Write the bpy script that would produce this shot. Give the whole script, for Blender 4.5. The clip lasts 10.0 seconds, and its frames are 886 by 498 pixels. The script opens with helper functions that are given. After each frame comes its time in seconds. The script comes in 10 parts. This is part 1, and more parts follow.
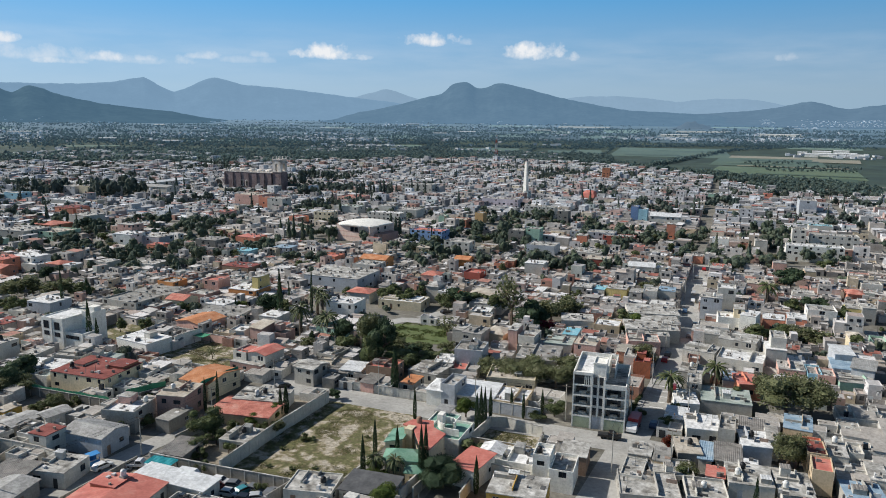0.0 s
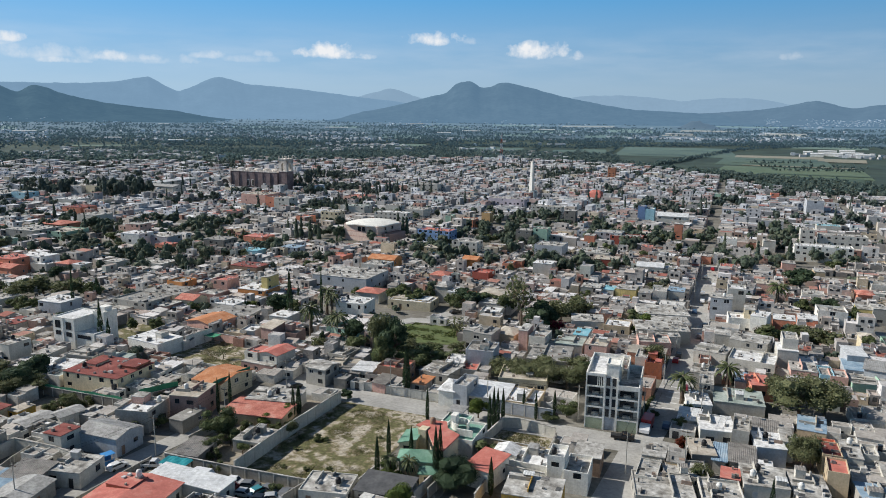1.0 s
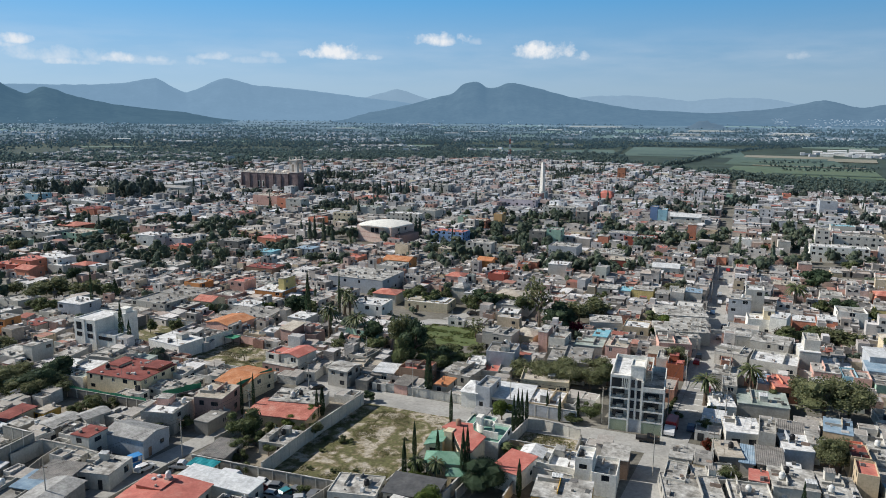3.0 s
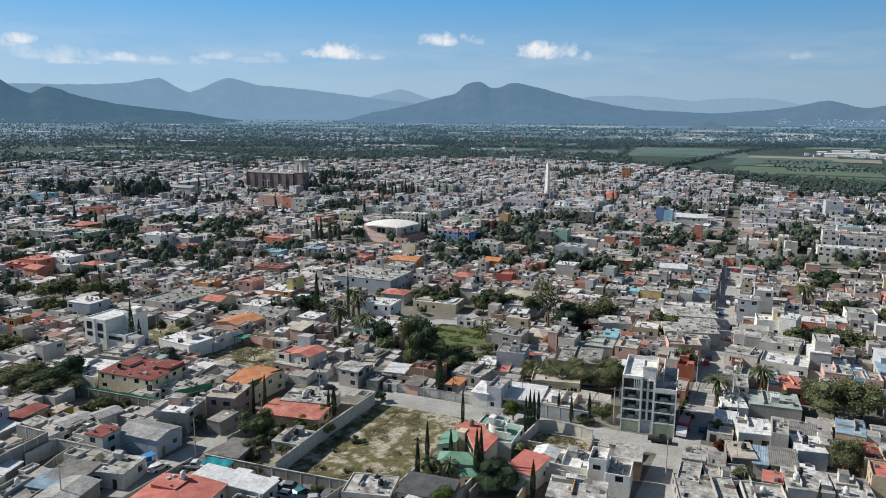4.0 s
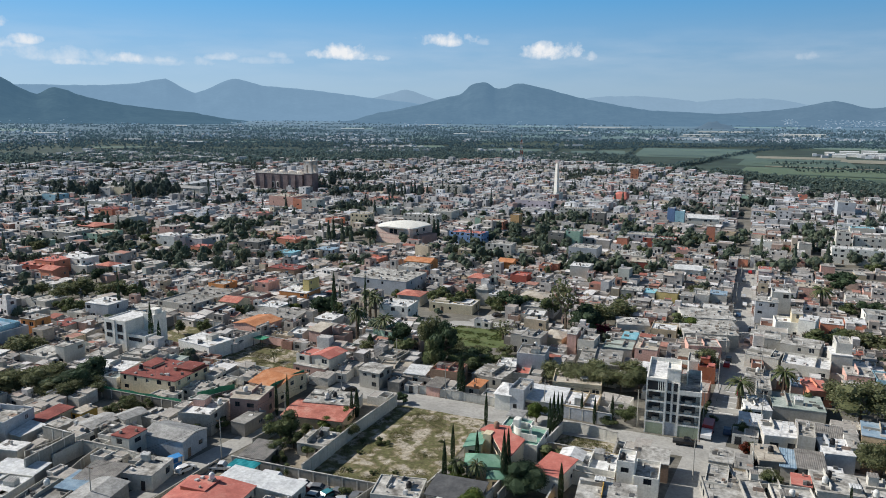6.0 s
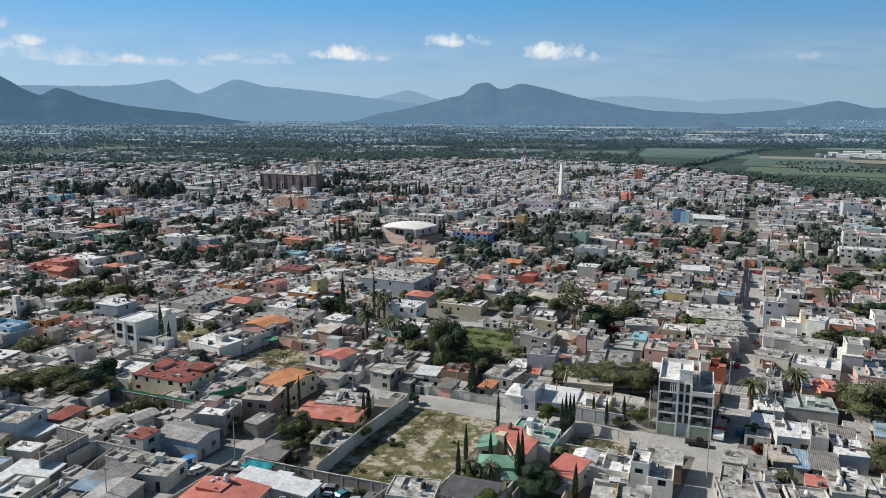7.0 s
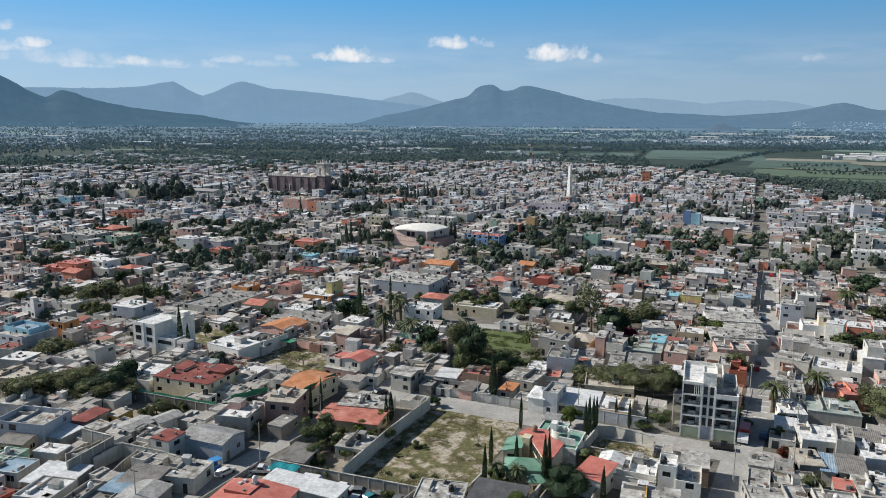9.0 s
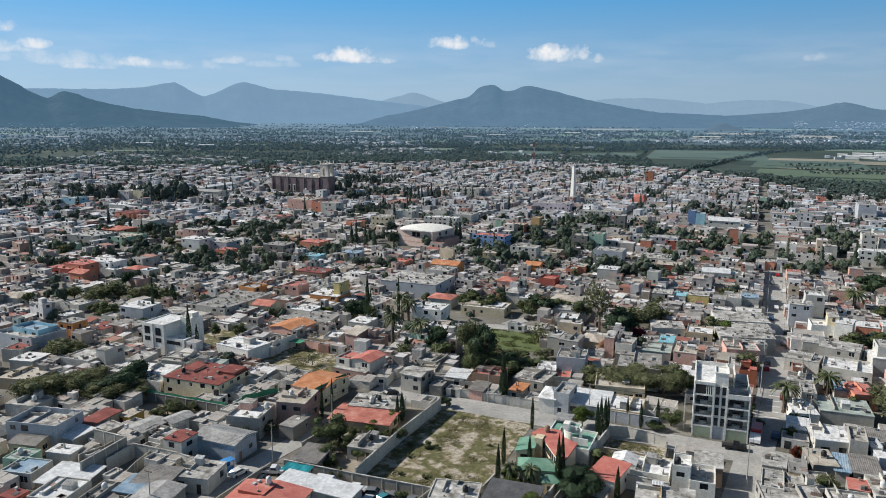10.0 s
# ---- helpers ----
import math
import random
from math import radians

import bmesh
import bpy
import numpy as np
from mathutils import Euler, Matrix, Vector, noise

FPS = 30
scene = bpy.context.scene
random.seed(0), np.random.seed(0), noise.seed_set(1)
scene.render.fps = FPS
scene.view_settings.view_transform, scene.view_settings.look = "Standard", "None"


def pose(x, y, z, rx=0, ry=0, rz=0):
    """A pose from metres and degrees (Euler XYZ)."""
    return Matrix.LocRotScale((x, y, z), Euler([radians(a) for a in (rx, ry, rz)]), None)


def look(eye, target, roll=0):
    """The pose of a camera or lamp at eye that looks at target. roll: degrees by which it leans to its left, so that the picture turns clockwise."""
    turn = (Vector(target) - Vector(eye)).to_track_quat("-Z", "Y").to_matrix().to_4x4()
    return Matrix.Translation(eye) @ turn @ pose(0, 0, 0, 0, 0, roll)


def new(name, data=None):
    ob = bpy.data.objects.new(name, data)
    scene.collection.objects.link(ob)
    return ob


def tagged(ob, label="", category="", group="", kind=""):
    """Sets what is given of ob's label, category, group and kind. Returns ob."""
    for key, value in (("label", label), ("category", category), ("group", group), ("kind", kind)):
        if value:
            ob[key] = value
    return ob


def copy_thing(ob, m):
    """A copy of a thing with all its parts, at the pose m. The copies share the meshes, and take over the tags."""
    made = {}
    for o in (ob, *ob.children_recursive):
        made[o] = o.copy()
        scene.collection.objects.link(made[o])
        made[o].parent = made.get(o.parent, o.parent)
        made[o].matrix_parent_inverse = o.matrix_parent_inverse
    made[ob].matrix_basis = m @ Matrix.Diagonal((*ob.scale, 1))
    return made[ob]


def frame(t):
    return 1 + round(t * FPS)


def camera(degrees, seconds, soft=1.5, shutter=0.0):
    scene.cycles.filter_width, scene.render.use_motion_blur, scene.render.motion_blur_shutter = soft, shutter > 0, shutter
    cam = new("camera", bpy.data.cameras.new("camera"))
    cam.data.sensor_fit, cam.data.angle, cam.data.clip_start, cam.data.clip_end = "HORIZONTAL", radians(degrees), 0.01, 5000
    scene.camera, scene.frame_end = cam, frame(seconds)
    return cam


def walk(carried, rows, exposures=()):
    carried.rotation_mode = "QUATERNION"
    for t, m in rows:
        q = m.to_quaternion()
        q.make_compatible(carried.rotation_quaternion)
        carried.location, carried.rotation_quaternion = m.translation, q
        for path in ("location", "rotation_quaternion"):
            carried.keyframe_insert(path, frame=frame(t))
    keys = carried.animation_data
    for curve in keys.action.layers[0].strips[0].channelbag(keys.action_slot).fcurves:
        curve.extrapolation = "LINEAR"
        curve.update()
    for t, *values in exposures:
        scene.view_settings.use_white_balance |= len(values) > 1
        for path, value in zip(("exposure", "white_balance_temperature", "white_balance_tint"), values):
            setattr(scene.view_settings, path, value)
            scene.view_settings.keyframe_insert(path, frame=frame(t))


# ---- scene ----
cam = camera(63.1, 10.0, soft=0.95)
PATH = [
    (0, (7.846, 3.187, 70.596), (7.126, 5.019, 70.24), 0.6),
    (0.5, (6.728, 2.814, 70.75), (6.004, 4.645, 70.394), 0.6),
    (1, (5.817, 2.45, 70.891), (5.088, 4.278, 70.533), 0.6),
    (1.5, (4.764, 1.969, 70.988), (4.031, 3.795, 70.629), 0.5),
    (2, (3.829, 1.507, 71.023), (3.092, 3.332, 70.666), 0.6),
    (2.5, (2.969, 1.269, 71.073), (2.228, 3.092, 70.716), 0.5),
    (4, (-0.037, -0.011, 71.258), (-0.788, 1.808, 70.901), 0.5),
    (4.5, (-0.999, -0.401, 71.323), (-1.754, 1.417, 70.965), 0.5),
    (5, (-2.02, -0.754, 71.491), (-2.778, 1.062, 71.134), 0.5),
    (5.5, (-3.131, -1.194, 71.501), (-3.891, 0.621, 71.145), 0.5),
    (7, (-6.284, -2.69, 71.708), (-7.052, -0.877, 71.353), 0.4),
    (7.5, (-7.335, -3.195, 71.796), (-8.105, -1.384, 71.443), 0.4),
    (8, (-8.339, -3.617, 71.829), (-9.112, -1.806, 71.477), 0.4),
    (8.5, (-9.455, -4.065, 71.828), (-10.23, -2.255, 71.477), 0.4),
    (9, (-10.525, -4.558, 71.835), (-11.302, -2.748, 71.485), 0.4),
    (9.5, (-11.679, -5.06, 71.749), (-12.457, -3.251, 71.4), 0.3),
    (10, (-12.701, -5.411, 71.803), (-13.481, -3.603, 71.454), 0.3),
]
walk(cam, [(t, look(eye, target, roll)) for t, eye, target, roll in PATH], exposures=[(0, 0.16), (10, 0.16)])

# ---- light ----
SUN_FROM = Vector((-0.802, -0.128, 0.585)).normalized()   # towards the sun
CLOUD_RGB = (9.0, 9.2, 9.5)
HAZE_RGB = (3.7, 5.35, 6.9)
BLUE_RGB = (1.05, 3.95, 7.6)
SKY_SAT = 0.85
# azimuth, elevation, half width, half height (degrees), density
CLOUDS = [(-50.0, 3.95, 5.2, 0.75, 0.42), (-43.5, 3.85, 4.2, 0.55, 0.34), (-37.0, 4.1, 3.0, 0.45, 0.26), (-31.2, 4.75, 2.39, 0.85, 1.0), (-28.6, 4.5, 1.44, 0.45, 0.8), (-22.6, 5.75, 2.51, 0.75, 0.95), (-19.8, 5.7, 0.72, 0.40, 0.35),
          (-14.9, 4.85, 2.63, 1.00, 1.0), (-11.5, 4.55, 0.84, 0.50, 0.6), (3.2, 4.4, 0.96, 0.50, 0.4), (-46.0, 3.95, 1.44, 0.50, 0.75),
          (-49.0, 3.6, 1.79, 0.40, 0.6), (-52.2, 4.9, 1.20, 0.50, 0.85), (-43.2, 3.95, 1.79, 0.40, 0.5), (-39.3, 4.25, 1.44, 0.45, 0.5),
          (-35.6, 4.5, 0.84, 0.40, 0.35), (-55.0, 5.9, 1.91, 0.60, 0.7), (-54.5, 4.6, 2.63, 0.60, 0.6)]
world = bpy.data.worlds.new("sky")
scene.world = world
world.use_nodes = True
wn, wl = world.node_tree.nodes, world.node_tree.links
wn.clear()
w_out = wn.new("ShaderNodeOutputWorld")
w_bg = wn.new("ShaderNodeBackground")
w_bg.inputs["Strength"].default_value = 0.0845
sky = wn.new("ShaderNodeTexSky")
sky.sky_type = "NISHITA"
sky.sun_disc = False
sky.sun_elevation = math.asin(SUN_FROM.z)
sky.sun_rotation = math.atan2(SUN_FROM.x, SUN_FROM.y)
sky.altitude = 2000
sky.air_density, sky.dust_density, sky.ozone_density = 1.0, 0.4, 2.0


def wnode(kind, **values):
    n = wn.new(kind)
    for key, value in values.items():
        n.inputs[key].default_value = value
    return n


def wmath(op, a, b=None, c=None, clamp=False):
    n = wn.new("ShaderNodeMath")
    n.operation, n.use_clamp = op, clamp
    for i, v in enumerate((a, b, c)):
        if v is None:
            continue
        if isinstance(v, (int, float)):
            n.inputs[i].default_value = v
        else:
            wl.new(v, n.inputs[i])
    return n.outputs[0]


w_co = wn.new("ShaderNodeTexCoord")
w_sep = wn.new("ShaderNodeSeparateXYZ")
wl.new(w_co.outputs["Generated"], w_sep.inputs[0])
azim = wmath("ARCTAN2", w_sep.outputs[0], w_sep.outputs[1])     # radians to the right of +y
elev = wmath("ARCSINE", w_sep.outputs[2])
w_noise = wnode("ShaderNodeTexNoise", Scale=46.0, Detail=7.0, Roughness=0.6)
wl.new(w_co.outputs["Generated"], w_noise.inputs["Vector"])
w_soft = wnode("ShaderNodeTexNoise", Scale=9.0, Detail=5.0, Roughness=0.55)
w_flat = wnode("ShaderNodeMapping", Scale=(1.0, 1.0, 6.0))
wl.new(w_co.outputs["Generated"], w_flat.inputs["Vector"])
wl.new(w_flat.outputs[0], w_soft.inputs["Vector"])


def cloud(az, el, half_w, half_h, density):
    """One small fair-weather cloud: degrees, with a flatter base."""
    dx = wmath("DIVIDE", wmath("SUBTRACT", azim, radians(az)), radians(half_w))
    dy = wmath("DIVIDE", wmath("SUBTRACT", elev, radians(el)), radians(half_h))
    low = wmath("MULTIPLY", wmath("MINIMUM", dy, 0.0), 2.1)
    dy = wmath("ADD", wmath("MAXIMUM", dy, 0.0), low)
    r = wmath("ADD", wmath("MULTIPLY", dx, dx), wmath("MULTIPLY", dy, dy))
    grain = wmath("MULTIPLY", wmath("SUBTRACT", w_noise.outputs["Fac"], 0.5), 4.2)
    v = wmath("ADD", wmath("SUBTRACT", 1.0, r), grain)
    return wmath("MULTIPLY", wmath("MULTIPLY", v, 0.75, clamp=True), density)


cover = None
for spec in CLOUDS:
    c = cloud(*spec)
    cover = c if cover is None else wmath("MAXIMUM", cover, c)
# a thin veil low over the mountains
veil = wmath("MULTIPLY", wmath("SUBTRACT", 1.0, wmath("ABSOLUTE", wmath("DIVIDE", wmath("SUBTRACT", elev, radians(4.6)), radians(2.6))), clamp=True),
             wmath("MULTIPLY", wmath("SUBTRACT", w_soft.outputs["Fac"], 0.38), 1.5, clamp=True))
cover = wmath("MAXIMUM", cover, wmath("MULTIPLY", veil, 0.3))
w_mix = wn.new("ShaderNodeMix")
w_mix.data_type = "RGBA"
w_hsv = wnode("ShaderNodeHueSaturation", Saturation=SKY_SAT, Value=0.84)
wl.new(sky.outputs[0], w_hsv.inputs["Color"])
# low over the valley the air is grey-blue, clear blue above it, and the open sky over that


def band(low, high, under, over):
    """Blends from the colour under to the colour over between two elevations (degrees)."""
    fac = wmath("DIVIDE", wmath("SUBTRACT", wmath("ABSOLUTE", elev), radians(low)), radians(high - low), clamp=True)
    n = wn.new("ShaderNodeMix")
    n.data_type = "RGBA"
    wl.new(wmath("SMOOTH_MIN", fac, 1.0, 0.2), n.inputs["Factor"])
    for key, c in (("A", under), ("B", over)):
        if isinstance(c, tuple):
            n.inputs[key].default_value = (*c, 1)
        else:
            wl.new(c, n.inputs[key])
    return n.outputs["Result"]


air = band(10.0, 30.0, band(2.2, 9.5, HAZE_RGB, BLUE_RGB), w_hsv.outputs[0])
# the sky is brighter on the side of the sun
toward = wmath("COSINE", wmath("SUBTRACT", azim, radians(-82.0)))
glare = wmath("POWER", wmath("MULTIPLY_ADD", toward, 0.5, 0.5), 2.0)
w_scale = wn.new("ShaderNodeVectorMath")
w_scale.operation = "SCALE"
wl.new(air, w_scale.inputs[0])
wl.new(wmath("MULTIPLY_ADD", glare, 0.46, 0.76), w_scale.inputs["Scale"])
wl.new(w_scale.outputs[0], w_mix.inputs["A"])
w_mix.inputs["B"].default_value = (*CLOUD_RGB, 1)
wl.new(cover, w_mix.inputs["Factor"])
wl.new(w_mix.outputs["Result"], w_bg.inputs["Color"])
wl.new(w_bg.outputs[0], w_out.inputs[0])

sun = new("sun", bpy.data.lights.new("sun", "SUN"))
sun.data.energy, sun.data.angle, sun.data.color = 5.0, radians(0.6), (1.0, 0.955, 0.88)
sun.matrix_world = look((0, 0, 400), Vector((0, 0, 400)) - SUN_FROM)


# ---- materials ----
def surface(name, stops, rough=0.9, big=0.15, small=3.0, bump=0.3, bump_scale=25.0, dirt=0.25, streaks=0.0, by_object=(), by_island=(), metallic=0.0, spec=0.3, detail=6.0, thin=0.0):
    """A weathered surface: colour stops over a broad noise, finer grain, dirt, rain streaks and relief.
    by_object / by_island: base colours of which each object / each loose piece takes one."""
    m = bpy.data.materials.new(name)
    m.use_nodes = True
    nodes, links = m.node_tree.nodes, m.node_tree.links
    nodes.clear()
    out, bsdf = nodes.new("ShaderNodeOutputMaterial"), nodes.new("ShaderNodeBsdfPrincipled")
    links.new(bsdf.outputs[0], out.inputs[0])
    bsdf.inputs["Roughness"].default_value = rough
    bsdf.inputs["Metallic"].default_value = metallic
    bsdf.inputs["Specular IOR Level"].default_value = spec
    geo = nodes.new("ShaderNodeNewGeometry")

    def tex(scale, det=detail, stretch=None):
        n = nodes.new("ShaderNodeTexNoise")
        n.inputs["Scale"].default_value, n.inputs["Detail"].default_value = scale, det
        n.inputs["Roughness"].default_value = 0.6
        if stretch:
            mp = nodes.new("ShaderNodeMapping")
            mp.inputs["Scale"].default_value = stretch
            links.new(geo.outputs["Position"], mp.inputs[0])
            links.new(mp.outputs[0], n.inputs["Vector"])
        else:
            links.new(geo.outputs["Position"], n.inputs["Vector"])
        return n.outputs["Fac"]

    def ramp(fac, points, mode="LINEAR"):
        n = nodes.new("ShaderNodeValToRGB")
        n.color_ramp.interpolation = mode
        el = n.color_ramp.elements
        while len(el) < len(points):
            el.new(0.5)
        for e, (p, c) in zip(el, points):
            e.position, e.color = p, (*c, 1)
        if fac is not None:
            links.new(fac, n.inputs[0])
        return n.outputs[0]

    def mix(a, b, fac, mode="MIX"):
        n = nodes.new("ShaderNodeMix")
        n.data_type, n.blend_type = "RGBA", mode
        links.new(a, n.inputs["A"])
        links.new(b, n.inputs["B"])
        if isinstance(fac, float):
            n.inputs["Factor"].default_value = fac
        else:
            links.new(fac, n.inputs["Factor"])
        return n.outputs["Result"]

    palette = by_object or by_island
    if palette:
        if by_object:
            pick = nodes.new("ShaderNodeObjectInfo").outputs["Random"]
        else:
            pick = geo.outputs["Random Per Island"]
        base = ramp(pick, [(i / len(palette), c) for i, c in enumerate(palette)], "CONSTANT")
        tone = ramp(tex(big), [(0.3, (0.72, 0.72, 0.72)), (0.7, (1.08, 1.08, 1.08))])
        base = mix(base, tone, 1.0, "MULTIPLY")
    else:
        n = len(stops) - 1
        base = ramp(tex(big), [(0.32 + 0.36 * i / max(n, 1), c) for i, c in enumerate(stops)])
    grain = ramp(tex(small), [(0.3, (1 - dirt, 1 - dirt, 1 - dirt)), (0.62, (1.04, 1.04, 1.04))])
    col = mix(base, grain, 1.0, "MULTIPLY")
    if streaks:
        st = ramp(tex(1.0, 4.0, (2.2, 2.2, 0.18)), [(0.42, (1 - streaks, 1 - streaks, 0.98 - streaks)), (0.62, (1, 1, 1))])
        col = mix(col, st, 1.0, "MULTIPLY")
    links.new(col, bsdf.inputs["Base Color"])
    if thin:
        tl, both = nodes.new("ShaderNodeBsdfTranslucent"), nodes.new("ShaderNodeMixShader")
        both.inputs[0].default_value = thin
        links.new(col, tl.inputs["Color"])
        links.new(bsdf.outputs[0], both.inputs[1])
        links.new(tl.outputs[0], both.inputs[2])
        links.new(both.outputs[0], out.inputs[0])
    if bump:
        b = nodes.new("ShaderNodeBump")
        b.inputs["Strength"].default_value, b.inputs["Distance"].default_value = bump, 0.05
        links.new(tex(bump_scale, 3.0), b.inputs["Height"])
        links.new(b.outputs[0], bsdf.inputs["Normal"])
    return m


def haze_glow(m, near=1050.0, far=4700.0, glow=(0.120, 0.208, 0.312)):
    """Paints haze on a backdrop as emission in the valley air's colour, more towards the mountains."""
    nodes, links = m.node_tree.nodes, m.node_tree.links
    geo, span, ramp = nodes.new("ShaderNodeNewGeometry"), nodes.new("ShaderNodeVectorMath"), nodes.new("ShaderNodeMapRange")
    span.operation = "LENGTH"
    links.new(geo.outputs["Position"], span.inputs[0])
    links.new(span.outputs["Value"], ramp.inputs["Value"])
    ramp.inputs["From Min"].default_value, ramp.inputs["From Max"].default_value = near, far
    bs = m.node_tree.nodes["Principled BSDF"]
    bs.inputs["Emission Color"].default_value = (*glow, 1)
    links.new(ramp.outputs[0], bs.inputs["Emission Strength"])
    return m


def paint(name, rgb, **kw):
    r, g, b = min(rgb[0] * 1.12, 0.82), min(rgb[1] * 1.09, 0.80), min(rgb[2] * 1.02, 0.76)
    kw = {"rough": 0.88, "big": 0.35, "small": 2.2, "bump": 0.15, "dirt": 0.2, "streaks": 0.06, **kw}
    return surface(name, [(r * 0.84, g * 0.84, b * 0.84), (r, g, b), (min(r * 1.08, 0.9), min(g * 1.08, 0.9), min(b * 1.08, 0.9))], **kw)


M = {}
for key, rgb in dict(white=(0.74, 0.74, 0.73), cream=(0.62, 0.55, 0.42), tan=(0.50, 0.41, 0.30), grey=(0.36, 0.355, 0.345), light=(0.52, 0.515, 0.50),
                     dark=(0.20, 0.195, 0.19), block=(0.30, 0.295, 0.285), bluegrey=(0.40, 0.43, 0.49), pink=(0.60, 0.38, 0.34), mauve=(0.34, 0.23, 0.215), brown=(0.27, 0.185, 0.14),
                     brick=(0.36, 0.16, 0.10), orange=(0.56, 0.25, 0.10), ochre=(0.55, 0.34, 0.09), yellow=(0.58, 0.48, 0.22), blue=(0.15, 0.24, 0.44), sky=(0.30, 0.52, 0.66),
                     rust=(0.40, 0.14, 0.08), green=(0.05, 0.24, 0.15), mint=(0.33, 0.50, 0.42), red=(0.36, 0.10, 0.08), salmon=(0.62, 0.26, 0.18), lilac=(0.50, 0.45, 0.52)).items():
    M[key] = paint("plaster_" + key, rgb)
M["slab"] = surface("roof_concrete", [(0.17, 0.158, 0.140), (0.36, 0.345, 0.315), (0.52, 0.505, 0.47), (0.70, 0.685, 0.65)], big=0.36, small=1.1, dirt=0.55, bump=0.3, detail=9.0)
M["slab_dark"] = surface("roof_concrete_dark", [(0.18, 0.172, 0.155), (0.29, 0.28, 0.26), (0.40, 0.385, 0.36)], big=0.3, small=1.6, dirt=0.3, bump=0.3)
M["slab_white"] = surface("roof_white_coating", [(0.44, 0.435, 0.42), (0.72, 0.72, 0.71), (0.80, 0.80, 0.79)], big=0.5, small=1.2, dirt=0.4, bump=0.15, detail=9.0)
M["slab_tan"] = surface("roof_old_screed", [(0.32, 0.27, 0.21), (0.46, 0.41, 0.34), (0.56, 0.515, 0.44)], big=0.35, small=1.6, dirt=0.3, bump=0.3)
M["roof_red"] = surface("roof_red_coating", [(0.165, 0.048, 0.040), (0.235, 0.066, 0.054), (0.30, 0.108, 0.090)], big=0.3, small=2.0, dirt=0.25, bump=0.2)
M["roof_coral"] = surface("roof_coral_coating", [(0.40, 0.125, 0.10), (0.50, 0.165, 0.13), (0.55, 0.26, 0.21)], big=0.35, small=2.0, dirt=0.16, bump=0.2)
M["tile_coral"] = surface("clay_tile_coral", [(0.38, 0.125, 0.095), (0.52, 0.19, 0.14), (0.56, 0.29, 0.23)], big=0.5, small=4.0, dirt=0.3, bump=0.5)
M["tile_orange"] = surface("clay_tile_orange", [(0.40, 0.15, 0.065), (0.52, 0.22, 0.10), (0.58, 0.31, 0.18)], big=0.4, small=4.0, dirt=0.25, bump=0.5)
M["tile_green"] = surface("roof_green_coating", [(0.10, 0.22, 0.15), (0.14, 0.28, 0.20), (0.20, 0.34, 0.26)], big=0.4, small=2.5, dirt=0.2, bump=0.2, rough=0.6)
M["roof_teal"] = surface("roof_teal_coating", [(0.24, 0.29, 0.26), (0.36, 0.41, 0.375), (0.48, 0.52, 0.485)], big=0.4, small=2.0, dirt=0.25, bump=0.15)
M["roof_blue"] = surface("roof_blue_sheet", [(0.17, 0.26, 0.35), (0.26, 0.36, 0.45), (0.36, 0.44, 0.50)], big=0.4, small=2.0, dirt=0.2, bump=0.15)
M["roof_cyan"] = surface("roof_cyan_tarp", [(0.14, 0.38, 0.46), (0.22, 0.47, 0.55), (0.36, 0.56, 0.62)], big=0.4, small=2.0, dirt=0.2, bump=0.15)
M["sheet"] = surface("metal_sheet", [(0.25, 0.245, 0.235), (0.36, 0.355, 0.345), (0.45, 0.445, 0.435)], big=0.4, small=1.6, rough=0.7, metallic=0.1, dirt=0.25, streaks=0.1, bump=0.1)
M["sheet_white"] = surface("white_metal_sheet", [(0.52, 0.53, 0.54), (0.68, 0.69, 0.70), (0.76, 0.77, 0.77)], big=0.35, small=1.2, rough=0.6, dirt=0.3, streaks=0.12, bump=0.08)
M["sheet_old"] = surface("old_metal_sheet", [(0.17, 0.155, 0.14), (0.27, 0.255, 0.235), (0.33, 0.30, 0.27)], big=0.6, small=3.0, rough=0.7, metallic=0.2, dirt=0.35, bump=0.2)
M["concrete_road"] = surface("concrete_road", [(0.29, 0.283, 0.265), (0.37, 0.362, 0.34), (0.44, 0.43, 0.405)], big=0.10, small=1.2, dirt=0.22, bump=0.2, detail=8.0)
M["pavement"] = surface("pavement_concrete", [(0.30, 0.295, 0.28), (0.39, 0.38, 0.365), (0.45, 0.44, 0.42)], big=0.2, small=1.6, dirt=0.25, bump=0.2)
M["road_paint"] = surface("road_paint", [(0.62, 0.62, 0.60), (0.74, 0.74, 0.72)], big=0.8, small=4.0, dirt=0.35, bump=0.0)
M["felt"] = surface("dark_roofing_felt", [(0.065, 0.067, 0.070), (0.090, 0.092, 0.096), (0.125, 0.126, 0.128)], big=0.3, small=1.6, dirt=0.25, bump=0.2)
M["glass"] = surface("dark_window_glass", [(0.018, 0.022, 0.028), (0.035, 0.042, 0.05)], rough=0.12, big=0.3, small=1.0, dirt=0.2, bump=0.0, spec=0.5)
M["metal_dark"] = surface("dark_painted_metal", [(0.025, 0.026, 0.028), (0.05, 0.05, 0.052)], rough=0.5, big=0.5, small=4.0, dirt=0.2, bump=0.0)
M["metal_white"] = surface("white_painted_metal", [(0.55, 0.55, 0.55), (0.7, 0.7, 0.7)], rough=0.5, big=0.5, small=4.0, dirt=0.15, bump=0.0)
M["gate_green"] = surface("pale_green_gate", [(0.34, 0.38, 0.26), (0.42, 0.46, 0.33)], rough=0.55, big=0.5, small=4.0, dirt=0.15, bump=0.0)
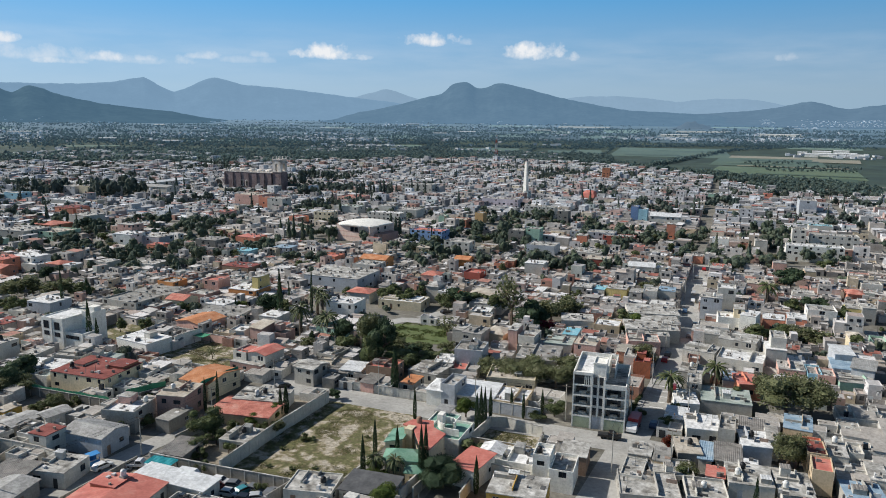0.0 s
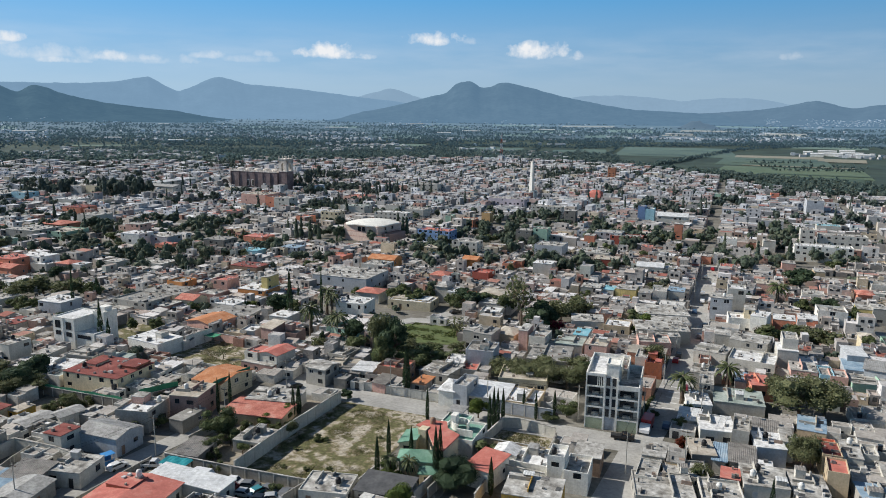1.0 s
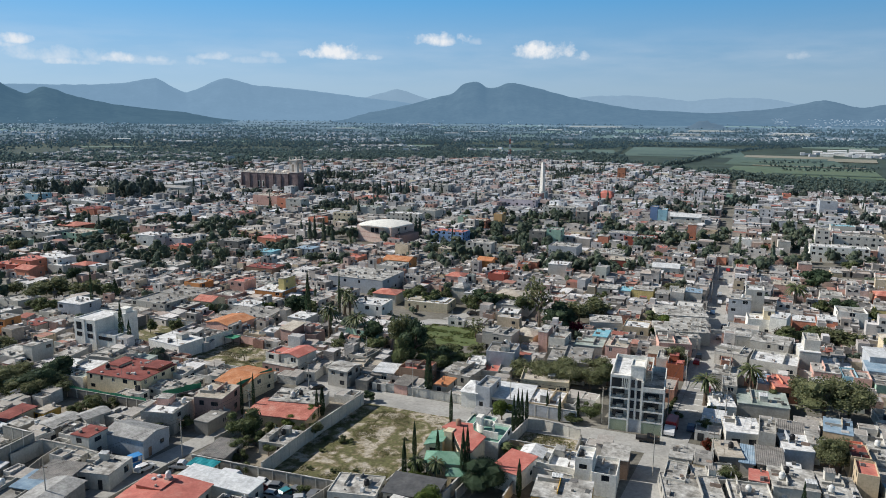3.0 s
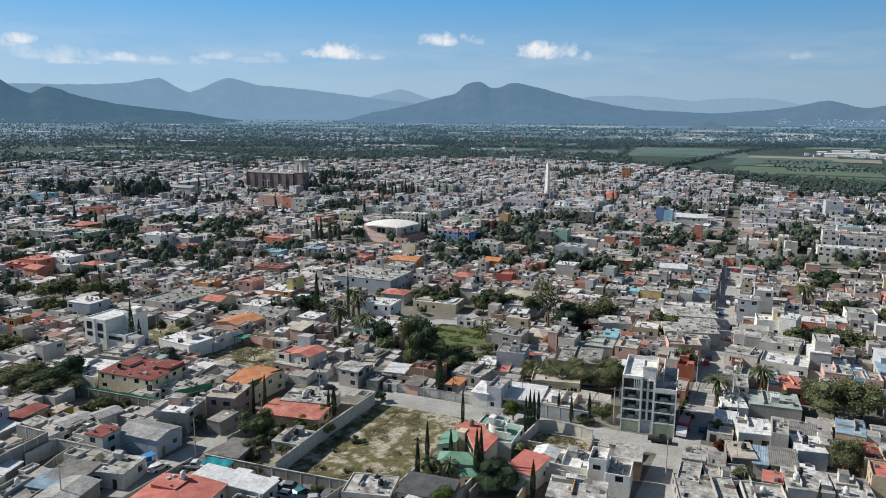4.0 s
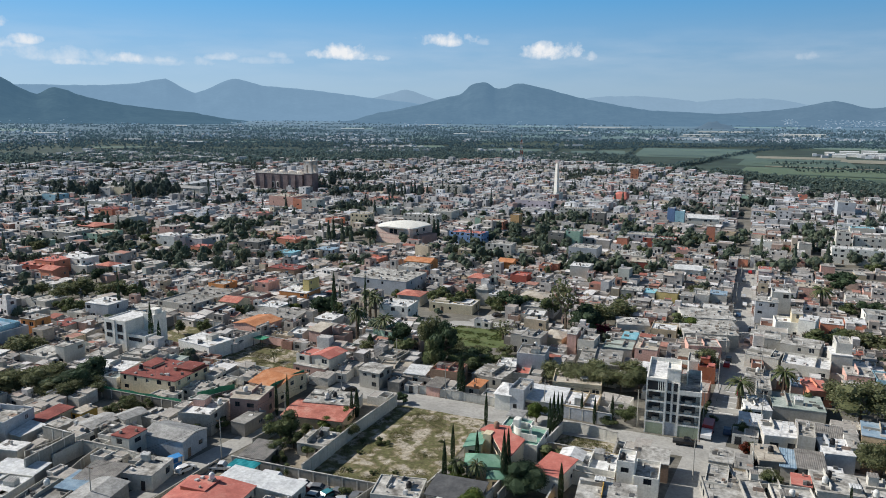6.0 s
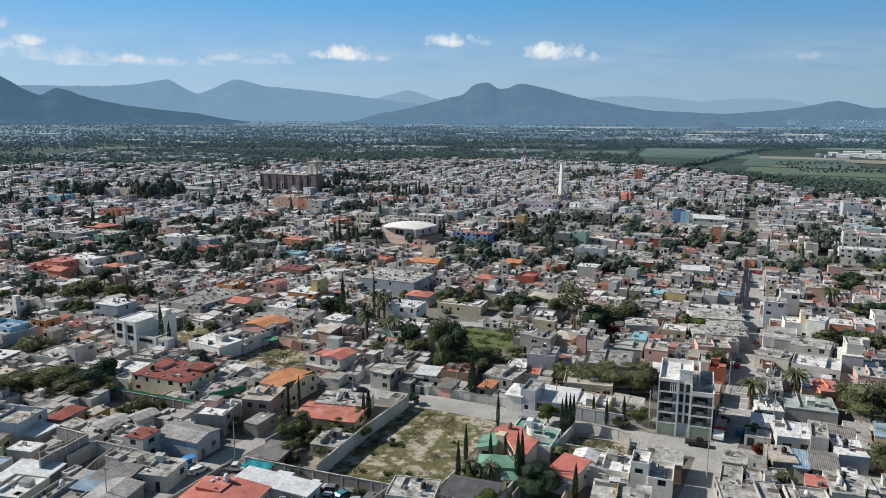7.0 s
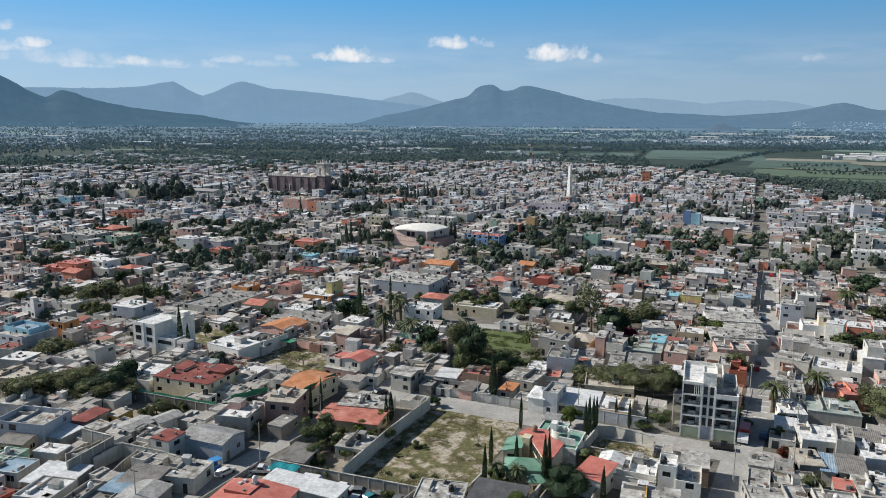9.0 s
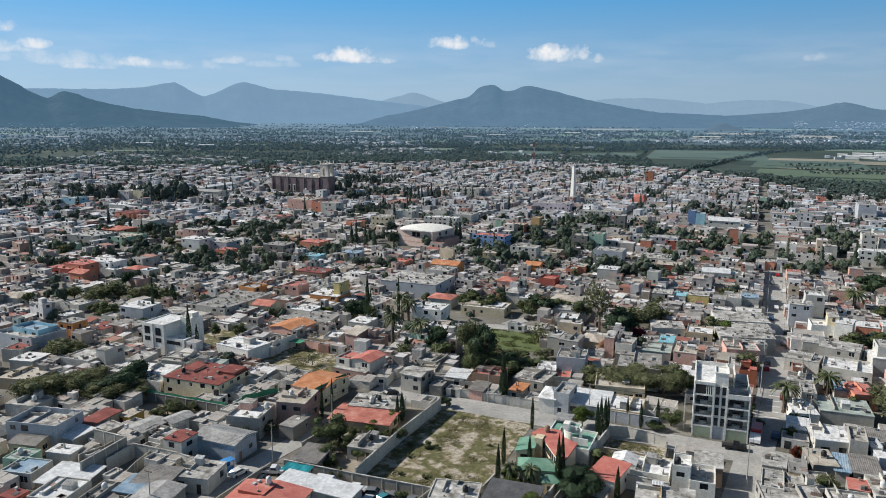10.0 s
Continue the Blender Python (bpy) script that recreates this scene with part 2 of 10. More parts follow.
# near-black colour standing for the shade inside openings
M["void"] = surface("painted_interior_shade", [(0.02, 0.02, 0.02), (0.045, 0.043, 0.04)], big=0.4, small=2.0, bump=0.0)
M["tank_black"] = surface("black_plastic", [(0.014, 0.014, 0.015), (0.03, 0.03, 0.032)], rough=0.5, big=0.8, small=4.0, dirt=0.2, bump=0.0)
M["tank_white"] = surface("white_plastic", [(0.60, 0.60, 0.57), (0.72, 0.72, 0.70)], rough=0.5, big=0.8, small=4.0, dirt=0.15, bump=0.0)
M["bark"] = surface("bark", [(0.07, 0.05, 0.035), (0.13, 0.10, 0.075), (0.18, 0.145, 0.11)], big=1.5, small=6.0, dirt=0.3, bump=0.6)
M["leaf"] = surface("broad_leaves", [], big=0.5, small=3.0, dirt=0.25, thin=0.35, bump=0.0, rough=0.7,
                    by_island=[(0.094, 0.122, 0.046), (0.120, 0.154, 0.060), (0.146, 0.176, 0.074), (0.086, 0.108, 0.048), (0.170, 0.192, 0.086)])
M["leaf_grey"] = surface("olive_leaves", [], big=0.5, small=3.0, dirt=0.3, thin=0.35, bump=0.0, rough=0.8,
                         by_island=[(0.178, 0.194, 0.092), (0.220, 0.232, 0.118), (0.146, 0.164, 0.076), (0.250, 0.258, 0.142), (0.126, 0.144, 0.068)])
M["leaf_dark"] = surface("cypress_leaves", [], big=0.5, small=3.0, dirt=0.3, thin=0.35, bump=0.0, rough=0.8,
                         by_island=[(0.052, 0.088, 0.047), (0.072, 0.113, 0.054), (0.036, 0.066, 0.035), (0.091, 0.132, 0.071)])
M["leaf_bright"] = surface("bright_leaves", [], big=0.5, small=3.0, dirt=0.25, thin=0.35, bump=0.0, rough=0.7,
                           by_island=[(0.098, 0.150, 0.029), (0.130, 0.176, 0.039), (0.078, 0.124, 0.026), (0.156, 0.189, 0.046)])
M["leaf_palm"] = surface("palm_fronds", [(0.06, 0.08, 0.032), (0.095, 0.115, 0.045), (0.145, 0.16, 0.065)], big=0.8, small=3.0, bump=0.0, thin=0.2, rough=0.6)
M["flower"] = surface("crimson_bracts", [], big=0.5, small=3.0, thin=0.35, bump=0.0, by_island=[(0.16, 0.015, 0.05), (0.22, 0.02, 0.06), (0.10, 0.02, 0.03), (0.05, 0.06, 0.02)])
M["flower_red"] = surface("rust_red_leaves", [], big=0.5, small=3.0, thin=0.35, bump=0.0, by_island=[(0.26, 0.05, 0.03), (0.20, 0.05, 0.03), (0.12, 0.05, 0.025)])
# haze put into far leaves: blued base colours, and a glow that grows with distance
M["far_leaf"] = haze_glow(surface("distant_foliage", [], big=0.02, small=0.3, dirt=0.2, bump=0.0, rough=0.9, detail=3.0, thin=0.5,
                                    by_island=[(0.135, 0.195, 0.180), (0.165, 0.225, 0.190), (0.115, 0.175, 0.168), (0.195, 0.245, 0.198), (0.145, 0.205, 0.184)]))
M["hazy_leaf"] = haze_glow(surface("valley_foliage", [], big=0.02, small=0.3, dirt=0.1, bump=0.0, rough=0.95, detail=3.0, thin=0.5,
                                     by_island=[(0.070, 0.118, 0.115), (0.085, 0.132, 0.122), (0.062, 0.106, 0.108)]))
M["hazed_scrub"] = haze_glow(surface("far_valley_scrub", [], big=0.02, small=0.3, dirt=0.1, bump=0.0, rough=0.95, detail=3.0, thin=0.5,
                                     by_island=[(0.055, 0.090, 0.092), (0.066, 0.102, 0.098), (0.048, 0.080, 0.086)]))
M["town_leaf"] = surface("town_foliage", [], thin=0.3, big=0.02, small=0.3, dirt=0.3, bump=0.0, rough=0.9, detail=3.0,
                         by_island=[(0.105, 0.142, 0.098), (0.130, 0.165, 0.108), (0.088, 0.122, 0.090), (0.160, 0.185, 0.125), (0.115, 0.146, 0.112)])
# town foliage again, blued to stand for haze
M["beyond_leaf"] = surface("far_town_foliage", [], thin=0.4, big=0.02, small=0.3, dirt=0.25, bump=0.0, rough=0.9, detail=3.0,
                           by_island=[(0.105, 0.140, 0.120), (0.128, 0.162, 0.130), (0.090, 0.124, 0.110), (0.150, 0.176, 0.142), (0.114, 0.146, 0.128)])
CLUTTER = [(0.40, 0.385, 0.36), (0.55, 0.535, 0.51), (0.28, 0.27, 0.25), (0.70, 0.69, 0.67), (0.22, 0.21, 0.20), (0.34, 0.25, 0.20), (0.48, 0.46, 0.43), (0.20, 0.19, 0.18), (0.62, 0.61, 0.59), (0.38, 0.33, 0.28), (0.10, 0.10, 0.10)]
M["clutter"] = surface("rooftop_clutter", [], big=0.5, small=2.0, dirt=0.2, bump=0.0, detail=3.0, by_island=CLUTTER)
WALLS = [(0.46, 0.445, 0.415), (0.60, 0.585, 0.55), (0.35, 0.335, 0.31), (0.74, 0.735, 0.71), (0.42, 0.405, 0.38), (0.56, 0.47, 0.365), (0.50, 0.33, 0.28), (0.66, 0.645, 0.61),
         (0.31, 0.295, 0.275), (0.78, 0.77, 0.74), (0.44, 0.29, 0.23), (0.53, 0.515, 0.49), (0.45, 0.475, 0.50), (0.62, 0.50, 0.30), (0.39, 0.375, 0.35), (0.70, 0.685, 0.655),
         (0.54, 0.39, 0.345), (0.45, 0.51, 0.47), (0.72, 0.695, 0.65), (0.38, 0.365, 0.34), (0.48, 0.25, 0.18), (0.47, 0.42, 0.36), (0.55, 0.35, 0.29), (0.76, 0.75, 0.73)]
ROOFS = [(0.42, 0.405, 0.375), (0.52, 0.505, 0.47), (0.33, 0.315, 0.29), (0.60, 0.585, 0.555), (0.39, 0.36, 0.31), (0.48, 0.44, 0.38), (0.74, 0.735, 0.715), (0.29, 0.275, 0.255),
         (0.55, 0.535, 0.50), (0.40, 0.12, 0.09), (0.45, 0.435, 0.41), (0.62, 0.605, 0.58), (0.36, 0.345, 0.32), (0.42, 0.39, 0.355), (0.50, 0.485, 0.455), (0.41, 0.395, 0.36),
         (0.78, 0.775, 0.76), (0.52, 0.485, 0.43), (0.37, 0.355, 0.33), (0.51, 0.495, 0.46), (0.52, 0.22, 0.17), (0.66, 0.65, 0.625), (0.44, 0.41, 0.37), (0.58, 0.55, 0.50)]
M["town_wall"] = surface("town_walls", [], big=0.3, small=2.0, dirt=0.25, streaks=0.06, bump=0.1, by_object=WALLS)
M["town_roof"] = surface("town_roofs", [], big=0.3, small=1.6, dirt=0.3, bump=0.2, by_object=ROOFS)
GREYS = [(0.46, 0.445, 0.415), (0.60, 0.585, 0.55), (0.35, 0.335, 0.31), (0.74, 0.735, 0.71), (0.42, 0.405, 0.38), (0.54, 0.48, 0.40), (0.66, 0.645, 0.61), (0.30, 0.29, 0.27), (0.50, 0.485, 0.46), (0.46, 0.48, 0.50), (0.40, 0.385, 0.36), (0.50, 0.38, 0.33)]
M["near_wall"] = surface("plain_block_walls", [], big=0.3, small=2.0, dirt=0.3, streaks=0.06, bump=0.1, by_island=GREYS)
M["near_roof"] = surface("plain_roofs", [], big=0.25, small=1.6, dirt=0.3, bump=0.2, by_island=ROOFS)
FAR_WALLS = [(0.50, 0.48, 0.445), (0.60, 0.58, 0.545), (0.36, 0.345, 0.32), (0.76, 0.75, 0.72), (0.44, 0.425, 0.395), (0.54, 0.47, 0.39), (0.30, 0.285, 0.265), (0.66, 0.645, 0.61), (0.26, 0.245, 0.23), (0.48, 0.46, 0.43),
             (0.40, 0.29, 0.24), (0.55, 0.53, 0.50), (0.44, 0.455, 0.47), (0.58, 0.50, 0.37), (0.40, 0.385, 0.36), (0.72, 0.70, 0.67), (0.52, 0.40, 0.35), (0.46, 0.50, 0.46), (0.58, 0.56, 0.53), (0.33, 0.315, 0.295),
             (0.42, 0.24, 0.185), (0.46, 0.42, 0.37), (0.54, 0.37, 0.31), (0.78, 0.77, 0.75), (0.37, 0.355, 0.335), (0.52, 0.50, 0.47)]
FAR_ROOFS = [(0.46, 0.45, 0.43), (0.58, 0.57, 0.545), (0.36, 0.35, 0.33), (0.68, 0.67, 0.65), (0.42, 0.39, 0.35), (0.52, 0.49, 0.44), (0.80, 0.80, 0.79), (0.29, 0.28, 0.265), (0.60, 0.59, 0.57), (0.38, 0.15, 0.115), (0.49, 0.48, 0.46),
             (0.72, 0.71, 0.69), (0.33, 0.32, 0.30), (0.44, 0.37, 0.33), (0.54, 0.53, 0.51), (0.44, 0.43, 0.41), (0.82, 0.82, 0.81), (0.56, 0.50, 0.44), (0.25, 0.24, 0.23), (0.64, 0.63, 0.61), (0.46, 0.24, 0.19), (0.76, 0.75, 0.74), (0.47, 0.42, 0.38), (0.39, 0.38, 0.36)]
M["far_wall"] = surface("distant_walls", [], big=0.3, small=2.0, dirt=0.2, bump=0.0, detail=3.0, by_island=[(a * 0.93, b * 0.91, c * 0.91) for a, b, c in FAR_WALLS])
M["far_roof"] = surface("distant_roofs", [], big=0.3, small=1.6, dirt=0.25, bump=0.0, detail=3.0, by_island=[(a * 0.92, b * 0.90, c * 0.90) for a, b, c in FAR_ROOFS])
# the far palettes once more, shifted to blue as painted haze
M["beyond_wall"] = surface("hazed_walls", [], big=0.3, small=2.0, dirt=0.2, bump=0.0, detail=3.0, by_island=[(a * 0.96, b * 0.99, min(0.82, c * 1.06)) for a, b, c in FAR_WALLS])
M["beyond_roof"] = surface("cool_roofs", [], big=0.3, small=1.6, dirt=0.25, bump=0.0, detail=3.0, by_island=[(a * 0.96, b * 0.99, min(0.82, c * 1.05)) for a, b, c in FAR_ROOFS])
M["lot"] = surface("dry_grass_lot", [(0.52, 0.47, 0.39), (0.46, 0.41, 0.33), (0.30, 0.26, 0.17), (0.145, 0.138, 0.060), (0.12, 0.122, 0.050), (0.21, 0.175, 0.095), (0.42, 0.37, 0.29), (0.48, 0.43, 0.35), (0.17, 0.150, 0.075), (0.125, 0.125, 0.052)], big=0.15, small=0.9, dirt=0.5, bump=0.8, bump_scale=5.0, detail=14.0)
# villages are paled with emission in place of haze
M["valley_wall"] = haze_glow(surface("village_walls", [], big=0.3, small=2.0, dirt=0.1, bump=0.0, detail=3.0, by_island=[(0.44, 0.43, 0.42), (0.62, 0.61, 0.60), (0.30, 0.28, 0.27)]))
M["valley_roof"] = haze_glow(surface("village_roofs", [], big=0.3, small=2.0, dirt=0.1, bump=0.0, detail=3.0, by_island=[(0.46, 0.46, 0.45), (0.70, 0.70, 0.69), (0.34, 0.33, 0.31), (0.40, 0.32, 0.28), (0.28, 0.27, 0.26)]))
M["tarp"] = surface("teal_tarpaulin", [(0.015, 0.20, 0.23), (0.02, 0.27, 0.30)], rough=0.5, big=0.6, small=3.0, dirt=0.2, bump=0.1)
M["town_yard"] = surface("town_yards", [(0.07, 0.072, 0.045), (0.11, 0.105, 0.08), (0.17, 0.155, 0.125), (0.22, 0.205, 0.18)], big=0.12, small=1.2, dirt=0.35, bump=0.2)
M["dirt_yard"] = surface("bare_yard_earth", [(0.20, 0.17, 0.125), (0.29, 0.255, 0.20), (0.35, 0.31, 0.25)], big=0.2, small=1.5, dirt=0.3, bump=0.4, bump_scale=8.0)
M["meadow"] = surface("green_meadow", [(0.085, 0.112, 0.042), (0.112, 0.146, 0.052), (0.165, 0.172, 0.08)], big=0.12, small=1.2, dirt=0.3, bump=0.4, bump_scale=6.0)


# ---- building blocks ----
class Shell:
    """Collects boxes, quads and rings, each with a material index, and makes one mesh of them."""

    def __init__(self):
        self.v, self.f, self.m = [], [], []

    def poly(self, pts, mi=0):
        n = len(self.v)
        self.v += [tuple(p) for p in pts]
        self.f.append(tuple(range(n, n + len(pts))))
        self.m.append(mi)

    def box(self, x0, y0, z0, x1, y1, z1, mi=0):
        n = len(self.v)
        self.v += [(x, y, z) for z in (z0, z1) for x, y in ((x0, y0), (x1, y0), (x1, y1), (x0, y1))]
        self.f += [tuple(n + i for i in q) for q in ((3, 2, 1, 0), (4, 5, 6, 7), (0, 1, 5, 4), (1, 2, 6, 5), (2, 3, 7, 6), (3, 0, 4, 7))]
        self.m += [mi] * 6

    def beam(self, a, b, half, mi=0):
        """A square bar from a to b."""
        a, b = Vector(a), Vector(b)
        way = (b - a).normalized()
        side = way.cross(Vector((0, 0, 1)) if abs(way.z) < 0.9 else Vector((1, 0, 0))).normalized() * half
        up = way.cross(side).normalized() * half
        n = len(self.v)
        for p in (a, b):
            self.v += [tuple(p + s * side + u * up) for s, u in ((-1, -1), (1, -1), (1, 1), (-1, 1))]
        self.f += [tuple(n + i for i in q) for q in ((0, 1, 2, 3), (7, 6, 5, 4), (0, 4, 5, 1), (1, 5, 6, 2), (2, 6, 7, 3), (3, 7, 4, 0))]
        self.m += [mi] * 6

    def lathe(self, profile, sides=12, cx=0.0, cy=0.0, mi=0):
        n = len(self.v)
        for r, z in profile:
            self.v += [(cx + r * math.cos(2 * math.pi * i / sides), cy + r * math.sin(2 * math.pi * i / sides), z) for i in range(sides)]
        for k in range(len(profile) - 1):
            for i in range(sides):
                j = (i + 1) % sides
                self.f.append((n + k * sides + i, n + k * sides + j, n + (k + 1) * sides + j, n + (k + 1) * sides + i))
                self.m.append(mi)
        self.f.append(tuple(n + (len(profile) - 1) * sides + i for i in range(sides)))
        self.m.append(mi)

    def mesh(self, name, *mats):
        me = bpy.data.meshes.new(name)
        me.from_pydata(self.v, [], self.f)
        for m in mats:
            me.materials.append(m)
        if len(mats) > 1:
            me.polygons.foreach_set("material_index", self.m)
        me.update()
        return me


def smooth(me):
    me.polygons.foreach_set("use_smooth", [True] * len(me.polygons))
    return me


def part(name, shape, mats, parent, label="", at=None):
    """One mesh object under a thing or a part. shape: a Shell or a mesh."""
    if isinstance(shape, Shell):
        shape = shape.mesh(name, *(mats if isinstance(mats, (list, tuple)) else [mats]))
    ob = new(name, shape)
    ob.parent = parent
    if at is not None:
        ob.matrix_basis = at
    return tagged(ob, label)


def base(name, x, y, z=0.0, rot=0.0, label="", category="", group="", kind=""):
    ob = new(name)
    ob.empty_display_size = 0.5
    ob.matrix_basis = pose(x, y, z, 0, 0, rot)
    return tagged(ob, label, category, group, kind)


# which ground is taken, in cells of 2 m
OX, OY, CELL = -1060.0, 40.0, 2.0
TAKEN = np.zeros((720, 640), bool)


def claim(x, y, w, d, rot=0.0, margin=0.6):
    c, s = math.cos(radians(rot)), math.sin(radians(rot))
    r = math.hypot(w, d) / 2 + 2
    i0, i1 = int((x - r - OX) / CELL), int((x + r - OX) / CELL) + 1
    j0, j1 = int((y - r - OY) / CELL), int((y + r - OY) / CELL) + 1
    if i0 < 0 or j0 < 0 or i1 > 719 or j1 > 639:
        return None
    gx = OX + (np.arange(i0, i1) + 0.5) * CELL - x
    gy = OY + (np.arange(j0, j1) + 0.5) * CELL - y
    X, Y = np.meshgrid(gx, gy, indexing="ij")
    inside = (np.abs(X * c + Y * s) < w / 2 + margin) & (np.abs(-X * s + Y * c) < d / 2 + margin)
    return slice(i0, i1), slice(j0, j1), inside


def take(x, y, w, d, rot=0.0, margin=0.6):
    got = claim(x, y, w, d, rot, margin)
    if got:
        TAKEN[got[0], got[1]] |= got[2]


def is_free(x, y, w, d, rot=0.0):
    got = claim(x, y, max(w, 3.0), max(d, 3.0), rot, -0.25)
    return got is None or not (TAKEN[got[0], got[1]] & got[2]).any()


def wall_side(sh, p, u, n, length, z0, z1, holes, mi=0, deep=0.16):
    """One side of a house, with its openings cut out and their reveals. holes: (along, z, width, height)."""
    xs = sorted({0.0, length, *[a for h in holes for a in (h[0], h[0] + h[2])]})
    zs = sorted({z0, z1, *[a for h in holes for a in (h[1], h[1] + h[3])]})
    at = lambda a, z, k=0.0: (p[0] + u[0] * a - n[0] * k, p[1] + u[1] * a - n[1] * k, z)
    for a, b in zip(xs, xs[1:]):
        for c, d in zip(zs, zs[1:]):
            if any(h[0] - 1e-6 < (a + b) / 2 < h[0] + h[2] and h[1] < (c + d) / 2 < h[1] + h[3] for h in holes):
                continue
            sh.poly((at(a, c), at(b, c), at(b, d), at(a, d)), mi)
    for a, z, w, h in holes:
        b, t = a + w, z + h
        sh.poly((at(a, z), at(a, t), at(a, t, deep), at(a, z, deep)), mi)
        sh.poly((at(b, t), at(b, z), at(b, z, deep), at(b, t, deep)), mi)
        sh.poly((at(a, t), at(b, t), at(b, t, deep), at(a, t, deep)), mi)
        sh.poly((at(b, z), at(a, z), at(a, z, deep), at(b, z, deep)), mi)


FRAMES = {}


def lattice(sh, xs, zs, y0, y1):
    """A window surround in one piece: bars along the first and last rows and every other column."""
    seen = {}

    def at(x, y, z):
        k = (round(x, 4), round(y, 4), round(z, 4))
        if k not in seen:
            seen[k] = len(sh.v)
            sh.v.append((x, y, z))
        return seen[k]

    def face(*pts):
        sh.f.append(tuple(at(*q) for q in pts))
        sh.m.append(0)
    for i in range(len(xs) - 1):
        for k in range(len(zs) - 1):
            a, b, c, d = xs[i], xs[i + 1], zs[k], zs[k + 1]
            if i % 2 == 1 and k == 1:                   # an opening: its four reveals
                face((a, y0, c), (a, y0, d), (a, y1, d), (a, y1, c))
                face((b, y0, d), (b, y0, c), (b, y1, c), (b, y1, d))
                face((a, y0, d), (b, y0, d), (b, y1, d), (a, y1, d))
                face((b, y0, c), (a, y0, c), (a, y1, c), (b, y1, c))
            else:
                face((a, y0, c), (b, y0, c), (b, y0, d), (a, y0, d))


def window_part(parent, p, u, n, hole, frame_key="metal_dark", name="window", plain=False):
    """A framed pane set in an opening."""
    a, z, w, h = hole
    key = (round(w, 1), round(h, 1), frame_key, name)
    w, h = key[0], key[1]
    if key not in FRAMES:
        t = 0.06 if name == "window" else 0.08
        bays = 1 if name == "door" and w < 1.6 else 2 if w < 2.2 else 3
        xs = [0.0, t] + [v for i in range(1, bays) for v in (w * i / bays - 0.03, w * i / bays + 0.03)] + [w - t, w]
        sh, pane = Shell(), Shell()
        lattice(sh, xs, [0.0, t, h - t, h], 0.07, 0.13)
        pane.box(t, 0.10, t, w - t, 0.115, h - t)
        FRAMES[key] = sh.mesh(name + "_frame", M[frame_key]), pane.mesh("pane" if name == "window" else "leaf", M["glass" if name == "window" else frame_key])
    fr, pa = FRAMES[key]
    m = Matrix(((u[0], -n[0], 0, p[0] + u[0] * a), (u[1], -n[1], 0, p[1] + u[1] * a), (0, 0, 1, z), (0, 0, 0, 1)))
    ob = part(name, fr, None, parent, at=m)
    if pa:
        part("pane" if name == "window" else "leaf", pa, None, ob)
    return ob


def sides_of(w, d):
    """Front, right, back and left: corner, direction, outward normal, length."""
    return {"f": ((-w / 2, -d / 2), (1, 0), (0, -1), w), "r": ((w / 2, -d / 2), (0, 1), (1, 0), d),
            "b": ((w / 2, d / 2), (-1, 0), (0, 1), w), "l": ((-w / 2, d / 2), (0, -1), (-1, 0), d)}


RIBBED = {"sheet": (0.4, 0.035), "sheet_old": (0.4, 0.05), "sheet_white": (0.5, 0.02), "roof_blue": (0.45, 0.04), "tile_coral": (0.36, 0.014), "tile_orange": (0.36, 0.02)}     # spacing and height of ribs or tile rows


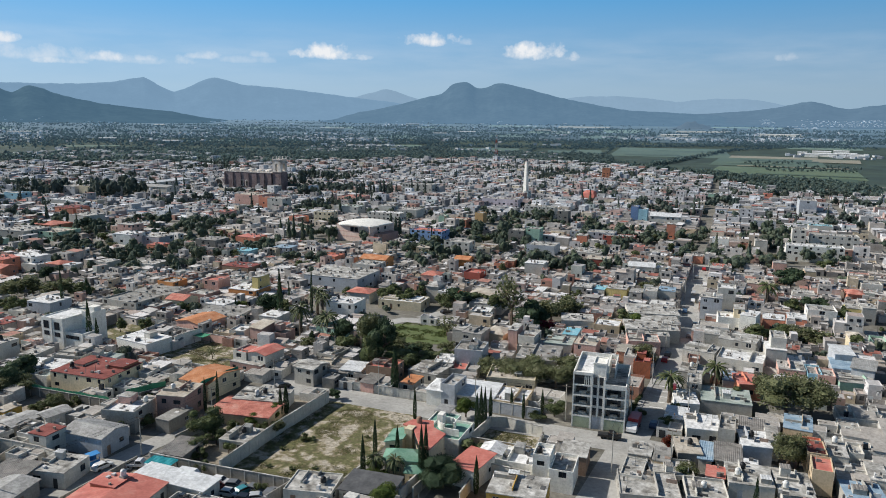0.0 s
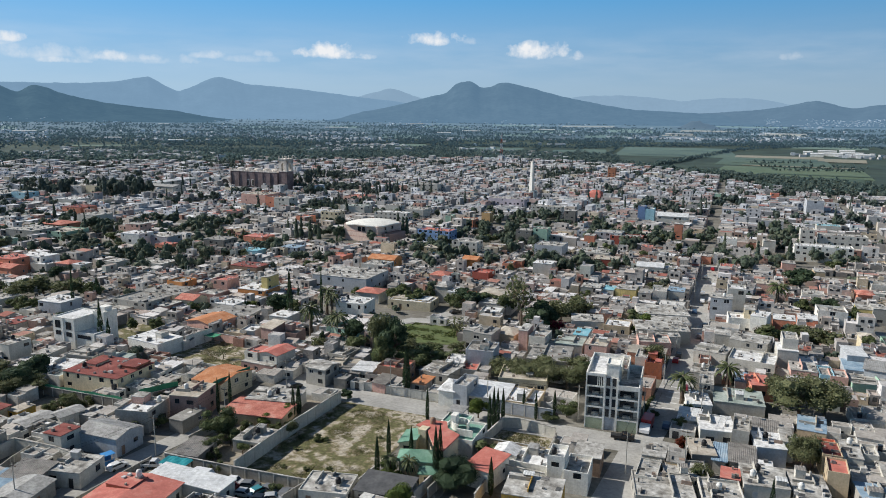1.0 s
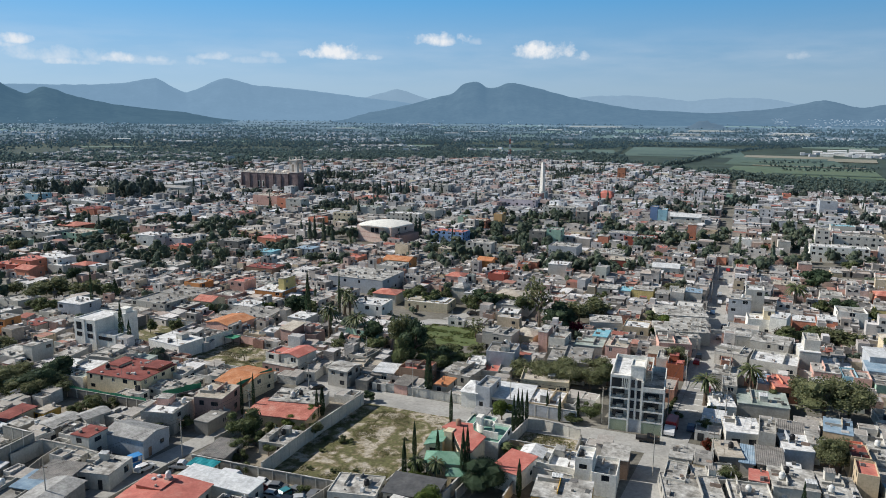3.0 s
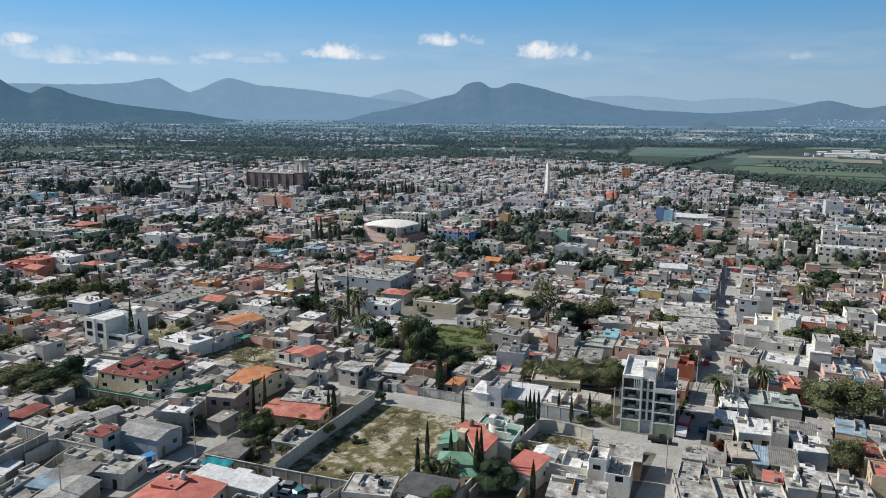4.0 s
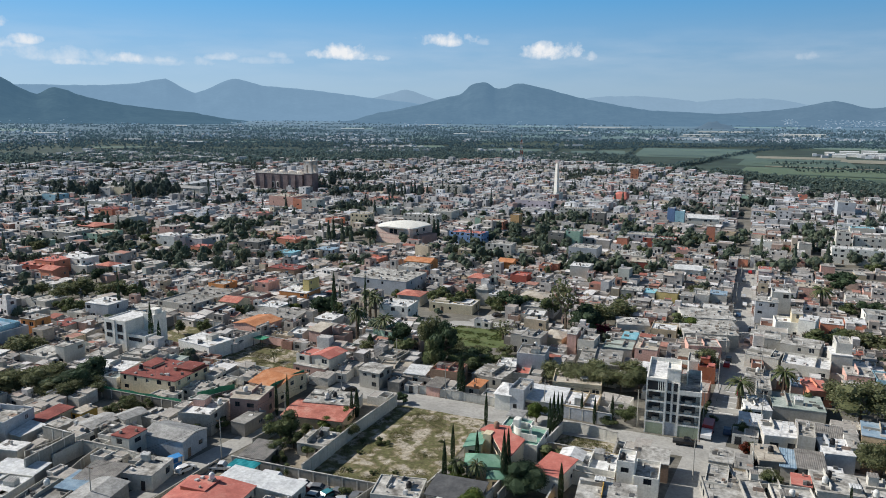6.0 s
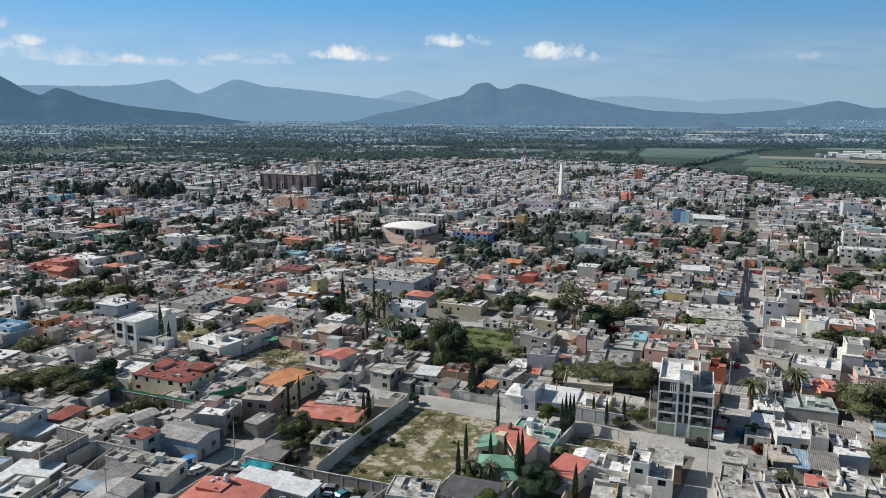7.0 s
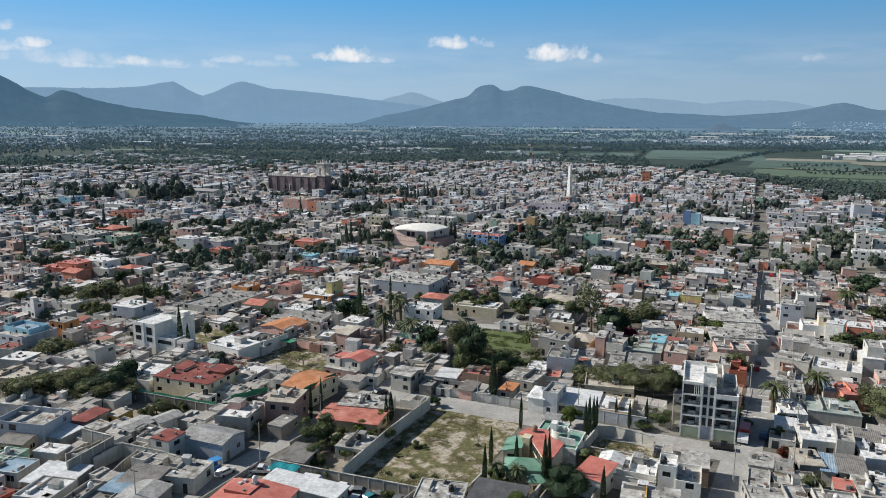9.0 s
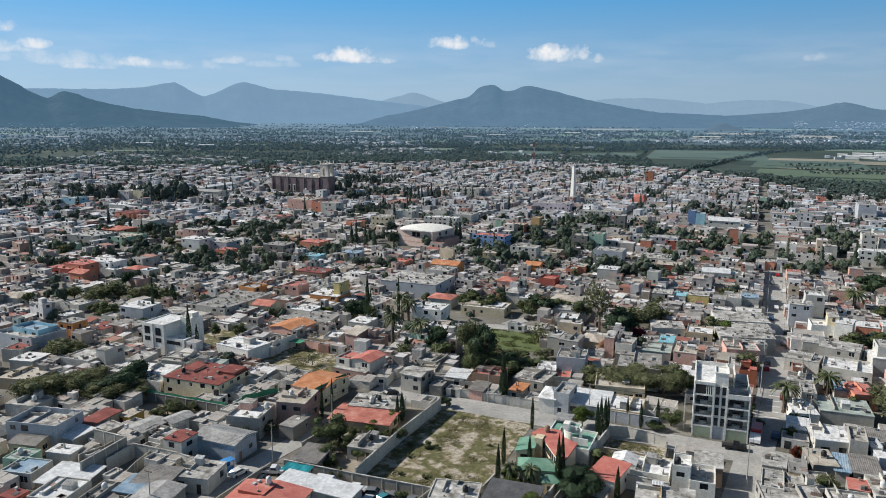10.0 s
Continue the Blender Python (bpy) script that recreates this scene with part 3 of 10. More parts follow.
def body_of(parent, w, d, h, wall, roof, rng, z=0.0, parapet=0.35, glazed="frl", few=0.55, name="wall", top="flat", rise=1.2, ridge="x", eave=0.35, doors="fr", wall_label="", floor_h=2.9, plain=False):
    """Walls with openings and the roof of one volume, standing at z."""
    floors = max(1, round(h / floor_h))
    fh = h / floors
    sh = Shell()
    for key, (p, u, n, length) in sides_of(w, d).items():
        holes = []
        bays = int(length / 3.1)
        if key in glazed and h > 2.0:
            for k in range(floors):
                for i in range(bays):
                    if rng.random() > few:
                        continue
                    ww = round(rng.choice((0.9, 1.2, 1.5, 1.8)), 1)
                    hh = round(min(rng.choice((1.0, 1.2, 1.4)), fh - 1.1), 1)
                    if hh < 0.5:
                        continue
                    a = round(length * (i + 0.5) / bays - ww / 2 + rng.uniform(-0.3, 0.3), 2)
                    if k == 0 and z == 0 and key in doors and rng.random() < 0.3:
                        ww, hh = (1.0, 2.1) if rng.random() < 0.6 else (2.6, 2.2)
                        if hh > fh - 0.3 or a + ww > length - 0.3:
                            continue
                        holes.append((a, z + 0.05, ww, hh, "door"))
                    elif a > 0.25 and a + ww < length - 0.25:
                        holes.append((a, z + k * fh + fh * 0.36, ww, hh, "window"))
        wall_side(sh, p, u, n, length, z, z + h, [q[:4] for q in holes])
        for q in holes:
            window_part(parent, p, u, n, q[:4], rng.choice(("metal_dark", "metal_white", "metal_dark")) if q[4] == "window" else rng.choice(("metal_dark", "brown", "metal_white", "metal_dark")), q[4], plain)
    rs = Shell()
    if top == "flat" and parapet < 0.2:             # a bare slab lies over the walls
        e = 0.07
        rs.box(-w / 2 - e, -d / 2 - e, z + h - 0.1, w / 2 + e, d / 2 + e, z + h + 0.06)
    elif top == "flat":
        t = 0.16
        X, Y = w / 2, d / 2
        zt, zr = z + h, z + h - parapet
        ring_o = [(-X, -Y), (X, -Y), (X, Y), (-X, Y)]
        ring_i = [(-X + t, -Y + t), (X - t, -Y + t), (X - t, Y - t), (-X + t, Y - t)]
        for i in range(4):
            j = (i + 1) % 4
            sh.poly([(*ring_o[i], zt), (*ring_o[j], zt), (*ring_i[j], zt), (*ring_i[i], zt)])
            sh.poly([(*ring_i[i], zt), (*ring_i[j], zt), (*ring_i[j], zr), (*ring_i[i], zr)])
        rs.box(-X + t, -Y + t, zr - 0.15, X - t, Y - t, zr)
    else:
        X, Y, e = w / 2, d / 2, eave
        zt = z + h
        if ridge == "y":
            turn = lambda q: (q[1], q[0], q[2])
            X, Y = Y, X
        else:
            turn = lambda q: q
        if top == "shed":
            low, high = [(-X - e, -Y - e, zt), (X + e, -Y - e, zt)], [(X + e, Y + e, zt + rise), (-X - e, Y + e, zt + rise)]
            planes = [low + high]
            for sx in (-X, X):
                sh.poly([turn((sx, -Y, zt)), turn((sx, Y, zt)), turn((sx, Y, zt + rise))])
            sh.poly([turn((X, Y, zt)), turn((-X, Y, zt)), turn((-X, Y, zt + rise)), turn((X, Y, zt + rise))])
        elif top == "gable":
            planes = [[(-X - e, -Y - e, zt), (X + e, -Y - e, zt), (X + e, 0, zt + rise), (-X - e, 0, zt + rise)],
                      [(X + e, Y + e, zt), (-X - e, Y + e, zt), (-X - e, 0, zt + rise), (X + e, 0, zt + rise)]]
            for sx in (-X, X):
                sh.poly([turn((sx, -Y, zt)), turn((sx, Y, zt)), turn((sx, 0, zt + rise))])
        else:
            k = max(X - Y, 0.3)
            planes = [[(-X - e, -Y - e, zt), (X + e, -Y - e, zt), (k, 0, zt + rise), (-k, 0, zt + rise)],
                      [(X + e, Y + e, zt), (-X - e, Y + e, zt), (-k, 0, zt + rise), (k, 0, zt + rise)],
                      [(X + e, -Y - e, zt), (X + e, Y + e, zt), (k, 0, zt + rise)], [(-X - e, Y + e, zt), (-X - e, -Y - e, zt), (-k, 0, zt + rise)]]
        for pl in planes:
            if roof in RIBBED and len(pl) == 4 and parent.matrix_basis.translation.length < 235:   # corrugation down the slope
                n, up = int(math.dist(pl[0], pl[1]) / RIBBED[roof][0]), RIBBED[roof][1]
                steps = [((i + u) / n, r) for i in range(n) for u, r in ((0.0, 0.0), (0.3, up), (0.6, 0.0))] + [(1.0, 0.0)]
                k = len(rs.v)
                for u, r in steps:
                    for a, b in ((pl[0], pl[1]), (pl[3], pl[2])):
                        rs.v.append(turn((a[0] + (b[0] - a[0]) * u, a[1] + (b[1] - a[1]) * u, a[2] + (b[2] - a[2]) * u + 0.14 + r)))
                for i in range(len(steps) - 1):
                    quad = (k + 2 * i, k + 2 * i + 2, k + 2 * i + 3, k + 2 * i + 1)
                    rs.f.append(quad if ridge != "y" else quad[::-1])
                    rs.m.append(0)
            else:
                rs.poly([turn((q[0], q[1], q[2] + 0.14)) for q in pl])
            rs.poly([turn(q) for q in reversed(pl)])
            for a, b in zip(pl, pl[1:] + pl[:1]):
                rs.poly([turn(a), turn(b), turn((b[0], b[1], b[2] + 0.14)), turn((a[0], a[1], a[2] + 0.14))])
    part(name, sh, M[wall], parent, wall_label)
    return part("roof", rs, M[roof], parent)


def roof_works(parent, w, d, z, wall, rng):
    """What has been built on a flat roof: stub walls, a sheet of tin, a low stair hood."""
    X, Y = w / 2 - 0.3, d / 2 - 0.3
    a = rng.uniform(-X * 0.6, X * 0.6)
    sh = Shell()
    sh.box(a - 0.08, -Y * rng.uniform(0.2, 1.0), z, a + 0.08, Y, z + rng.uniform(0.5, 1.1))
    part("stub_wall", sh, M[wall], parent)
    if rng.random() < 0.6:
        b = rng.uniform(-Y * 0.5, Y * 0.7)
        sh = Shell()
        sh.box(-X, b - 0.08, z, a - 0.12, b + 0.08, z + rng.uniform(0.4, 0.9))
        part("stub_wall", sh, M["block"], parent)
    if rng.random() < 0.55:
        u, v = rng.uniform(1.4, 2.6), rng.uniform(1.2, 2.2)
        px, py, hh = rng.uniform(-X, X - u), rng.uniform(-Y, Y - v), rng.uniform(0.5, 1.9)
        sh = Shell()
        n = 8
        for i in range(n):
            x0, x1, k = px + u * i / n, px + u * (i + 1) / n, 0.05 * (i % 2)
            sh.poly([(x0, py, z + hh + k), (x1, py, z + hh + 0.05 - k), (x1, py + v, z + hh + 0.25 - k + 0.05), (x0, py + v, z + hh + 0.2 + k)])
        ribs = sh.mesh("tin_roof", M[rng.choice(("sheet", "sheet_old", "sheet_white"))])
        ob = part("tin_roof", ribs, None, parent, "corrugated tin lean-to roof")
        sh = Shell()
        sh.box(px + 0.1, py + 0.1, z, px + u - 0.1, py + v - 0.1, z + hh)
        part("hut", sh, M[rng.choice(("block", "grey", "light"))], parent)


COUNT = [0]
ROOFTOPS, MID_ROOFS = [], []


def house(x, y, w, d, h, rot=0.0, wall="grey", roof="slab", top="flat", rise=1.2, ridge="x", parapet=0.35, glazed="frl", few=0.55, label="", extra=(), name="house",
          category="house", tank=0, z=0.0, eave=0.35, group="", doors="fr", plain=False):
    """A house at its centre x, y. extra: further volumes (dx, dy, w, d, z, h, wall, roof). tank: how many water tanks stand on its roof."""
    COUNT[0] += 1
    rng = random.Random(COUNT[0] * 7 + 3)
    h += (COUNT[0] * 37 % 23) * 0.011           # no two neighbours are quite as high
    take(x, y, w, d, rot)
    words = {"slab": "grey concrete", "slab_dark": "dark weathered concrete", "slab_white": "white coated", "slab_tan": "weathered tan", "roof_red": "dull red coated", "roof_coral": "coral red",
             "tile_coral": "coral clay tile", "tile_orange": "orange clay tile", "tile_green": "green", "roof_teal": "pale teal", "roof_blue": "blue sheet", "sheet": "metal sheet",
             "sheet_white": "white metal sheet", "sheet_old": "rusty sheet", "roof_cyan": "cyan", "felt": "dark felt", "town_roof": "concrete"}
    colour = {"block": "bare concrete block", "light": "pale grey", "dark": "dark grey", "bluegrey": "blue-grey", "town_wall": "plastered", "sky": "sky blue", "mint": "mint green"}
    kind = "single-storey" if h < 4.2 else "two-storey" if h < 7.2 else "three-storey"
    if name == "house" and not group:
        name, category = ("building", "building") if h > 7.2 else ("town_house", "house") if h > 4.2 else ("house", "house") if w * d > 34 else ("shed", "shed")
    ob = base(name, x, y, z, rot, label or f"{kind} {colour.get(wall, wall)} {name.replace('_', ' ').replace('town house', 'house')} with {'flat' if top == 'flat' else 'pitched'} {words.get(roof, 'concrete')} roof", category, group)
    body_of(ob, w, d, h, wall, roof, rng, 0.0, parapet, glazed, few, "wall", top, rise, ridge, eave, doors, plain=plain)
    for dx, dy, ew, ed, ez, eh, ewall, eroof in extra:
        hold = new("upper_storey")
        hold.parent, hold.location = ob, (dx, dy, 0)
        body_of(hold, ew, ed, eh, ewall, eroof, rng, ez, 0.25 if eh > 2 else 0.1, glazed if eh > 2.2 else "", few, "wall", doors="", plain=plain)
    zr = h + 0.06 if parapet < 0.2 else h - parapet
    if top == "flat" and not extra and w * d > 45 and math.hypot(x, y) < 235:
        roof_works(ob, w, d, zr, wall, rng)
    if top == "flat":
        ROOFTOPS.append((x, y, z + zr, w, d, rot))
        for _ in range(tank):
            a, b = rng.uniform(-w * 0.35, w * 0.35), rng.uniform(-d * 0.3, d * 0.35)
            c, s = math.cos(radians(rot)), math.sin(radians(rot))
            water_tank(x + a * c - b * s, y + a * s + b * c, z + zr, rng.random() < 0.6)
    return ob


TANKS = {}


def water_tank(x, y, z, black=True, size=1.0):
    m = Matrix.LocRotScale((x, y, z), None, (size, size, size))
    if black in TANKS:
        return copy_thing(TANKS[black], m)
    ob = base("water_tank", x, y, z, 0, "squat black plastic water tank on a roof" if black else "white ribbed plastic water tank on a roof", "water tank", "roof water tanks")
    sh = Shell()
    sh.lathe([(0.52, 0.35), (0.55, 0.5), (0.53, 0.62), (0.55, 0.75), (0.53, 0.9), (0.55, 1.05), (0.53, 1.2), (0.42, 1.42), (0.24, 1.5)], 14)
    part("tank", smooth(sh.mesh("tank", M["tank_black" if black else "tank_white"])), None, ob)
    lid = Shell()
    lid.lathe([(0.25, 1.49), (0.26, 1.56), (0.12, 1.61)], 12)
    part("lid", lid, M["tank_black" if black else "tank_white"], ob)
    st = Shell()
    st.box(-0.55, -0.55, 0, 0.55, 0.55, 0.35)
    part("plinth", st, M["block"], ob)
    ob.matrix_basis = m
    TANKS[black] = ob
    return ob


PIERS = {}


def wall_run(pts, height, thick=0.2, mat="block", label="", name="boundary_wall", posts=3.2, z=0.0, coping=True, group=""):
    """A free-standing wall through the points, with piers and a coping; one thing."""
    ob = base(name, pts[0][0], pts[0][1], z, 0, label or "concrete block boundary wall with piers and a coping", "wall", group)
    for (ax, ay), (bx, by) in zip(pts, pts[1:]):
        L = math.hypot(bx - ax, by - ay)
        m = Matrix.Translation((ax - pts[0][0], ay - pts[0][1], 0)) @ pose(0, 0, 0, 0, 0, math.degrees(math.atan2(by - ay, bx - ax)))
        sh = Shell()
        sh.box(0, -thick / 2, 0, L, thick / 2, height)
        part("wall_panel", sh, M[mat], ob, at=m)
        if coping:
            cp = Shell()
            cp.box(-0.03, -thick / 2 - 0.06, height, L + 0.03, thick / 2 + 0.06, height + 0.12)
            part("coping", cp, M["slab"], ob, at=m)
        if posts:
            key = (round(thick, 2), round(height, 2))
            if key not in PIERS:
                pi = Shell()
                pi.box(-0.02, -thick / 2 - 0.05, 0, 0.2, thick / 2 + 0.05, height - 0.02)
                PIERS[key] = pi.mesh("pier", M["light"])
            for i in range(int(L / posts) + 1):
                part("pier", PIERS[key], None, ob, at=m @ Matrix.Translation((i * posts, 0, 0)))
        take((ax + bx) / 2, (ay + by) / 2, L, thick, math.degrees(math.atan2(by - ay, bx - ax)), 0.0)
    return ob


# ---- trees ----
GOLD = (1 + 5 ** 0.5) / 2
ICO_V = np.array([(-1, GOLD, 0), (1, GOLD, 0), (-1, -GOLD, 0), (1, -GOLD, 0), (0, -1, GOLD), (0, 1, GOLD), (0, -1, -GOLD), (0, 1, -GOLD), (GOLD, 0, -1), (GOLD, 0, 1), (-GOLD, 0, -1), (-GOLD, 0, 1)]) / (1 + GOLD ** 2) ** 0.5
ICO_F = np.array([(0, 11, 5), (0, 5, 1), (0, 1, 7), (0, 7, 10), (0, 10, 11), (1, 5, 9), (5, 11, 4), (11, 10, 2), (10, 7, 6), (7, 1, 8), (3, 9, 4), (3, 4, 2), (3, 2, 6), (3, 6, 8), (3, 8, 9), (4, 9, 5), (2, 4, 11), (6, 2, 10), (8, 6, 7), (9, 8, 1)])
OCTA_V = np.array([(1, 0, 0), (0, 1, 0), (-1, 0, 0), (0, -1, 0), (0, 0, 1), (0, 0, -1.0)])
OCTA_F = np.array([(0, 1, 4), (1, 2, 4), (2, 3, 4), (3, 0, 4), (1, 0, 5), (2, 1, 5), (3, 2, 5), (0, 3, 5)])


def lumps(centres, radii, g, coarse=False):
    """Uneven solid lumps of foliage: points and triangles."""
    shape, faces = (OCTA_V, OCTA_F) if coarse else (ICO_V, ICO_F)
    n, k = len(centres), len(shape)
    a = g.uniform(0, 6.28, n)
    c, q = np.cos(a)[:, None], np.sin(a)[:, None]
    p = np.stack([shape[None, :, 0] * c - shape[None, :, 1] * q, shape[None, :, 0] * q + shape[None, :, 1] * c, np.broadcast_to(shape[None, :, 2], (n, k))], 2)
    p = p * g.uniform(0.72, 1.22, (n, k, 1)) * np.asarray(radii)[:, None, :] + np.asarray(centres)[:, None, :]
    f = faces[None] + (np.arange(n) * k)[:, None, None]
    return p.reshape(-1, 3), f.reshape(-1, 3)


def leaf_mesh(name, centres, size, mat, seed, flat=0.0, hearts=None):
    """Many small leaf clumps, each a bent pair of faces; hearts: the points and triangles of the crown's solid lumps."""
    g = np.random.default_rng(seed)
    n = len(centres)
    a = g.normal(size=(n, 3))
    a /= np.linalg.norm(a, axis=1)[:, None]
    b = g.normal(size=(n, 3))
    b[:, 2] *= 1 - flat
    b -= a * (a * b).sum(1)[:, None]
    b /= np.linalg.norm(b, axis=1)[:, None]
    c = np.cross(a, b)
    s = size * g.uniform(0.6, 1.4, size=(n, 1))
    v = np.stack([centres - a * s, centres - b * s * 0.7 + c * s * 0.25, centres + a * s, centres + b * s * 0.7 + c * s * 0.25], 1).reshape(-1, 3)
    idx = np.arange(n) * 4
    faces = np.stack([np.stack([idx, idx + 1, idx + 2], 1), np.stack([idx, idx + 2, idx + 3], 1)], 1).reshape(-1, 3)
    if hearts is not None:
        v, faces = np.concatenate([v, hearts[0]]), np.concatenate([faces, hearts[1] + len(v)])
    return fast_mesh(name, v, faces, [mat])


def fast_mesh(name, v, faces, mats, index=None):
    me = bpy.data.meshes.new(name)
    k = faces.shape[1]
    me.vertices.add(len(v))
    me.vertices.foreach_set("co", np.asarray(v, np.float32).ravel())
    me.loops.add(faces.size)
    me.loops.foreach_set("vertex_index", faces.astype(np.int32).ravel())
    me.polygons.add(len(faces))
    me.polygons.foreach_set("loop_start", (np.arange(len(faces)) * k).astype(np.int32))
    for m in mats:
        me.materials.append(m)
    if index is not None:
        me.polygons.foreach_set("material_index", np.asarray(index, np.int32))
    me.polygons.foreach_set("use_smooth", np.zeros(len(faces), bool))
    me.update(calc_edges=True)
    me.validate()
    return me


def limbs(sh, p, way, length, r, depth, rng):
    q = p + way * length
    sides = 6 if r > 0.08 else 4
    ax = way.orthogonal().normalized()
    ay = way.cross(ax)
    n = len(sh.v)
    for c, rr in ((p, r), (q, r * 0.66)):
        sh.v += [tuple(c + (ax * math.cos(2 * math.pi * i / sides) + ay * math.sin(2 * math.pi * i / sides)) * rr) for i in range(sides)]
    for i in range(sides):
        j = (i + 1) % sides
        sh.f.append((n + i, n + j, n + sides + j, n + sides + i))
        sh.m.append(0)
    if depth == 0:
        return
    for k in range(3 if depth > 1 else 2):
        turn = Euler((rng.uniform(0.35, 0.8), 0, rng.uniform(0, 6.28))).to_matrix()
        frame_m = way.to_track_quat("Z", "Y").to_matrix()
        limbs(sh, q, (frame_m @ turn @ Vector((0, 0, 1))).normalized(), length * rng.uniform(0.6, 0.8), r * 0.62, depth - 1, rng)


def lobed(seed, lobes, n, flat_base=0.15):
    """Points in the outer layers of a crown of unequal lobes: width 1, height about 0.75, from z 0."""
    g = np.random.default_rng(seed)
    cs, rs = [], []
    for i in range(lobes):
        ang, rad = g.uniform(0, 6.28), 0.30 * math.sqrt(g.uniform(0.0, 1.0))
        cs.append((rad * math.cos(ang), rad * math.sin(ang), g.uniform(0.18, 0.56)))
        rs.append(g.uniform(0.13, 0.24))
    cs, rs = np.array(cs), np.array(rs)
    k = g.choice(lobes, n, p=rs ** 2 / (rs ** 2).sum())
    d = g.normal(size=(n, 3))
    d /= np.linalg.norm(d, axis=1)[:, None]
    rr = rs[k] * g.uniform(0.45, 1.08, n) ** 0.5
    pts = cs[k] + d * rr[:, None] * (1, 1, 0.8)
    return pts[pts[:, 2] > flat_base * g.uniform(0.0, 1.0, len(pts))], cs, rs


TREES = {}


def tree(x, y, h, w, kind="broad", variant=0, z=0.0, rot=None, label="", fine=True):
    """kind: broad, grey (feathery olive), dark, bright, cypress, palm, bush, flower, bare."""
    rng = random.Random(int(x * 13 + y * 7) & 0xFFFF)
    rot = rng.uniform(0, 360) if rot is None else rot
    if kind == "cypress":
        w *= 0.7
    wide = fine and w >= 9.5 and kind in ("grey", "broad", "dark")
    full = not fine and w >= 8 and kind in ("grey", "broad", "dark") and math.hypot(x, y) < 225
    key = (kind, variant % (2 if wide else 4), fine, wide, full)
    words = {"broad": "leafy green tree with a rounded uneven crown", "grey": "wide feathery olive-green tree", "dark": "dense dark green tree", "bright": "bright yellow-green garden tree",
             "cypress": "slim dark green columnar cypress", "palm": "date palm with arching fronds and shaggy trunk", "bush": "low rounded bush of green leaves", "flower": "bougainvillea covered in crimson bracts", "rust": "shrub with rust-red autumn leaves",
             "bare": "thin grey half-bare tree"}
    m = Matrix.LocRotScale((x, y, z), Euler((0, 0, radians(rot))), (w, w, h))
    if key in TREES:
        first, fw, fh = TREES[key]
        ob = copy_thing(first, Matrix.LocRotScale((x, y, z), Euler((0, 0, radians(rot))), (w / fw, w / fw, h / fh)))
        return tagged(ob, label) if label else ob
    cat = {"cypress": "cypress", "palm": "palm tree", "bush": "bush", "flower": "bush", "rust": "bush"}.get(kind, "tree")
    ob = base("palm_tree" if kind == "palm" else "cypress" if kind == "cypress" else "bush" if cat == "bush" else "tree", x, y, z, 0, label or words[kind], cat, "")
    seed = 11 + variant % 4 * 17 + len(kind) * 5
    tr = random.Random(seed)
    mat = {"broad": "leaf", "grey": "leaf_grey", "dark": "leaf_dark", "bright": "leaf_bright", "cypress": "leaf_dark", "palm": "leaf", "bush": "leaf", "flower": "flower", "rust": "flower_red", "bare": "leaf_grey"}[kind]
    n = 16000 if wide else 6000 if fine else 3000 if full else 1000
    size = 0.0098 if wide else 0.0165 if fine else 0.0205 if full else 0.036
    trunk = Shell()
    if kind == "cypress":
        g = np.random.default_rng(seed)
        n = n // 2
        t = g.uniform(0.04, 1.0, n)
        r = 0.5 * np.sin(np.pi * np.clip(t, 0, 1) ** 0.62) ** 0.75 * g.uniform(0.55, 1.05, n)
        a = g.uniform(0, 6.28, n)
        pts = np.stack([r * np.cos(a), r * np.sin(a), t], 1)
        trunk.lathe([(0.09, 0), (0.07, 0.2), (0.02, 0.9)], 6)
        me = leaf_mesh("crown", pts, 0.035 if fine else 0.07, M[mat], seed)
        part("crown", me, None, ob)
    elif kind == "palm":
        trunk.lathe([(0.075, 0), (0.06, 0.1), (0.055, 0.4), (0.06, 0.7), (0.085, 0.74), (0.03, 0.8)], 8)
        cr = Shell()
        for i in range(46):
            az, up = 6.283 * i * 0.381966, tr.uniform(-0.75, 1.15)
            L = tr.uniform(0.42, 0.52)
            prev = None
            for k in range(7):
                s = k / 6
                out = L * (math.sin(s * 1.2) * math.cos(up * (1 - 0.2 * s)) + 0.02)
                zz = 0.77 + (L * (math.sin(up) * s - 0.85 * s * s * (0.5 + 0.35 * math.cos(up)))) * 0.62
                wid = 0.034 * math.sin(math.pi * min(s * 0.82 + 0.1, 1.0))
                c = Vector((out * math.cos(az), out * math.sin(az), zz))
                sd = Vector((-math.sin(az), math.cos(az), 0)) * wid
                dn = Vector((0, 0, -wid * 0.55))
                cur = (c - sd + dn, c, c + sd + dn)
                if prev:
                    gap = tr.uniform(0.0, 0.35)
                    for e in (0, 2):
                        p0, p1 = prev[e], prev[e].lerp(cur[e], 1 - gap * 0.6)
                        cr.poly([prev[1], p0, p1, cur[1]])
                prev = cur
        part("crown", cr, M["leaf_palm"], ob)
    elif cat == "bush":
        pts, cs, rs = lobed(seed, 7, n // 2, 0.0)
        low = pts[:, 2].min()
        pts[:, 2] = (pts[:, 2] - low) / 0.7
        cs[:, 2] = (cs[:, 2] - low) / 0.7
        hearts = lumps(cs, rs[:, None] * (0.72, 0.72, 0.75), np.random.default_rng(seed))
        trunk.lathe([(0.06, 0), (0.03, 0.3)], 5)
        part("crown", leaf_mesh("crown", pts, size * 1.2, M[mat], seed, hearts=hearts), None, ob)
    else:
        lob = 22 if wide else 16 if full else {"grey": 13, "bare": 12}.get(kind, 10)
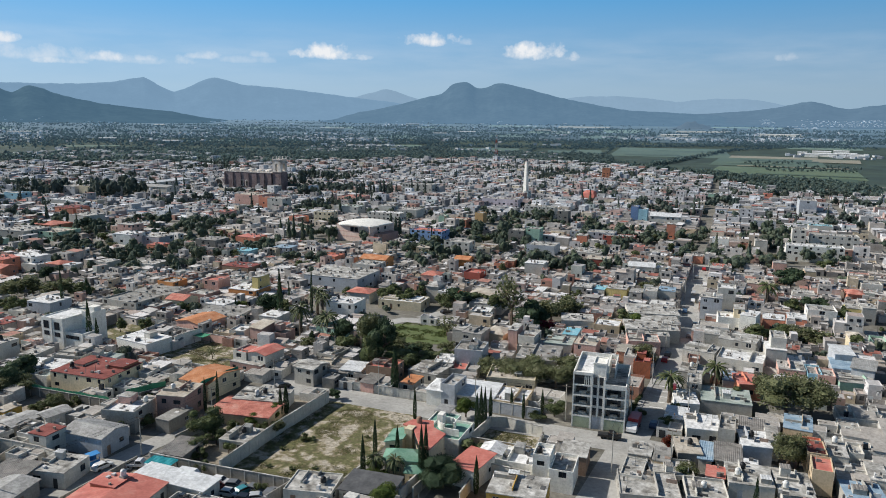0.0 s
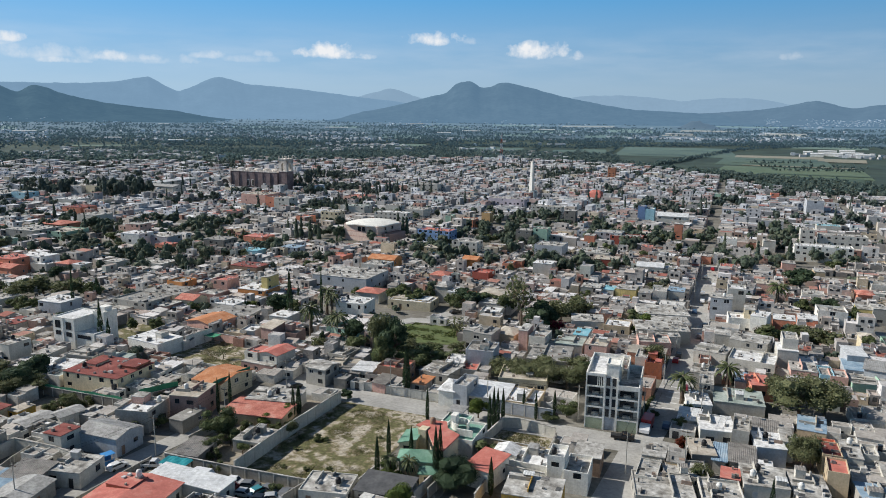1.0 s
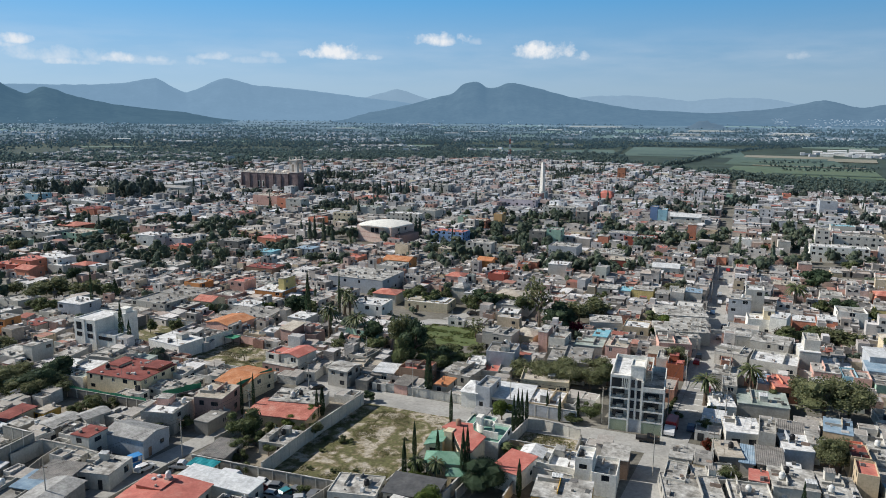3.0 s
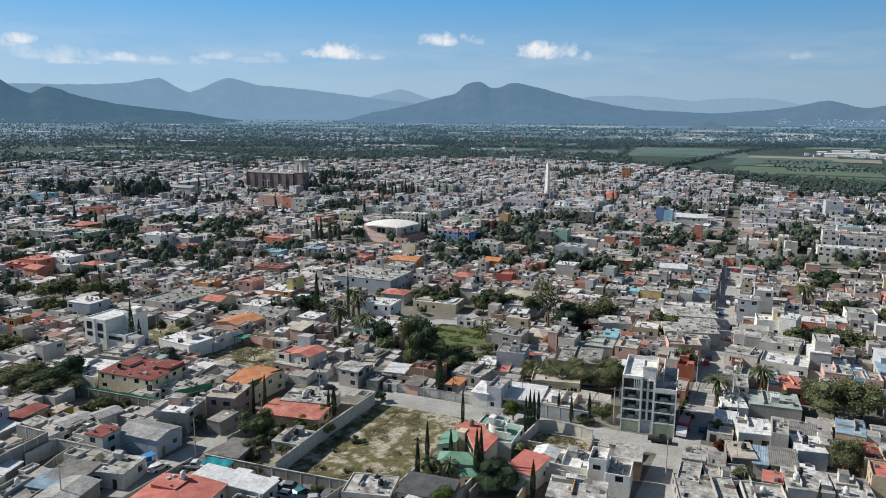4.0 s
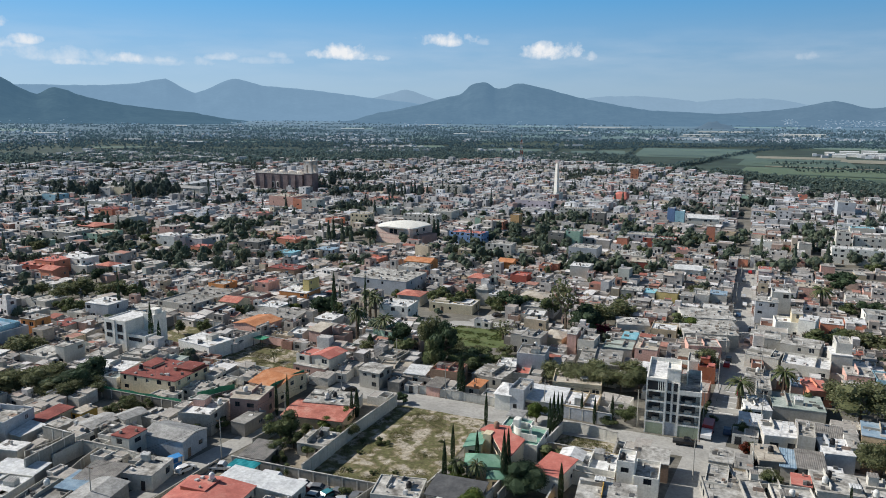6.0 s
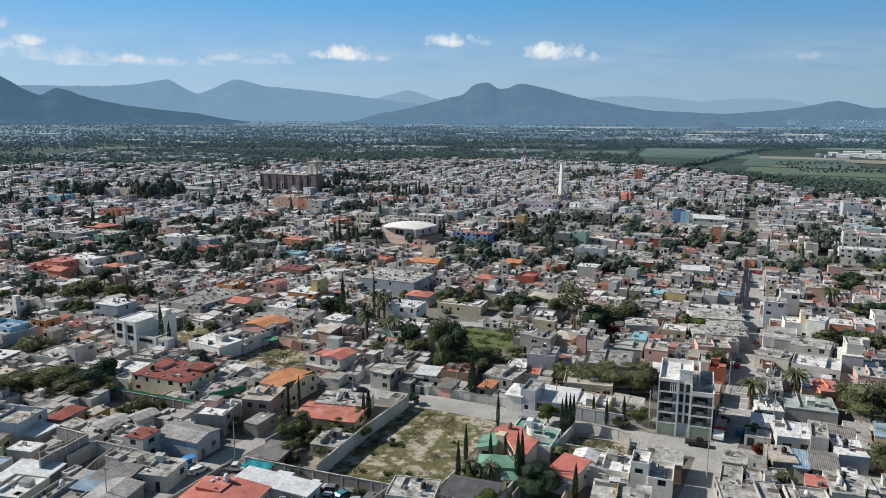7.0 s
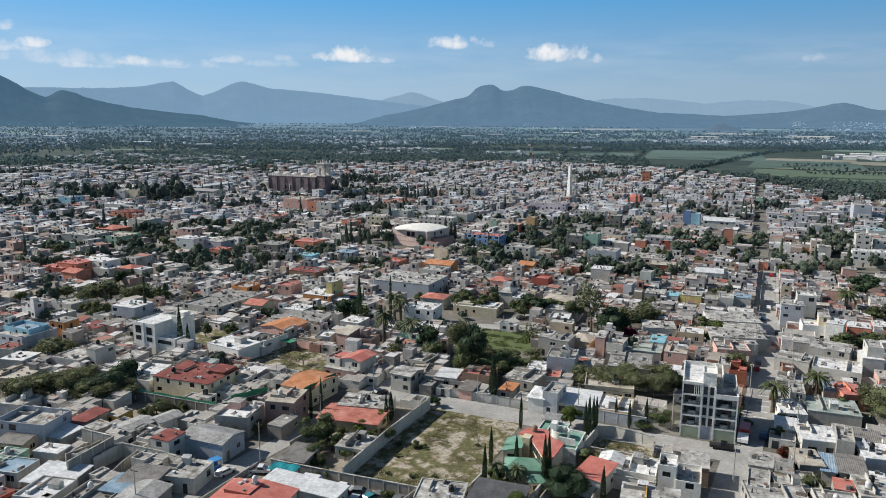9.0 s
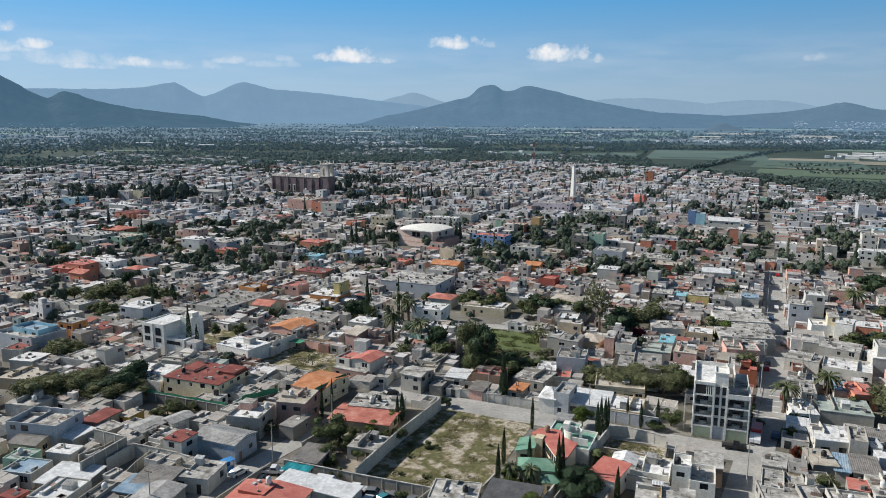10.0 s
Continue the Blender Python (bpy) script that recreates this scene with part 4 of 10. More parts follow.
        pts, cs, rs = lobed(seed, lob, {"bare": n // 3}.get(kind, n), 0.25 if kind == "grey" else 0.1)
        pts[:, 2] = 0.22 + (pts[:, 2] - 0.05) * 1.05
        cs[:, 2] = 0.22 + (cs[:, 2] - 0.05) * 1.05
        hearts = None if kind == "bare" else lumps(cs, rs[:, None] * ((0.62, 0.62, 0.48) if kind == "grey" else (0.86, 0.86, 0.7)), np.random.default_rng(seed))
        limbs(trunk, Vector((0, 0, 0)), Vector((0.03, 0.02, 1)).normalized(), 0.26, 0.035, 3, tr)
        part("crown", leaf_mesh("crown", pts, size, M[mat], seed, hearts=hearts), None, ob)
    part("trunk", trunk, M["bark"], ob)
    ob.matrix_basis = m
    TREES[key] = ob, w, h
    return ob


# ---- ground, fields, mountains ----
def ground_z(x, y):
    """The valley floor: level under the town, then raised towards the mountains to fit the camera's view."""
    d = math.hypot(x, y)
    return 62.0 * ((d - 1500) / 3200) ** 1.15 if d > 1500 else 0.0


def ring_sheet(name, rings, spokes, mats, pick):
    """A round sheet of ground between the first and the last radius. pick: the material's index from a radius."""
    gv, gf, gi = [], [], []
    for r in rings:
        for i in range(spokes):
            a = 2 * math.pi * i / spokes
            px, py = r * math.sin(a), r * math.cos(a)
            gv.append((px, py, ground_z(px, py)))
    for k in range(len(rings) - 1):
        for i in range(spokes):
            j = (i + 1) % spokes
            gf.append((k * spokes + j, k * spokes + i, (k + 1) * spokes + i, (k + 1) * spokes + j))
            gi.append(pick(rings[k]))
    me = bpy.data.meshes.new(name)
    me.from_pydata(gv, [], gf)
    for m in mats:
        me.materials.append(m)
    me.polygons.foreach_set("material_index", gi)
    me.polygons.foreach_set("use_smooth", [True] * len(gf))
    me.validate()
    return new(name, me)


M["ground"] = surface("valley_ground", [(0.10, 0.095, 0.075), (0.15, 0.14, 0.115), (0.20, 0.19, 0.165), (0.24, 0.23, 0.205)], big=0.05, small=0.8, dirt=0.3, bump=0.3, bump_scale=3.0, detail=10.0)
# the plain's greens are blued for haze
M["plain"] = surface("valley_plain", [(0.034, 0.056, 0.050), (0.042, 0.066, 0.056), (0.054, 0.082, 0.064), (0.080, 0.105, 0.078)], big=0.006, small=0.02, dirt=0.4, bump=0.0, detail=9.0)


# haze over the far floor: bluish colour plus emission rising with distance
M["far_plain"] = haze_glow(surface("far_valley_plain", [(0.022, 0.040, 0.042), (0.030, 0.050, 0.050), (0.040, 0.064, 0.058), (0.070, 0.092, 0.078)], big=0.006, small=0.025, dirt=0.45, bump=0.0, detail=9.0))
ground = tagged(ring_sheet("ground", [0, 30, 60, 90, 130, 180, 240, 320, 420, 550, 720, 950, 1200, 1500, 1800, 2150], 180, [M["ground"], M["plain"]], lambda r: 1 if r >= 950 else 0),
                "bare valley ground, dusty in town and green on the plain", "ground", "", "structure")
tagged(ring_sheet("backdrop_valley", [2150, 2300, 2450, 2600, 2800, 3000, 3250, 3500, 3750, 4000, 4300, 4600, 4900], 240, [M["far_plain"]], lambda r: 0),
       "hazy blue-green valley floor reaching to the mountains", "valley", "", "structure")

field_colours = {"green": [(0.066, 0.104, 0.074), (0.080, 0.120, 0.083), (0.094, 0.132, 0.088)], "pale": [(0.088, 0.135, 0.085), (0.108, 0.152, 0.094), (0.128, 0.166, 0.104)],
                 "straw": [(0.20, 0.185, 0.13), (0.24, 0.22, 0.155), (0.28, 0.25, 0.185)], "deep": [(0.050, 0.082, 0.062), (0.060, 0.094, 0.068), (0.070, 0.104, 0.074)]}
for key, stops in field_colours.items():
    # each field gets the painted haze as emission over its crop colour
    M["field_" + key] = haze_glow(surface("field_" + key, stops, big=0.01, small=0.12, dirt=0.25, bump=0.0, detail=6.0))


def polar(az, d):
    """A place on the ground d metres off at az degrees right of +y."""
    return d * math.sin(radians(az)), d * math.cos(radians(az))


def field(az, dist, wide, deep, colour, lift, turn=0.0):
    """One cultivated field, a thin sheet just over the ground."""
    x, y = polar(az, dist)
    rot = -az + turn
    c, s = math.cos(radians(rot)), math.sin(radians(rot))
    nx, ny = max(2, int(wide / 60)), max(2, int(deep / 40))
    v, f = [], []
    for j in range(ny + 1):
        for i in range(nx + 1):
            a, b = (i / nx - 0.5) * wide, (j / ny - 0.5) * deep
            px, py = x + a * c - b * s, y + a * s + b * c
            v.append((px, py, ground_z(px, py) + lift))
    for j in range(ny):
        for i in range(nx):
            k = j * (nx + 1) + i
            f.append((k, k + 1, k + nx + 2, k + nx + 1))
    me = bpy.data.meshes.new("field")
    me.from_pydata(v, [], f)
    me.materials.append(M["field_" + colour])
    words = {"green": "fresh green crop field on the plain", "pale": "pale green grazed field on the plain", "straw": "straw-coloured harvested field on the plain", "deep": "deep green alfalfa field on the plain"}
    return tagged(new("field", me), words[colour], "field", "fields on the plain", "structure")


lift_step = 0.3
for spec in ((-3.9, 1675, 236, 350, "green"), (3.2, 1576, 158, 76, "straw"), (2.9, 1403, 175, 260, "green"), (4.1, 1137, 192, 211, "pale"), (6.3, 1005, 89, 86, "deep"), (-10.1, 1599, 66, 213, "green"), (-12.1, 1601, 52, 127, "green"),
             (-17.4, 1629, 125, 176, "green"), (-24.9, 1753, 122, 149, "pale"), (-27.9, 1717, 86, 96, "green"), (-29.4, 3113, 130, 208, "pale"), (-3.8, 2611, 110, 80, "straw"), (3.3, 2759, 155, 90, "straw"), (-7.4, 3021, 174, 381, "pale"),
             (-9.0, 2460, 144, 265, "green"), (1.1, 3790, 318, 273, "pale"), (-13.1, 2825, 157, 288, "pale"), (-16.3, 2473, 113, 228, "green"), (-24.7, 2290, 142, 239, "green"), (-19.8, 2155, 100, 179, "green"), (-53.6, 2865, 163, 257, "pale"),
             (-52.0, 2621, 123, 133, "green"), (-1.8, 3100, 209, 194, "straw"), (6.3, 1991, 163, 109, "pale"), (7.2, 1508, 78, 113, "straw"), (4.5, 1270, 160, 16, "straw"), (5.8, 1085, 130, 14, "deep"),
             (-5.2, 1560, 110, 24, "deep"), (-2.8, 1760, 130, 40, "pale"), (3.6, 1460, 130, 26, "deep"), (2.0, 1350, 90, 22, "pale"), (-33.0, 2050, 120, 110, "green"), (-38.5, 1980, 150, 70, "pale"), (-44.0, 2250, 130, 120, "green"),
             (-47.0, 1750, 110, 50, "pale"), (-30.5, 1500, 70, 50, "green"), (-21.5, 3250, 200, 240, "pale"), (-16.0, 3500, 220, 260, "green"), (-36.0, 3000, 200, 220, "green"), (-10.5, 3500, 240, 200, "straw"), (7.0, 2350, 140, 120, "green")):
    lift_step += 0.02
    field(*spec, lift_step)


def mountain(name, dist, bumps, tint, label, foot=0.0, rough=1.0, seed=1, deep=700, knobs=()):
    """A ridge seen across the valley. bumps: azimuth, elevation of the top, spread to the left and right (degrees),
    sharpness. tint: base colour, emission painted for haze.
    """
    lo, hi = min(b[0] - 2.6 * b[2] for b in bumps), max(b[0] + 2.6 * b[3] for b in bumps)
    n, rows = int((hi - lo) * 9), 30
    v, f = [], []
    for i in range(n + 1):
        az = lo + (hi - lo) * i / n
        top = 0.0
        for c, el, left, right, p in bumps:
            u = abs(az - c) / (left if az < c else right)
            top = max(top, el * math.exp(-0.7 * u ** p))
        for c, el, left, right, p in knobs:
            top += el * math.exp(-0.7 * (abs(az - c) / (left if az < c else right)) ** p)
        top += 0.045 * noise.fractal(Vector((az * 1.3, seed, 0.5)), 0.8, 2.0, 6) * min(1.0, top)
        crest = (71 + dist * math.tan(radians(top)) - foot) * min(1.0, top / 0.3)
        for j in range(rows + 1):
            s = j / rows
            t = s / 0.8 if s < 0.8 else 1 - (s - 0.8) / 0.2
            x, y = polar(az, dist + deep * (s - 0.8))
            # gullies run down the slope and fade out at the crest and the foot
            gully = abs(noise.fractal(Vector((az * 0.9 + t * 0.8, t * 1.6, seed * 9.0)), 1.0, 2.1, 5)) - 0.25
            wob = noise.fractal(Vector((x, y, seed * 90.0)) * 0.006, 1.0, 2.0, 6)
            z = foot + crest * t ** 1.25 + (wob * 9 - gully * 0.03 * crest) * rough * math.sin(math.pi * min(t * 0.94, 1)) * min(1.0, top)
            v.append((x, y, max(z, -5)))
    for i in range(n):
        for j in range(rows):
            k = i * (rows + 1) + j
            f.append((k, k + rows + 1, k + rows + 2, k + 1))
    me = bpy.data.meshes.new(name)
    me.from_pydata(v, [], f)
    me.polygons.foreach_set("use_smooth", [True] * len(f))
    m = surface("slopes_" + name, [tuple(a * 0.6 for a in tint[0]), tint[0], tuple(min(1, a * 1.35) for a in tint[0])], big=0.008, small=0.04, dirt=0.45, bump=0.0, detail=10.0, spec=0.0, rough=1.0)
    # the slopes' blue haze is emission, chosen per ridge
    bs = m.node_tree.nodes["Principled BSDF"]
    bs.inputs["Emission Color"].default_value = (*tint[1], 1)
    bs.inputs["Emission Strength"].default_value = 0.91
    me.materials.append(m)
    return tagged(new("backdrop_" + name, me), label, "mountain", "", "structure")


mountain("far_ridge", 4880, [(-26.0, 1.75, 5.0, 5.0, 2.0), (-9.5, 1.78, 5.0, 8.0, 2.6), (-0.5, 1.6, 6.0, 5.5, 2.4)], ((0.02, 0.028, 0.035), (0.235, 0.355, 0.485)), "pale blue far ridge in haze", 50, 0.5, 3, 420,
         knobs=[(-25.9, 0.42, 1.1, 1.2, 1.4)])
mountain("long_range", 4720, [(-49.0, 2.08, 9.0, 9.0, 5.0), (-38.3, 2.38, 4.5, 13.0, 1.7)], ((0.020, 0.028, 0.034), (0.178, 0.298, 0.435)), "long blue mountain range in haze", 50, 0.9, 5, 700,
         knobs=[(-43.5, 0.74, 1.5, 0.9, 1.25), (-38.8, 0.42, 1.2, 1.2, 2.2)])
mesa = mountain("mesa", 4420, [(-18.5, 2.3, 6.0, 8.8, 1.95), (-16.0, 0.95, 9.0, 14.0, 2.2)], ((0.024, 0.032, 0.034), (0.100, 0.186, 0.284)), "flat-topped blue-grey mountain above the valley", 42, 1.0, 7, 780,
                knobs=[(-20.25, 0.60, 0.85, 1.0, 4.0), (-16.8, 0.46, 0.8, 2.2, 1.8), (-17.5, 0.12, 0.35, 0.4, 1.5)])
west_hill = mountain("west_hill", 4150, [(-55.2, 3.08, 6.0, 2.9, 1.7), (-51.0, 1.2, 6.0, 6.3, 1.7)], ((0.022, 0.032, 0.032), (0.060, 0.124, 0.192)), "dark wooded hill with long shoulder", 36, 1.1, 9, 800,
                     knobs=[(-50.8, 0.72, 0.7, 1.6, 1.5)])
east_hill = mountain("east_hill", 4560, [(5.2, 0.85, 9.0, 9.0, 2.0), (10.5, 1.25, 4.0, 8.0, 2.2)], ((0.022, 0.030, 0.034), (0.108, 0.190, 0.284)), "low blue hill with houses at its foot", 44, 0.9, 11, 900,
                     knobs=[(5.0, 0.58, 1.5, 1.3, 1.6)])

# a low dark knoll in front of the mountains
kx, ky = polar(-2.6, 3500)
sh = Shell()
for j in range(15):
    for i in range(31):
        a, b = (i - 15) * 9.0, (j - 7) * 14.0
        hgt = 33 * math.exp(-(((a + 10) / 52) ** 2 + (b / 50) ** 2)) + 11 * math.exp(-(((a - 55) / 45) ** 2 + (b / 50) ** 2))
        sh.v.append((a, b, ground_z(kx + a, ky + b) - 1.5 + hgt * (1 + 0.25 * noise.noise(Vector((a, b, 3)) * 0.05))))
sh.f = [(j * 31 + i, j * 31 + i + 1, j * 31 + i + 32, j * 31 + i + 31) for j in range(14) for i in range(30)]
sh.m = [0] * len(sh.f)
# the knoll's haze is emission as well
M["knoll"] = haze_glow(surface("knoll_scrub", [(0.010, 0.018, 0.022), (0.016, 0.024, 0.026), (0.030, 0.036, 0.032)], big=0.02, small=0.09, dirt=0.4, bump=0.0, detail=8.0))
knoll = tagged(new("backdrop_knoll", smooth(sh.mesh("knoll", M["knoll"]))), "low dark scrubby knoll on the plain", "hill", "", "structure")
knoll.matrix_basis = pose(kx, ky, 0)


# ---- houses near the camera ----
house(-119.2, 84.4, 8.3, 8.4, 3, rot=10.2, wall="grey", roof="slab_dark", tank=1, parapet=0.6, few=0.5)
house(-128.7, 81.7, 7.5, 8.0, 3.4, rot=12.0, wall="light", roof="sheet_white", parapet=0.45, few=0.5)
house(-116.5, 88.9, 6.0, 5.9, 2.8, rot=7.8, wall="block", roof="roof_blue", top="shed", rise=0.35, few=0.5)
house(-110.8, 87.6, 7.3, 7.8, 3, rot=12.0, wall="block", roof="sheet", top="gable", ridge="y", rise=0.6, few=0.5)
house(-115.5, 92.8, 7.2, 6.3, 3.2, rot=12.0, wall="block", roof="sheet_old", top="shed", rise=0.5, few=0.5)
house(-110.0, 98.4, 7.6, 7.6, 3.2, rot=12.0, wall="light", roof="slab", parapet=0.08, few=0.35)
house(-147.6, 101.0, 5.4, 5.8, 3, rot=-1.7, wall="grey", roof="sheet_white", top="shed", rise=0.3, glazed="f", few=0.95)
house(-149.3, 109.2, 4.4, 8.0, 3, rot=1.4, wall="tan", roof="roof_red", top="shed", rise=0.3, few=0.5)
house(-144.1, 107.1, 5.1, 4.3, 2.8, rot=-8.4, wall="block", roof="slab", parapet=0.15, few=0.5)
house(-145.9, 115.0, 3.5, 4.8, 2.6, rot=2.0, wall="ochre", roof="slab_tan", parapet=0.08, few=0.5)
house(-136.2, 110.6, 5.6, 7.4, 2.9, rot=-4.0, wall="block", roof="sheet", top="gable", ridge="y", rise=0.5, eave=0.3, few=0.5)
house(-132.2, 109.6, 4.0, 3.3, 3.4, rot=1.7, wall="block", roof="slab_white", parapet=0.6, few=0.5)
house(-132.6, 116.4, 4.4, 6.0, 2.9, rot=-12.0, wall="light", roof="sheet", top="gable", ridge="y", rise=0.6, eave=0.3, few=0.5)
house(-121.4, 105.5, 4.8, 5.2, 5.2, rot=1.9, wall="light", roof="roof_red", parapet=0.15, few=0.5)
# wall colour is the blue-grey of its shaded gable
house(-114.8, 111.6, 11.0, 7.4, 4.1, rot=1.3, wall="bluegrey", roof="sheet", top="gable", rise=0.9, eave=0.25, few=0.5, glazed="r", label="two-storey blue-grey rendered house with a pitched metal sheet roof")
house(-116.9, 123.4, 8.1, 9.0, 5, rot=12.0, wall="grey", roof="slab_white", tank=1, extra=((-1.6, 2.2, 3.0, 3.0, 4.65, 1.7, "pink", "slab"),), parapet=0.6, few=0.5)
house(-128.8, 120.2, 4.6, 5.7, 2.6, rot=1.9, wall="block", roof="slab", parapet=0.12, few=0.5)
house(-144.6, 140.2, 17.8, 13.6, 4.4, rot=2.6, wall="cream", roof="roof_red", tank=1, parapet=0.1, few=0.6, extra=((-5.2, 1.0, 4.0, 5.0, 4.4, 0.9, "cream", "roof_red"), (5.4, 3.4, 5.4, 5.8, 4.4, 0.9, "brick", "roof_red")))
house(-110.5, 133.0, 7.2, 9.0, 6, rot=12.0, wall="mauve", roof="slab_tan", tank=1, parapet=0.15, few=0.5)
house(-106.6, 126.5, 3.8, 8.0, 3.2, rot=0.1, wall="dark", roof="slab_dark", parapet=0.15, few=0.5)
house(-113.2, 147.5, 8.6, 12.0, 4.4, rot=-3.3, wall="cream", roof="tile_orange", top="gable", ridge="x", rise=1.1, eave=0.5, few=0.5)
house(-113.0, 166.4, 10.8, 9.6, 2.9, rot=-3.0, wall="mauve", roof="slab", parapet=0.1, few=0.7)
house(-116.2, 167.0, 4.6, 7.0, 5.5, rot=-4.0, wall="light", roof="roof_coral", parapet=0.45, few=0.5)
house(-110.2, 167.4, 6.2, 8.0, 5.3, rot=-6.0, wall="light", roof="roof_coral", top="gable", ridge="y", rise=0.8, few=0.5)
house(-94.1, 137.1, 14.9, 9.8, 2.6, rot=9.1, wall="tan", roof="tile_coral", top="gable", rise=0.45, few=0.5)
house(-94.8, 144.3, 12.6, 8.4, 3, rot=12.0, wall="light", roof="slab", tank=2, parapet=0.1, few=0.5)
house(-85.9, 123.8, 6.7, 7.3, 2.8, rot=5.1, wall="grey", roof="slab", tank=1, parapet=0.15, few=0.5)
house(-94.4, 114.7, 5.6, 7.2, 2.3, rot=5.4, wall="dark", roof="sheet_old", top="shed", rise=0.4, few=0.5)
house(-60.4, 111.6, 9.2, 7.6, 3, rot=12.0, wall="light", roof="slab", tank=1, parapet=0.2, few=0.5)
house(-50.0, 114.9, 9.8, 7.0, 3, rot=4.1, wall="grey", roof="felt", top="shed", rise=0.4, few=0.5)
house(-85.1, 102.8, 16.4, 4.6, 3, rot=-0.5, wall="light", roof="sheet_white", top="shed", rise=0.2, few=0.5)
house(-90.9, 92.8, 13.5, 13.0, 3.2, rot=7.1, wall="light", roof="roof_coral", top="gable", ridge="y", rise=0.8, eave=0.4, few=0.5)
house(-93.8, 95.7, 5.4, 4.5, 4.4, rot=3.7, wall="brick", roof="roof_coral", parapet=0.1, few=0.3, tank=1)
house(-34.9, 129.4, 5.4, 8.0, 4, rot=-12.0, wall="white", roof="roof_coral", top="shed", rise=0.4, few=0.5)
house(-28.4, 137.2, 8.8, 7.0, 3.0, rot=1.3, wall="white", roof="slab_white", few=0.2, parapet=0.3)
wall_run([(-33.0, 131.6), (-23.6, 131.0)], 3.0, 0.22, "white", "tall white garden wall beside the white house", posts=0)
house(-33.0, 136.6, 4.8, 4.4, 3.4, rot=0.4, wall="white", roof="slab_white", top="gable", rise=0.8, ridge="y", eave=0.2, few=0.3)
house(-25.7, 140.8, 3.7, 3.7, 2.6, rot=-1.4, wall="cream", roof="slab_white", parapet=0.2, few=0.5)
house(-30.1, 139.9, 3.1, 3.5, 2.2, rot=-1.7, wall="light", roof="slab_white", parapet=0.08, few=0.5)
house(-21.7, 133.6, 3.3, 5.4, 6.9, rot=3.0, wall="white", roof="slab_white", tank=1, parapet=0.9, few=0.9, glazed="f")
house(-17.8, 134.6, 4.6, 7.6, 4.6, rot=3.0, wall="white", roof="slab", parapet=0.7, few=0.5)
house(-23.4, 121.6, 10.4, 8.2, 4.8, rot=5.9, wall="ochre", roof="slab", few=0.3, parapet=0.1)
house(-17.2, 142.4, 5.4, 6.6, 3.8, rot=3.0, wall="brown", roof="slab", top="shed", rise=0.3, eave=0.15, few=0.5)
house(-47.0, 167.8, 10.2, 10.2, 3.2, rot=3.3, wall="light", roof="sheet_white", top="shed", rise=0.3, few=0.5)
house(-37.8, 167.9, 8.0, 10.2, 3.2, rot=1.0, wall="tan", roof="slab_white", parapet=0.3, few=0.5)
house(-41.8, 181.5, 12.6, 10.3, 4, rot=9.3, wall="cream", roof="slab_tan", few=0.9, parapet=0.45)
house(-56.3, 165.1, 4.1, 8.0, 4, rot=1.7, wall="white", roof="slab_white", top="hip", rise=1.6, few=0.5)
house(-52.5, 165.1, 3.8, 8.0, 6, rot=-1.9, wall="bluegrey", roof="slab", parapet=0.6, few=0.5)
house(-66.0, 169.6, 3.8, 7.0, 2.5, rot=-1.9, wall="grey", roof="tile_orange", parapet=0.08, few=0.4)
house(11.3, 188.4, 11.7, 10.5, 3.1, rot=3.4, wall="grey", roof="roof_teal", parapet=0.1, few=0.5)
house(2.1, 183.4, 5.7, 8.2, 3, rot=10.1, wall="white", roof="slab_white", few=0.95, parapet=0.08)
house(0.8, 173.5, 4.6, 6.8, 2.5, rot=-1.4, wall="light", roof="sheet_white", top="shed", rise=0.3, few=0.5)
house(6.6, 167.4, 7.4, 9.0, 3.8, rot=8.0, wall="light", roof="slab_white", parapet=0.1, few=0.5)
house(11.8, 165.1, 3.4, 8.0, 5.6, rot=-1.9, wall="grey", roof="slab", parapet=0.6, few=0.5)
house(17.0, 170.8, 4.9, 7.1, 3, rot=-1.0, wall="grey", roof="sheet_old", top="shed", rise=0.4, few=0.5)
house(17.2, 161.9, 5.8, 8.2, 4, rot=8.7, wall="bluegrey", roof="slab_white", tank=1, parapet=0.15, few=0.5)
house(12.1, 154.7, 4.9, 8.0, 3, rot=1.5, wall="dark", roof="sheet_old", top="shed", rise=0.4, few=0.5)
house(7.9, 154.5, 2.5, 8.0, 2.6, rot=-1.7, wall="grey", roof="roof_blue", top="shed", rise=0.3, few=0.5)
house(-4.8, 150.1, 4.6, 6.8, 3, rot=-0.7, wall="grey", roof="slab", parapet=0.15, few=0.5)
house(-5.2, 141.0, 4.1, 8.0, 3, rot=-1.6, wall="light", roof="slab", parapet=0.3, few=0.5)
house(-0.4, 149.4, 3.5, 7.0, 2.8, rot=-1.0, wall="tan", roof="slab_dark", parapet=0.1, few=0.5)
house(4.1, 154.8, 5.0, 8.0, 3.3, rot=12.0, wall="dark", roof="slab_tan", tank=1, parapet=0.15, few=0.5)
house(1.4, 144.6, 8.5, 7.3, 2.6, rot=12.0, wall="grey", roof="slab", parapet=0.45, few=0.5)
house(9.9, 145.2, 3.6, 5.0, 3, rot=-0.7, wall="grey", roof="roof_coral", parapet=0.08, few=0.5)
house(15.9, 145.8, 8.1, 8.9, 3.2, rot=6.1, wall="light", roof="slab", tank=2, parapet=0.08, few=0.5)
house(16.4, 150.8, 2.7, 5.3, 3, rot=-0.1, wall="white", roof="slab_white", parapet=0.08, few=0.5)
house(20.8, 165.5, 2.5, 8.0, 4.5, rot=1.6, wall="white", roof="slab", parapet=0.08, few=0.5)
